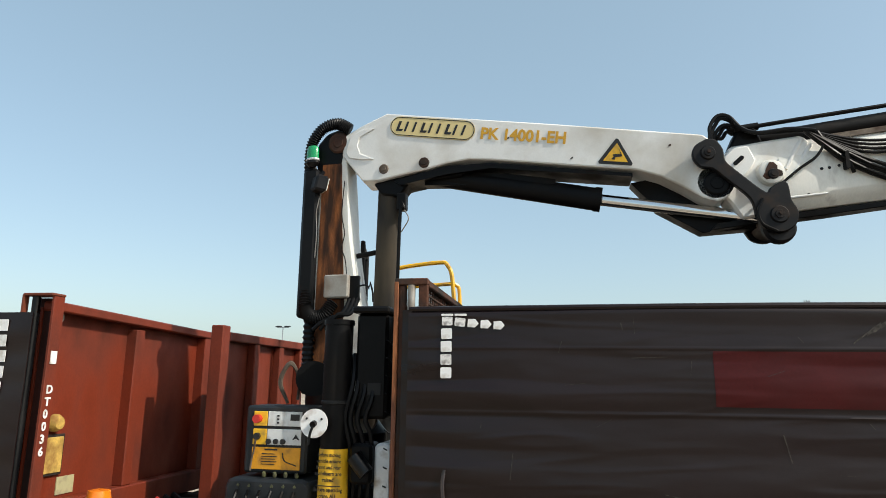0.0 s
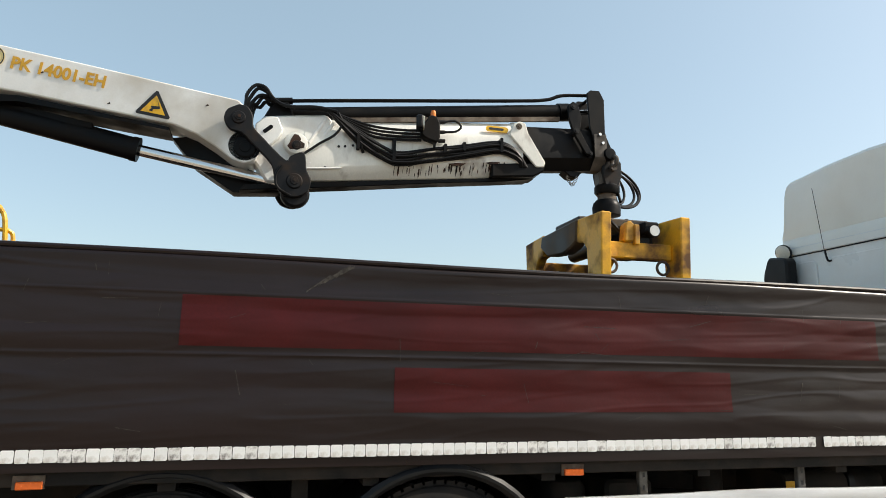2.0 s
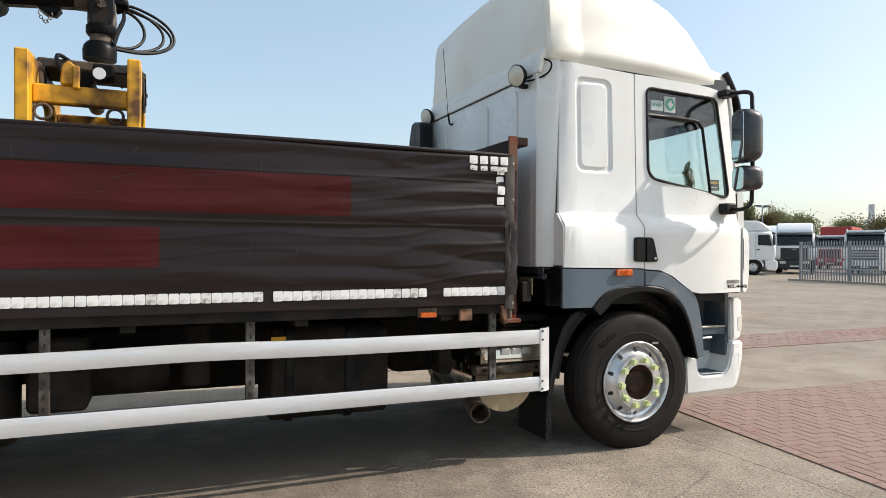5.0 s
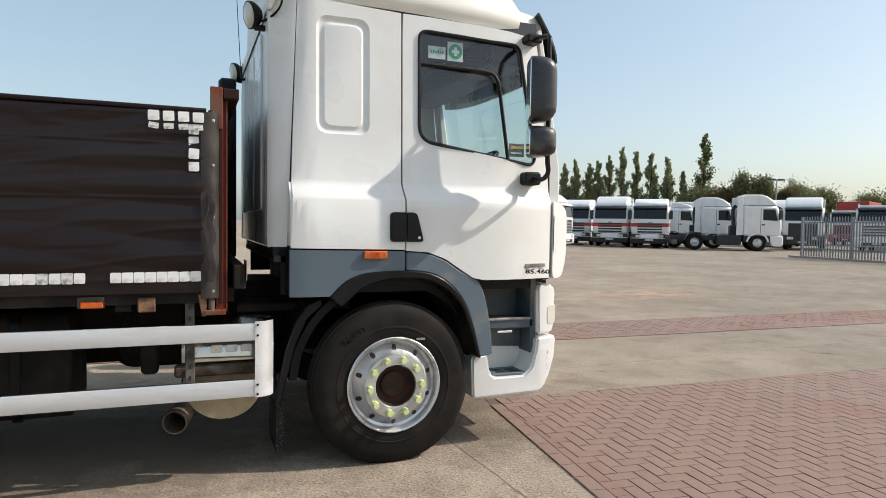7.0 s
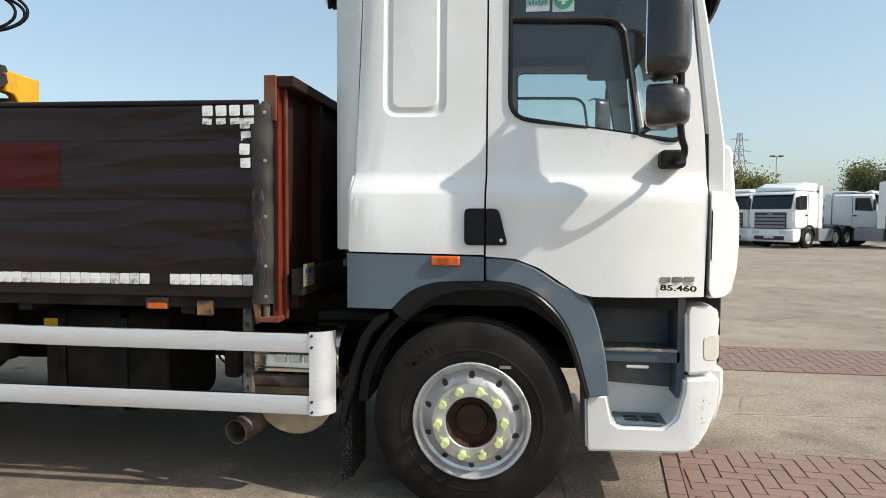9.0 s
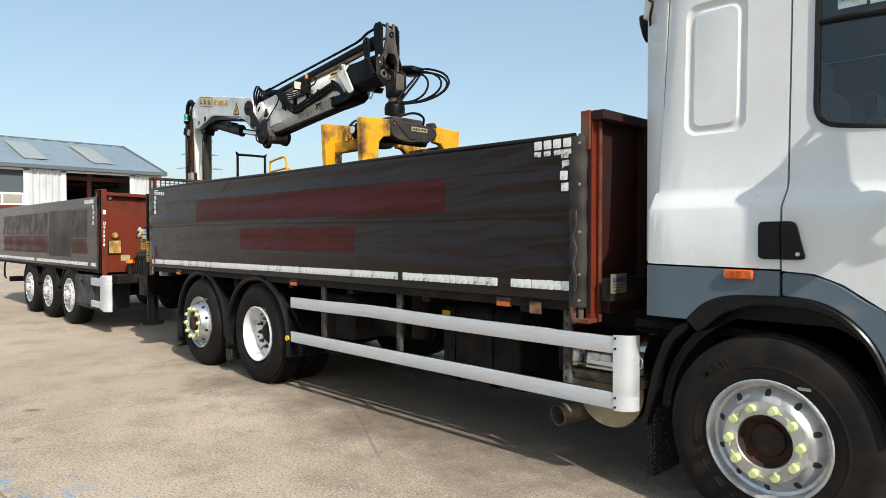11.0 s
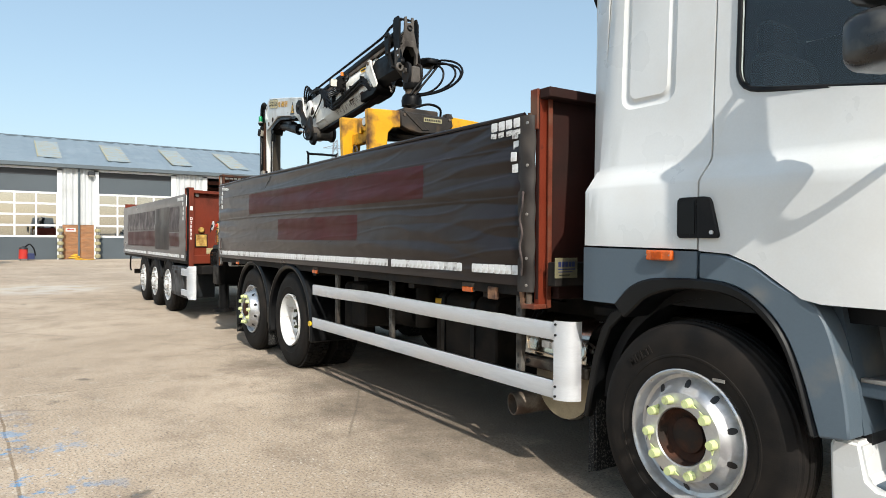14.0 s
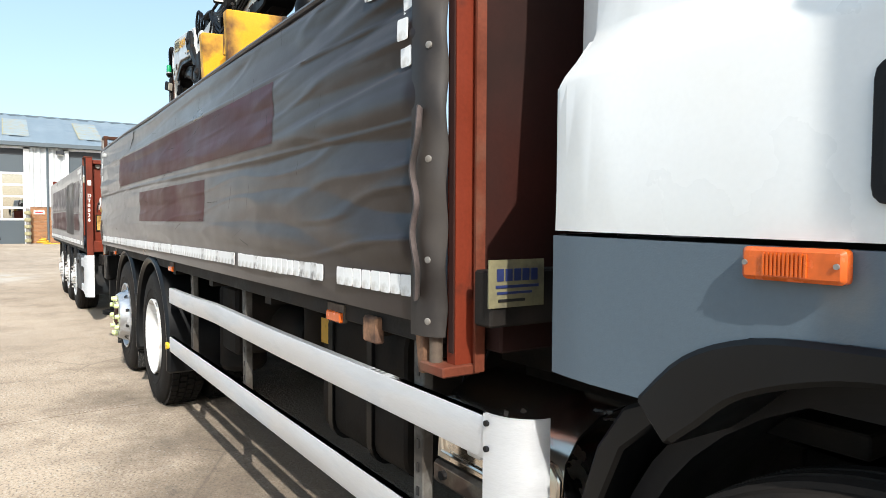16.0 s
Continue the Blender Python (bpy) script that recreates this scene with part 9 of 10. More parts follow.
    part("ridge_cap", prism([(-46.25, 8.36), (-46, 8.50), (-45.75, 8.36)], -20.2, 18.3), FASCIA, rf)
    part("gutter", prism([(WX + 0.06, eave - 0.12), (WX + 0.42, eave - 0.10), (WX + 0.42, eave + 0.12), (WX + 0.06, eave + 0.12)], -20.2, 18.25), FASCIA, shop, "dark grey gutter")
    part("verge", prism([(WX + 0.36, eave - 0.05), (WX + 0.36, eave + 0.14), (-46, 8.5), (-46, 8.3)], 18.1, 18.28), FASCIA, shop)
    part("downpipe", tube([(WX + 0.2, 4.28, eave - 0.1), (WX + 0.12, 4.28, eave - 0.3), (WX + 0.12, 4.28, 0.02)], 0.06, 8), FASCIA, shop, "dark grey downpipe")
    fl = part("floodlight", box(WX + 0.1, WX + 0.35, 4.75, 5.15, 5.22, 5.48), LORRY_DARK, shop, "small floodlight on the wall", 0.03)
    part("flood_lens", box(WX + 0.2, WX + 0.36, 4.79, 5.11, 5.20, 5.23), LAMP_LENS, fl)
    for a, b in doors[1:3]:
        part("door_figure_plate", cyl((WX + 0.07, (a + b) / 2, top + 0.22), (WX + 0.1, (a + b) / 2, top + 0.22), 0.14, seg=20), PANEL_WHITE, shop, "round white plate over the door")
    sg = part("wall_sign", box(WX + 0.035, WX + 0.055, 3.55, 4.1, 1.72, 1.95), PANEL_WHITE, shop, "small white wall sign with red print")
    part("sign_print", box(WX + 0.054, WX + 0.06, 3.63, 4.02, 1.80, 1.87), LORRY_RED, sg)


workshop()
for y in (3.25, 5.28):
    bl = root("door_bollard", (WX + 0.45, y, 0), "cream ribbed bollard guarding the door", "bollard", "door bollards")
    for k in range(5):
        part("bumper_ring", turned([(0.09, 0.0), (0.17, 0.03), (0.18, 0.10), (0.17, 0.20), (0.09, 0.23)], (WX + 0.45, y, 0.40 * k + 0.08), (0, 0, 1), 16), PLATE, bl)
    part("bollard_post", cyl((WX + 0.45, y, 0), (WX + 0.45, y, 2.05), 0.10, seg=14), GALV, bl)
mc = root("workshop_vacuum", (-36.3, 1.4, 0), "small red and blue wheeled workshop vacuum", "vacuum")
part("tank", cyl((-36.3, 1.3, 0.12), (-36.3, 1.3, 0.66), 0.24, 0.22, 18), RED, mc)
part("head", turned([(0.24, 0.0), (0.22, 0.1), (0.1, 0.18), (0.0, 0.2)], (-36.3, 1.3, 0.66), (0, 0, 1), 18), LORRY_DARK, mc)
part("blue_box", box(-36.5, -36.1, 1.5, 1.85, 0.06, 0.42), BLUE_PRINT, mc, "", 0.03)
part("hose", tube([(-36.2, 1.4, 0.8), (-36.0, 1.6, 0.95), (-36.0, 1.8, 0.7), (-36.1, 1.9, 0.3)], 0.04, 8), HOSE, mc)
for y in (1.12, 1.5):
    part("castor", cyl((-36.2, y, 0.07), (-36.2, y + 0.05, 0.07), 0.07, seg=12), LORRY_DARK, mc)
hp = root("yellow_hose_heap", (-36.8, 3.95, 0), "heap of yellow hose on the concrete", "hose")
part("coil", tube([(-36.8 + 0.35 * (1 - 0.05 * k) * math.cos(k * 1.1), 3.95 + 0.40 * (1 - 0.05 * k) * math.sin(k * 1.1), 0.03 + 0.021 * k) for k in range(16)], 0.035, 8, 4), STICKER, hp)
part("loose_end", tube([(-36.6, 4.2, 0.035), (-36.3, 4.6, 0.035), (-36.7, 5.0, 0.035)], 0.03, 8), STICKER, hp)


# ---- parked lorries ----
def parked(x, y, deg, kind="plain", roof=3.7, stripe=None, front=None, axles=2, body_mat=LORRY_WHITE, label="white parked tractor unit with dark windscreen", box_body=None):
    M = pose(x, y, 0, 0, 0, deg)
    ob = root("parked_lorry", (x, y, 0), label, "lorry", "parked lorries")

    def P(name, bm, mat, parent=ob, lab="", bevel=0.0):
        bm.transform(M)
        return part(name, bm, mat, parent, lab, bevel)

    cab = P("cab", prism([(-0.85, 0.95), (1.30, 0.95), (1.38, 1.4), (1.36, 1.95), (1.12, 2.85), (-0.85, 2.85)], -1.22, 1.22), body_mat, ob, "", 0.11)
    P("roof_deflector", prism([(-0.95, 2.85), (1.10, 2.85), (1.02, 3.05), (0.55, roof - 0.12), (0.2, roof), (-0.85, roof), (-0.95, roof - 0.06)], -1.09, 1.09), body_mat, cab, "", 0.15)
    P("deflector_gap", box(-0.6, 1.02, -1.06, 1.06, 2.83, 2.91), LORRY_DARK, cab)
    for s in (-1, 1):
        P("side_fairing", prism([(-1.25, 1.0), (-0.87, 1.0), (-0.87, roof - 0.1), (-1.2, roof - 0.15)], 1.14 * s, 1.20 * s), body_mat, cab, "", 0.02)
        P("side_window", prism([(0.28, 1.95), (1.12, 1.92), (0.95, 2.62), (0.28, 2.62)], 1.225 * s, 1.235 * s), DARK_GLASS, cab)
        P("door_line", box(0.14, 0.165, 1.222 * s - 0.004, 1.222 * s + 0.004, 1.05, 2.7), LORRY_DARK, cab)
        P("door_handle", box(0.2, 0.38, 1.225 * s - 0.012, 1.225 * s + 0.012, 1.62, 1.70), LORRY_DARK, cab)
        P("door_mirror", box(1.15, 1.27, 1.33 * s - 0.12, 1.33 * s + 0.12, 1.95, 2.55), LORRY_DARK, cab, "", 0.04)
        P("arch", prism(arc(0, 0.52, 0.66, 175, 5, 14) + arc(0, 0.52, 0.56, 5, 175, 14), 1.0 * s, 1.235 * s), LORRY_DARK if kind != "side" else body_mat, cab)
    P("windscreen", prism([(1.375, 1.98), (1.16, 2.80), (1.14, 2.80), (1.35, 1.96)], -1.06, 1.06), DARK_GLASS, cab)
    P("sun_visor", prism([(1.12, 2.84), (1.36, 2.74), (1.37, 2.66), (1.18, 2.76)], -1.1, 1.1), LORRY_DARK if kind != "volvo" else body_mat, cab, "", 0.02)
    P("wiper", tube([(1.39, -0.5, 2.0), (1.36, 0.3, 2.06)], 0.014, 5), LORRY_DARK, cab)
    gr = P("grille", box(1.36, 1.395, -0.85, 0.85, 1.0, 1.8), front or (LORRY_DARK if kind == "volvo" else body_mat), cab, "", 0.03)
    for k in range(4):
        P("grille_bar", box(1.39, 1.41, -0.8, 0.8, 1.03 + 0.18 * k, 1.14 + 0.18 * k), BAR_GREY if kind == "volvo" else LORRY_DARK, gr)
    P("badge", box(1.40, 1.415, -0.12, 0.12, 1.66, 1.76), BAR_GREY, gr)
    if stripe:
        P("stripe", box(1.385, 1.402, -1.2, 1.2, 1.44, 1.68), stripe, cab)
        for s in (-1, 1):
            P("stripe", box(0.5, 1.34, 1.224 * s - 0.004, 1.224 * s + 0.004, 1.44, 1.68), stripe, cab)
    bp = P("bumper", prism([(0.85, 0.32), (1.40, 0.32), (1.46, 0.5), (1.46, 0.92), (1.36, 0.98), (0.72, 0.98), (0.72, 0.6)], -1.23, 1.23), front or body_mat, ob, "", 0.05)
    if kind == "scania":
        P("bumper_foot", prism([(0.8, 0.30), (1.42, 0.30), (1.475, 0.48), (1.475, 0.66), (0.8, 0.66)], -1.24, 1.24), LORRY_DARK, bp, "", 0.03)
        for s in (-1, 1):
            P("lamp_surround", box(1.2, 1.466, 0.92 * s - 0.30, 0.92 * s + 0.30, 0.66, 0.95), LORRY_DARK, bp, "", 0.03)
    P("air_dam", box(1.44, 1.475, -0.8, 0.8, 0.42, 0.62), LORRY_DARK, bp, "", 0.02)
    P("plate_blank", box(1.465, 1.48, -0.26, 0.26, 0.5, 0.60), PANEL_WHITE, bp)
    for s in (-1, 1):
        P("headlamp", box(1.36, 1.475, 0.72 * s - 0.2, 0.72 * s + 0.2, 0.70, 0.90), LAMP_LENS, bp, "", 0.03)
    P("chassis", box(-5.4, 1.0, -0.42, 0.42, 0.62, 0.92), LORRY_DARK, ob)
    P("cab_underside", box(-0.8, 1.2, -1.1, 1.1, 0.55, 0.97), LORRY_DARK, ob)
    for s in (-1, 1):
        P("fuel_tank", prism(rounded(-2.35, -0.95, 0.35, 0.98, 0.1), 0.62 * s, 1.2 * s), BAR_GREY if kind == "volvo" else LORRY_DARK, ob, "", 0.03)
        for k, wx in enumerate([0.0, -3.7] + ([-2.55] if axles == 3 else [])):
            w = P("wheel", turned([(0.28, 0.0), (0.33, 0.0), (0.48, -0.02), (0.52, -0.07), (0.52, -0.26), (0.46, -0.3), (0.28, -0.3)], (wx, 1.2 * s, 0.52), (0, s, 0), 28), TYRE)
            P("rim", turned([(0.29, -0.02), (0.27, -0.05), (0.2, -0.02 if k != 1 else -0.12), (0.1, 0.0 if k != 1 else -0.1), (0.0, 0.01)], (wx, 1.2 * s, 0.52), (0, s, 0), 24), ALLOY, w)
            if k:
                P("rear_guard", prism(arc(wx, 0.52, 0.62, 170, 10, 10) + arc(wx, 0.52, 0.585, 10, 170, 10), 0.75 * s, 1.22 * s), LORRY_DARK, ob)
    P("fifth_wheel", prism([(-4.1, 0.95), (-3.2, 0.95), (-3.2, 1.12), (-3.9, 1.18)], -0.45, 0.45), LORRY_DARK, ob, "", 0.03)
    if box_body:
        P("box_body", box(-7.0, -1.3, -1.25, 1.25, 1.0, 3.85), box_body, ob, "", 0.04)
    # tail of the tractor
    P("tail_beam", box(-5.4, -5.2, -1.1, 1.1, 0.55, 0.85), LORRY_DARK, ob, "", 0.03)
    for s in (-1, 1):
        tl = P("tail_lamp", box(-5.43, -5.39, 0.85 * s - 0.2, 0.85 * s + 0.2, 0.80, 0.95), RED, ob)
        P("tail_flap", box(-5.3, -5.28, 0.85 * s - 0.28, 0.85 * s + 0.28, 0.2, 0.8), LORRY_DARK, ob)
        P("flap_mark", box(-5.315, -5.30, 0.85 * s - 0.2, 0.85 * s + 0.2, 0.3, 0.38), PANEL_WHITE, ob)
    P("rear_bellows", tube([(-0.95, 1.0, 2.9), (-1.15, 1.0, 2.6), (-1.1, 1.0, 1.6), (-1.2, 0.8, 1.1)], 0.12, 10), LORRY_DARK, ob)
    P("coupling_stand", box(-1.5, -1.1, -0.4, 0.4, 0.92, 1.6), LORRY_DARK, ob, "", 0.05)
    for k in range(2):
        P("coupling_line", tube([(-1.0, -0.3 + 0.35 * k, 1.9), (-1.12, -0.3 + 0.35 * k, 1.5), (-1.15, -0.2 + 0.3 * k, 1.2)], 0.025, 6), RED if k == 1 else LORRY_DARK, ob)
    return ob


parked(20.8, 35.8, 219, "volvo", 3.30, axles=3, label="white parked tractor unit facing the yard")
parked(19.5, 38.7, 224, "volvo", 3.10, label="white parked tractor unit facing the yard")
parked(19.1, 41.8, 224, "volvo", 3.10, None, LORRY_BLUE, label="white parked tractor unit with a pale blue grille")
parked(18.8, 44.9, 224, "volvo", 3.10, label="white parked tractor unit facing the yard")
parked(18.5, 48.0, 224, "volvo", 3.10, label="white parked tractor unit facing the yard")
parked(23.1, 41.1, -36, "side", 3.00)
parked(25.7, 39.3, -36, "side", 3.00)
parked(26.9, 35.6, -50, "volvo", 3.50, label="white high-roofed tractor unit parked side-on")
parked(33.7, 42.6, 224, "scania", 3.40, LORRY_RED, label="white tractor unit with a red stripe, parked")
parked(34.4, 39.1, 225, "scania", 3.55, LORRY_RED, label="white tractor unit with a red stripe, parked")
parked(35.9, 36.8, 227, "scania", 3.35, LORRY_RED, label="white tractor unit with a red stripe, parked")
parked(40.9, 45.5, 225, "scania", 3.40)
parked(41.0, 40.3, -40, "side", 3.30)
parked(46.9, 45.8, -38, "side", 3.60)
parked(40.2, 35.7, -38, "side", 3.50, axles=3)
parked(39.9, 31.7, -36, "side", 3.55, label="white high-roofed tractor unit parked side-on")
parked(48.0, 37.7, 224, "scania", 3.60, LORRY_RED, label="white tractor unit with a red stripe, parked")
parked(50.8, 39.3, 224, "plain", 3.40)
parked(44.9, 32.3, 218, "merc", 3.55, None, LORRY_DARK, label="white parked lorry with a dark grille")
parked(59.0, 39.9, 207, "plain", 2.70, None, LORRY_RED, box_body=LORRY_RED, label="parked lorry with a red box body")
parked(56.8, 32.4, 202, "plain", 2.90, box_body=LORRY_WHITE, label="white parked box lorry")
parked(47.9, 29.1, 207, "plain", 2.65, label="white parked van-fronted lorry behind the fence")
parked(51.1, 25.1, 207, "plain", 2.90, label="white parked lorry behind the fence")
parked(54.2, 20.7, 207, "plain", 3.30, label="white parked lorry behind the fence")
tl = parked(-30.2, -1.72, 180, "volvo", 3.75, axles=2, label="white tractor unit parked tail-on by the workshop")

# ---- palisade fence ----
fence = root("palisade_fence", (35.4, 15.5, 0), "galvanised steel palisade fence on a concrete kerb", "fence")


def fence_x(y):
    return 34.85 - 0.02 * (23.4 - y)


for z in (0.45, 1.75):
    part("rail", prism([(fence_x(23.8), 23.8), (fence_x(4), 4.0), (fence_x(4) + 0.05, 4.0), (fence_x(23.8) + 0.05, 23.8)], z, z + 0.06, "z"), FENCE, fence)
part("kerb", prism([(fence_x(24.4) - 0.2, 24.4), (fence_x(4) - 0.2, 4.0), (fence_x(4) + 0.25, 4.0), (fence_x(24.4) + 0.25, 24.4)], 0, 0.1, "z"), BRICK_MORTAR, fence, "low concrete kerb")
pale = bpy.data.meshes.new("pale")
pb = prism([(-0.034, 0.08), (0.034, 0.08), (0.034, 1.98), (0.022, 2.05), (0.012, 1.99), (0.0, 2.1), (-0.012, 1.99), (-0.022, 2.05), (-0.034, 1.98)], -0.006, 0.006, "x")
pb.to_mesh(pale)
pb.free()
pale.materials.append(FENCE)
for k in range(131):
    ob = new("pale", pale)
    ob.parent = fence
    y = 23.80 - 0.15 * k
    ob.location = Vector((fence_x(y) - 0.01, y, 0)) - fence.location
for k in range(8):
    y = 23.82 - 2.75 * k
    part("post", box(fence_x(y), fence_x(y) + 0.12, y - 0.05, y + 0.05, 0, 2.05), FENCE, fence)


# ---- trees ----
def leaf_mass(points, size, rng):
    verts, faces = [], []
    for p in points:
        q = Euler((rng.uniform(0, 6.3), rng.uniform(0, 6.3), rng.uniform(0, 6.3))).to_matrix()
        s = size * rng.uniform(0.6, 1.3)
        n = len(verts)
        for a, b in ((-1, -0.5), (0, -0.75), (1, -0.4), (0.9, 0.6), (0, 0.8), (-0.9, 0.5)):
            verts.append(tuple(Vector(p) + q @ Vector((a * s, b * s, 0.25 * s * (a * a)))))
        faces.append((n, n + 1, n + 4, n + 5))
        faces.append((n + 1, n + 2, n + 3, n + 4))
    me = bpy.data.meshes.new("crown")
    me.from_pydata(verts, [], faces)
    return me


def tree(kind, x, y, h, w, leaf, seed, label, group):
    rng = random.Random(seed)
    ob = root("tree", (x, y, 0), label, "tree", group)
    trunk = bmesh.new()
    tube([(x, y, 0), (x + 0.1, y, h * 0.4), (x - 0.05, y + 0.1, h * 0.85)], 0.03 * h if kind != "poplar" else 0.022 * h, 8, 5, trunk)
    for v in trunk.verts:
        k = 1 - 0.8 * v.co.z / h
        v.co.x, v.co.y = x + (v.co.x - x) * k, y + (v.co.y - y) * k
    part("trunk", trunk, BARK, ob)
    pts = []
    limbs = 34 if kind == "poplar" else 24
    for i in range(limbs):
        a = rng.uniform(0, 6.283)
        if kind == "poplar":
            t = (i + 0.5) / limbs
            z0 = h * (0.05 + 0.82 * t)
            r = w * (0.16 + 1.15 * (1 - t) ** 0.8 * min(1, 0.6 + 2.5 * t)) * rng.uniform(0.55, 1.15)
            tip = Vector((x + r * math.cos(a), y + r * math.sin(a), z0 + h * rng.uniform(0.08, 0.14)))
        else:
            t = (i + 0.5) / limbs
            z0 = h * (0.18 + 0.5 * t)
            el = rng.uniform(0.15, 1.2)
            r = w * rng.uniform(0.35, 0.95)
            tip = Vector((x + r * math.cos(a) * math.cos(el), y + r * math.sin(a) * math.cos(el), h * 0.45 + h * 0.5 * math.sin(el) * rng.uniform(0.75, 1.08)))
        base = Vector((x, y, z0))
        if i % 2 == 0:
            part("limb", tube([base, (base + tip) / 2 + Vector((0, 0, 0.1)), tip], 0.012 * h * (1 - 0.7 * t) + 0.02, 5, 3), BARK, ob)
        n = 150 if kind == "poplar" else 400
        for _ in range(n):
            c = base.lerp(tip, rng.uniform(0.25, 1.05))
            s = (w * (0.07 + 0.15 * (1 - t)) if kind == "poplar" else w * 0.15)
            pts.append((c.x + rng.gauss(0, s), c.y + rng.gauss(0, s), max(0.4, c.z + rng.gauss(0, s * 1.2))))
    me = leaf_mass(pts, 0.105 if kind == "poplar" else 0.092, rng)
    me.materials.append(leaf)
    for v in me.vertices:
        v.co -= ob.location
    cr = new("crown", me)
    cr.parent = ob
    return ob


row = [(57.9, 84.6, 10.8), (59.2, 83.8, 11.2), (60.9, 82.7, 10.6), (62.0, 82.0, 11.1), (63.3, 81.1, 11.5), (64.7, 80.2, 12.8), (66.4, 78.9, 12.3), (68.0, 77.7, 12.3), (69.7, 76.3, 11.7), (71.4, 74.9, 9.6)]
for i, (x, y, h) in enumerate(row):
    tree("poplar", x, y, h, 1.12 + 0.1 * (i % 3), POPLAR_LEAF, 10 + i, "tall narrow poplar with grey-green leaves", "poplars")
tree("poplar", 73.5, 73.3, 15.0, 1.6, TREE_LEAF, 40, "tallest dark green poplar beyond the lorries", "poplars")
for i, (x, y, h, w) in enumerate([(51.8, 93.7, 9.6, 3.6), (55.4, 92.0, 10.4, 3.4), (58.7, 90.5, 9.4, 2.6), (72.5, 68.7, 7.2, 2.6), (74.0, 66.5, 9.0, 2.4), (75.8, 65.2, 8.4, 2.2), (78.3, 63.5, 7.0, 2.4), (80.0, 61.5, 6.0, 2.4), (47.5, 90.3, 5.0, 2.0), (83.3, 75.3, 6.8, 3.2), (87.7, 70.2, 8.3, 3.0), (90.0, 67.4, 7.3, 3.2), (92.7, 63.2, 6.8, 3.4), (94.9, 58.3, 7.0, 3.6), (97.1, 52.3, 6.6, 3.6), (67.6, 77.3, 6.2, 3.0), (71.6, 72.4, 7.4, 3.4), (60.0, 81.5, 5.6, 3.0), (63.6, 78.6, 5.4, 3.0), (74.9, 71.0, 7.0, 3.0), (76.3, 73.1, 5.6, 3.0)]):
    tree("broad", x, y, h, w, AUTUMN_LEAF if i in (3, 6, 13) else TREE_LEAF, 60 + i, "leafy tree beyond the parked lorries" if i not in (3, 6, 13) else "browning tree beyond the parked lorries", "far trees")


for i, (x, y, h, w) in enumerate([(20.9, 68.3, 7.0, 3.4), (23.6, 67.6, 7.4, 3.6), (26.3, 67.0, 7.0, 3.4), (29.0, 66.3, 5.8, 3.2)]):
    tree("broad", x, y, h, w, WILLOW_LEAF, 140 + i, "yellow-green willow behind the parked lorries", "willows")
for i, (x, y, h) in enumerate([(27.8, 87.2, 11.4), (29.4, 86.9, 10.6)]):
    tree("poplar", x, y, h, 1.0, POPLAR_LEAF, 150 + i, "tall narrow poplar with grey-green leaves", "poplars")


# ---- far masts, pylons and towers ----
def pylon(x, y, h, deg):
    ob = root("pylon", (x, y, 0), "grey lattice electricity pylon in the distance", "pylon", "pylons")
    M = pose(x, y, 0, 0, 0, deg)

    def bar(a, b, r=0.14):
        bm = cyl(a, b, r, seg=5)
        bm.transform(M)
        part("bar", bm, PYLON, ob)
    def w(z):
        return 0.10 * h * (1 - z / h) ** 1.3 + 0.018 * h
    zs = [h * t for t in (0, 0.16, 0.3, 0.42, 0.53, 0.63, 0.72, 0.8, 0.88, 0.95, 1.0)]
    for za, zb in zip(zs, zs[1:]):
        for sx, sy in ((-1, -1), (1, -1), (1, 1), (-1, 1)):
            bar((sx * w(za), sy * w(za), za), (sx * w(zb), sy * w(zb), zb))
        for s in (-1, 1):
            bar((-w(za), s * w(za), za), (w(zb), s * w(zb), zb), 0.09)
            bar((w(za), s * w(za), za), (-w(zb), s * w(zb), zb), 0.09)
    for z, arm in ((0.66 * h, 0.2 * h), (0.79 * h, 0.16 * h), (0.92 * h, 0.12 * h)):
        for s in (-1, 1):
            bar((0, 0, z + 0.03 * h), (s * arm, 0, z), 0.11)
            bar((0, 0, z), (s * arm, 0, z), 0.11)
    return ob


pylon(82.8, 248.3, 31.4, 20)
pylon(-172.7, 82.2, 30.6, 60)


def lamp_mast(x, y, h):
    ob = root("lamp_mast", (x, y, 0), "tall yard lamp mast with twin heads", "street lamp", "lamp masts")
    part("mast", cyl((x, y, 0), (x, y, h), 0.09, 0.05, 8), PYLON, ob)
    part("cross_arm", box(x - 0.7, x + 0.7, y - 0.04, y + 0.04, h - 0.05, h + 0.04), PYLON, ob)
    for s in (-1, 1):
        part("lamp_head", box(x + 0.55 * s - 0.35, x + 0.55 * s + 0.35, y - 0.15, y + 0.15, h + 0.02, h + 0.16), LORRY_DARK, ob, "", 0.03)


for x, y, h in ((-32.2, 72.8, 7.8), (56.3, 45.1, 5.8), (93.6, 50.2, 10.5), (40.6, 93.3, 9.6)):
    lamp_mast(x, y, h)
ct = root("cooling_tower", (1246.8, 838.6, 0), "pale cooling tower on the horizon", "cooling tower")
part("shell", turned([(26, 0), (20, 30), (17.5, 48), (18.2, 64), (17.5, 64)], (1246.8, 838.6, 0), (0, 0, 1), 32), TOWER, ct)
cs = root("chimney", (1274.1, 862.5, 0), "pale tall chimney on the horizon", "chimney")
part("flue", cyl((1274.1, 862.5, 0), (1274.1, 862.5, 96), 7.5, 5.5, 20), TOWER, cs)

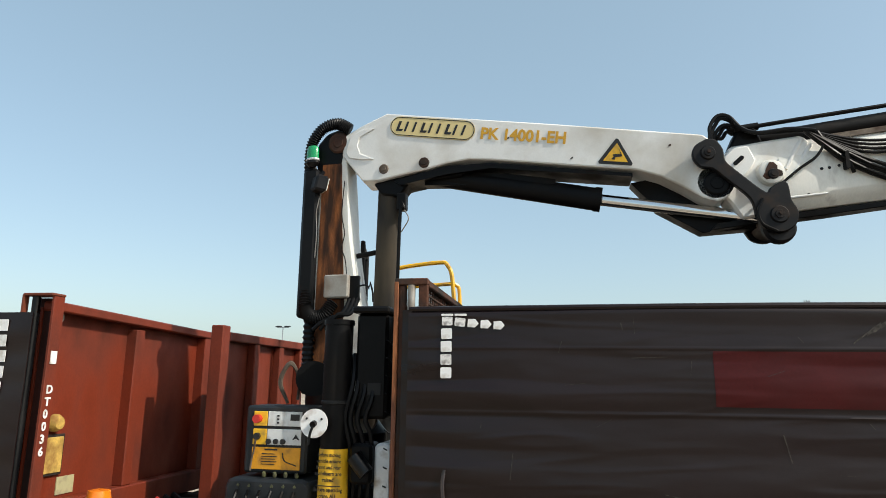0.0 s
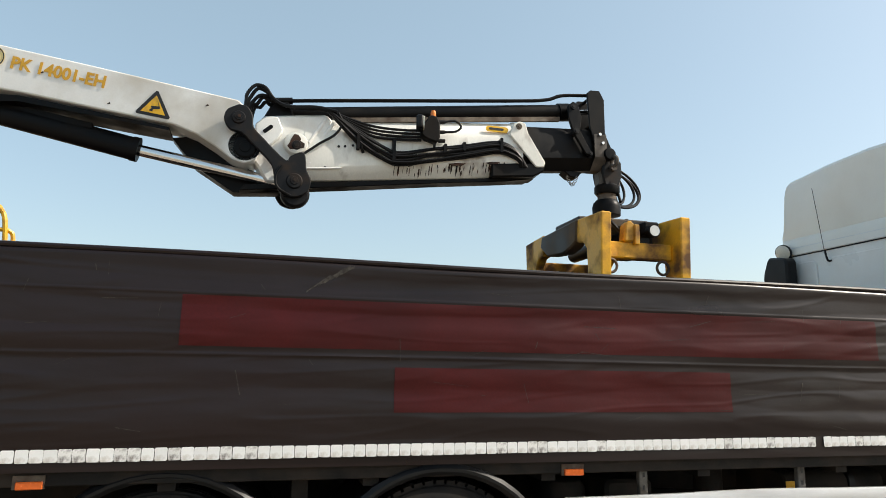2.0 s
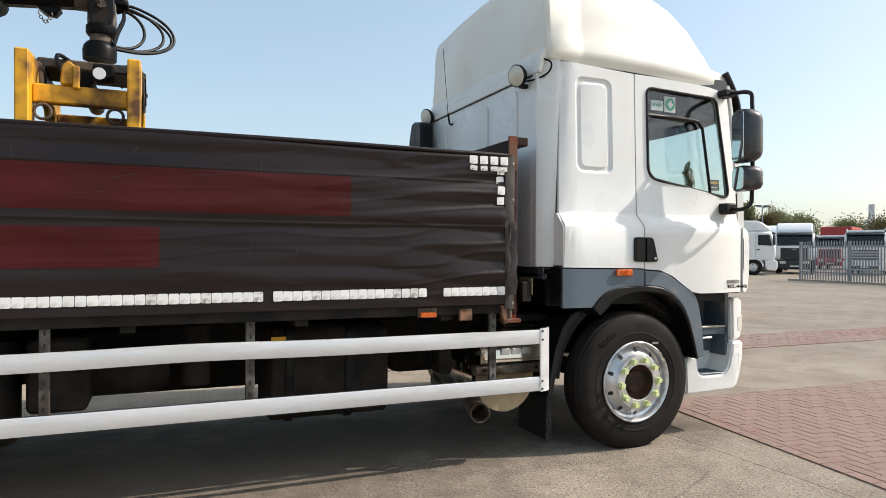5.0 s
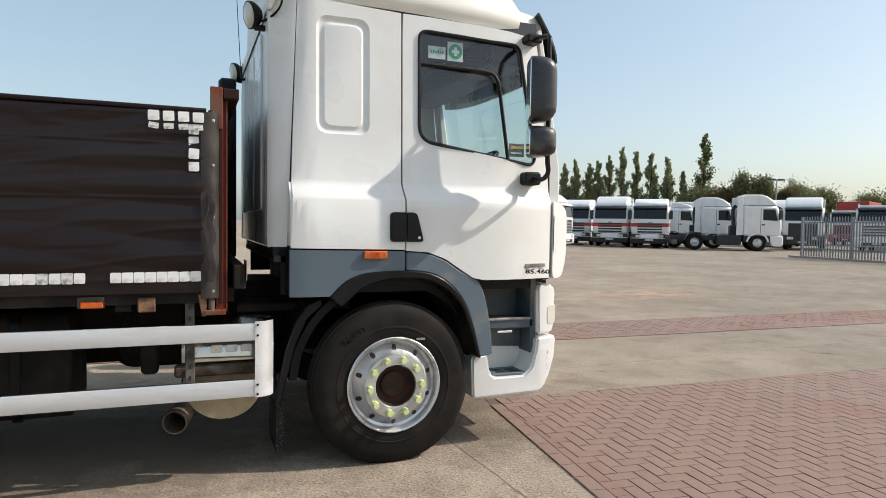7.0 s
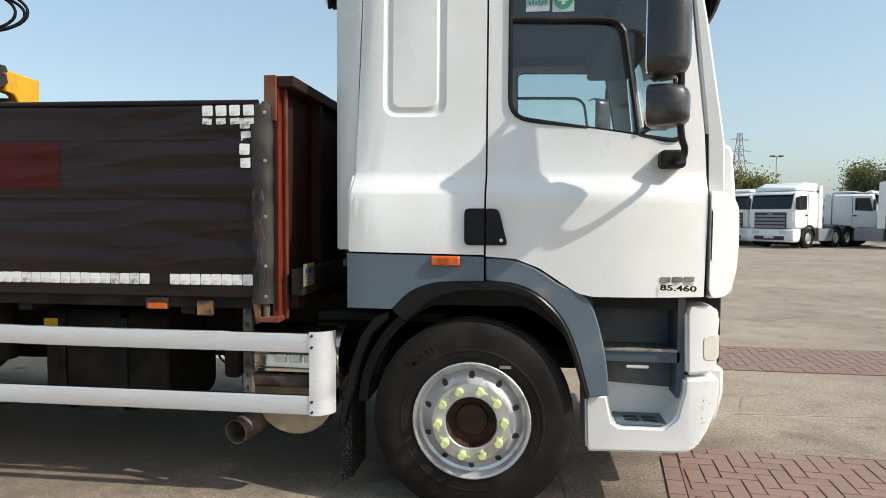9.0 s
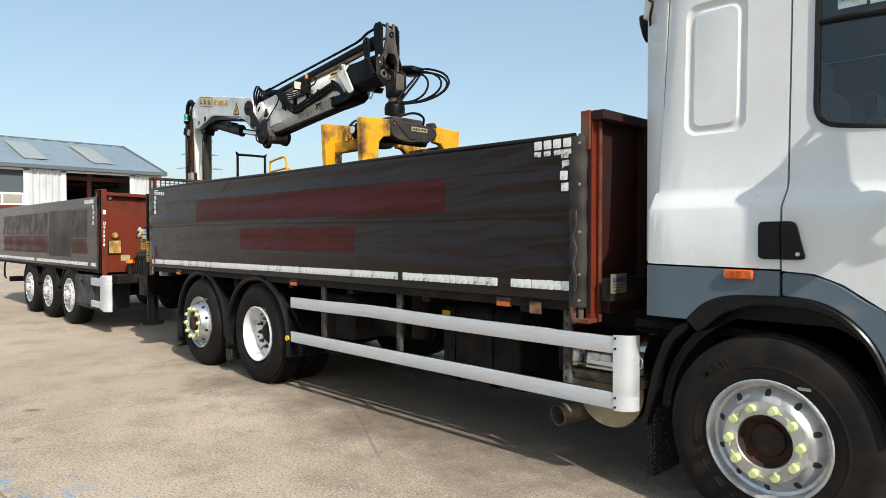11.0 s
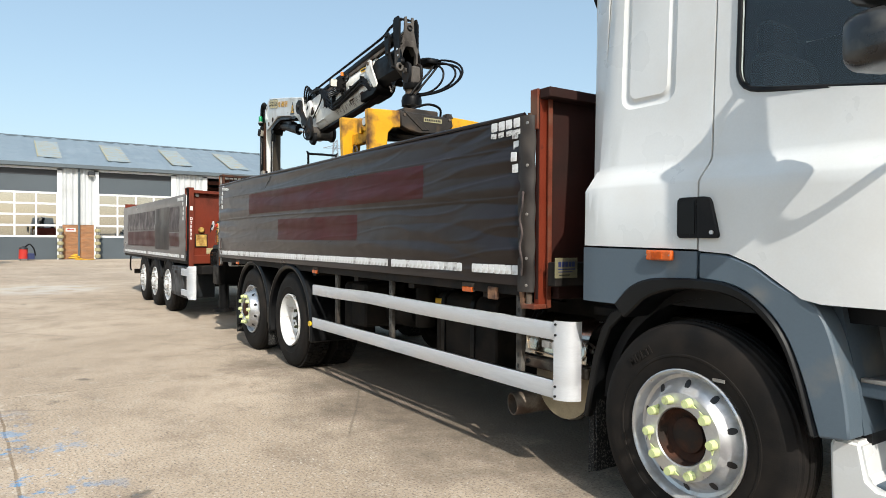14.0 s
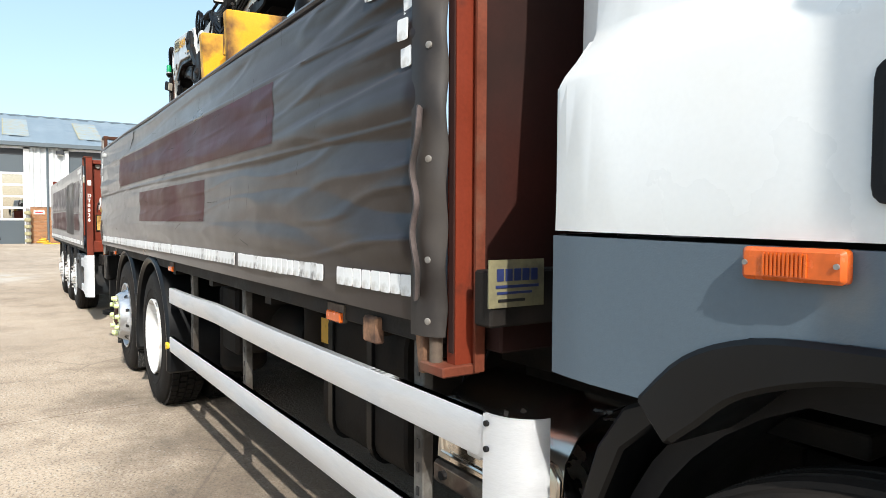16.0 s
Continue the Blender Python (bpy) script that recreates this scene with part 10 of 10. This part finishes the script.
# ---- block paving set into the concrete ----
PAVER = material("red_block_paver", (0.225, 0.125, 0.098), 0.85, var=0.1, scale=6, dirt=(0.25, 0.19, 0.155), dirt_amount=0.45, dirt_scale=0.9, bump=0.002, bump_scale=90, piece=0.1, dirt_sharp=0.2)
JOINT = material("dusty_paver_joint", (0.12, 0.085, 0.068), 0.95, var=0.3, scale=20, dirt=(0.2, 0.155, 0.125), dirt_amount=0.4, dirt_scale=4)


def blocks_in(inside, x0, x1, y0, y1, turn):
    """Herringbone blocks, 200 by 100, whose middle lies inside the strip."""
    c, s = math.cos(radians(turn)), math.sin(radians(turn))
    cx, cy = (x0 + x1) / 2, (y0 + y1) / 2
    r = int(max(x1 - x0, y1 - y0) / 0.1) + 4
    out = []
    for i in range(-r, r):
        for j in range(-r, r):
            k = (i - j) % 4
            if k == 0:
                u, v, flat = i * 0.102 + 0.102, j * 0.102 + 0.051, True
            elif k == 2:
                u, v, flat = i * 0.102 + 0.051, j * 0.102, False
            else:
                continue
            x, y = cx + u * c - v * s, cy + u * s + v * c
            if inside(x, y):
                out.append((x, y, flat))
    return out


def clipped(poly, fence_line):
    """The part of an outline that lies within a convex outline that runs clockwise."""
    for i, (ax, ay) in enumerate(fence_line):
        bx, by = fence_line[(i + 1) % len(fence_line)]
        side = [(bx - ax) * (p[1] - ay) - (by - ay) * (p[0] - ax) for p in poly]
        out = []
        for k, p in enumerate(poly):
            q, d, e = poly[(k + 1) % len(poly)], side[k], side[(k + 1) % len(poly)]
            if d <= 0:
                out.append(p)
            if (d <= 0) != (e <= 0):
                f = d / (d - e)
                out.append((p[0] + (q[0] - p[0]) * f, p[1] + (q[1] - p[1]) * f))
        poly = out
        if len(poly) < 3:
            return []
    return poly


def paving(name, inside, outline, x0, x1, y0, y1, turn, near, edge_run=0, within=None):
    bed = part(name, prism(outline, 0.002, 0.004, "z"), JOINT, None, "red block paving band set in the concrete")
    tagged(bed, category="paving", kind="structure")
    me = bpy.data.meshes.new("paver")
    b = box(-0.0998, 0.0998, -0.0494, 0.0494, -0.02, 0.0)
    for v in b.verts:
        if v.co.z > -0.01:
            v.co.x *= 0.985
            v.co.y *= 0.97
    b.to_mesh(me)
    b.free()
    me.materials.append(PAVER)
    all_b = blocks_in(inside, x0, x1, y0, y1, turn)
    rng = random.Random(3)
    all_b.sort(key=lambda p: (p[0] - near[0]) ** 2 + (p[1] - near[1]) ** 2)
    def corners(x, y, flat, w=1.0):
        a, wide = radians(turn + (0 if flat else 90)), 0.0494 if flat else 0.046
        return [(x + u * w * math.cos(a) - v * w * math.sin(a), y + u * w * math.sin(a) + v * w * math.cos(a)) for u, v in ((-0.0998, -wide), (0.0998, -wide), (0.0998, wide), (-0.0998, wide))]

    within = within or outline
    whole, cut = [], []
    for q in all_b:
        c = clipped(corners(*q), within)
        if len(c) == 4 and max(abs(a - b) for p, r in zip(c, corners(*q)) for a, b in zip(p, r)) < 1e-6:
            whole.append(q)
        elif c:
            cut.append(c)
    all_b = whole
    for x, y, flat in all_b[:300]:
        ob = new("paver", me)
        ob.parent = bed
        ob.scale = (1.0, 1.0 if flat else 0.93, 1.0)
        ob.location = (x, y, 0.0105 + rng.uniform(-0.0015, 0.0015))
        ob.rotation_euler = (rng.uniform(-0.006, 0.006), rng.uniform(-0.006, 0.006), radians(turn + (0 if flat else 90)) + rng.uniform(-0.01, 0.01))
    for k in range(edge_run):
        y = 1.45 + 0.203 * k
        ob = new("paver", me)
        ob.parent = bed
        ob.location = (8.15 + 0.12 * (y - 2.0), y, 0.0105)
        ob.rotation_euler = (0, 0, radians(83.2))
    verts, faces = [], []
    for x, y, flat in all_b[300:]:
        a = radians(turn + (0 if flat else 90))
        c, s = math.cos(a), math.sin(a)
        z = 0.0105 + rng.uniform(-0.0015, 0.0015)
        n = len(verts)
        wide = 0.0494 if flat else 0.046
        for w, zz in ((1, -0.008), (0.985, z)):
            for u, v in ((-0.0998, -wide), (0.0998, -wide), (0.0998, wide), (-0.0998, wide)):
                u, v = u * w, v * w
                verts.append((x + u * c - v * s, y + u * s + v * c, zz))
        faces += [(n + 4, n + 5, n + 6, n + 7)] + [(n + q, n + (q + 1) % 4, n + 4 + (q + 1) % 4, n + 4 + q) for q in range(4)]
    for c in cut:
        n, z, m = len(verts), 0.0105 + rng.uniform(-0.0015, 0.0015), len(c)
        verts += [(p[0], p[1], -0.008) for p in c] + [(p[0], p[1], z) for p in c]
        faces += [tuple(range(n + m, n + 2 * m))] + [(n + q, n + (q + 1) % m, n + m + (q + 1) % m, n + m + q) for q in range(m)]
    me2 = bpy.data.meshes.new("pavers")
    me2.from_pydata(verts, [], faces)
    me2.materials.append(PAVER_REST)
    ob = new("paver_rest", me2)
    ob.parent = bed
    tagged(ob, kind="stuff")


def per_island(mat, amount):
    """The joined blocks vary one by one."""
    m = mat.copy()
    n, ln = m.node_tree.nodes, m.node_tree.links.new
    info = [x for x in n if x.type == "OBJECT_INFO"][0]
    g = n.new("ShaderNodeNewGeometry")
    for link in list(info.outputs["Random"].links):
        ln(g.outputs["Random Per Island"], link.to_socket)
    return m


PAVER_REST = per_island(PAVER, 0.2)
paving("paving_band", lambda x, y: y < 4.3 - 0.04 * (x - 8.35) and x > 8.05 + 0.12 * (y - 2.0) and y > 1.2 - 0.03 * (x - 8), [(8.06, 1.35), (8.38, 4.18), (17.5, 3.82), (17.5, 1.05)], 8.0, 17.5, 1.0, 4.3, -4, (9.2, 3.2), 13, [(8.13, 1.37), (8.463, 4.155), (17.5, 3.80), (17.5, 1.07)])
paving("paving_band_far", lambda x, y: 6.4 - 0.03 * (x - 10) < y < 8.05 - 0.03 * (x - 10) and x > 2.9, [(3.0, 6.80), (3.0, 8.08), (26, 7.39), (26, 6.12)], 3.0, 26.0, 6.0, 8.2, -4, (10.5, 7.0))
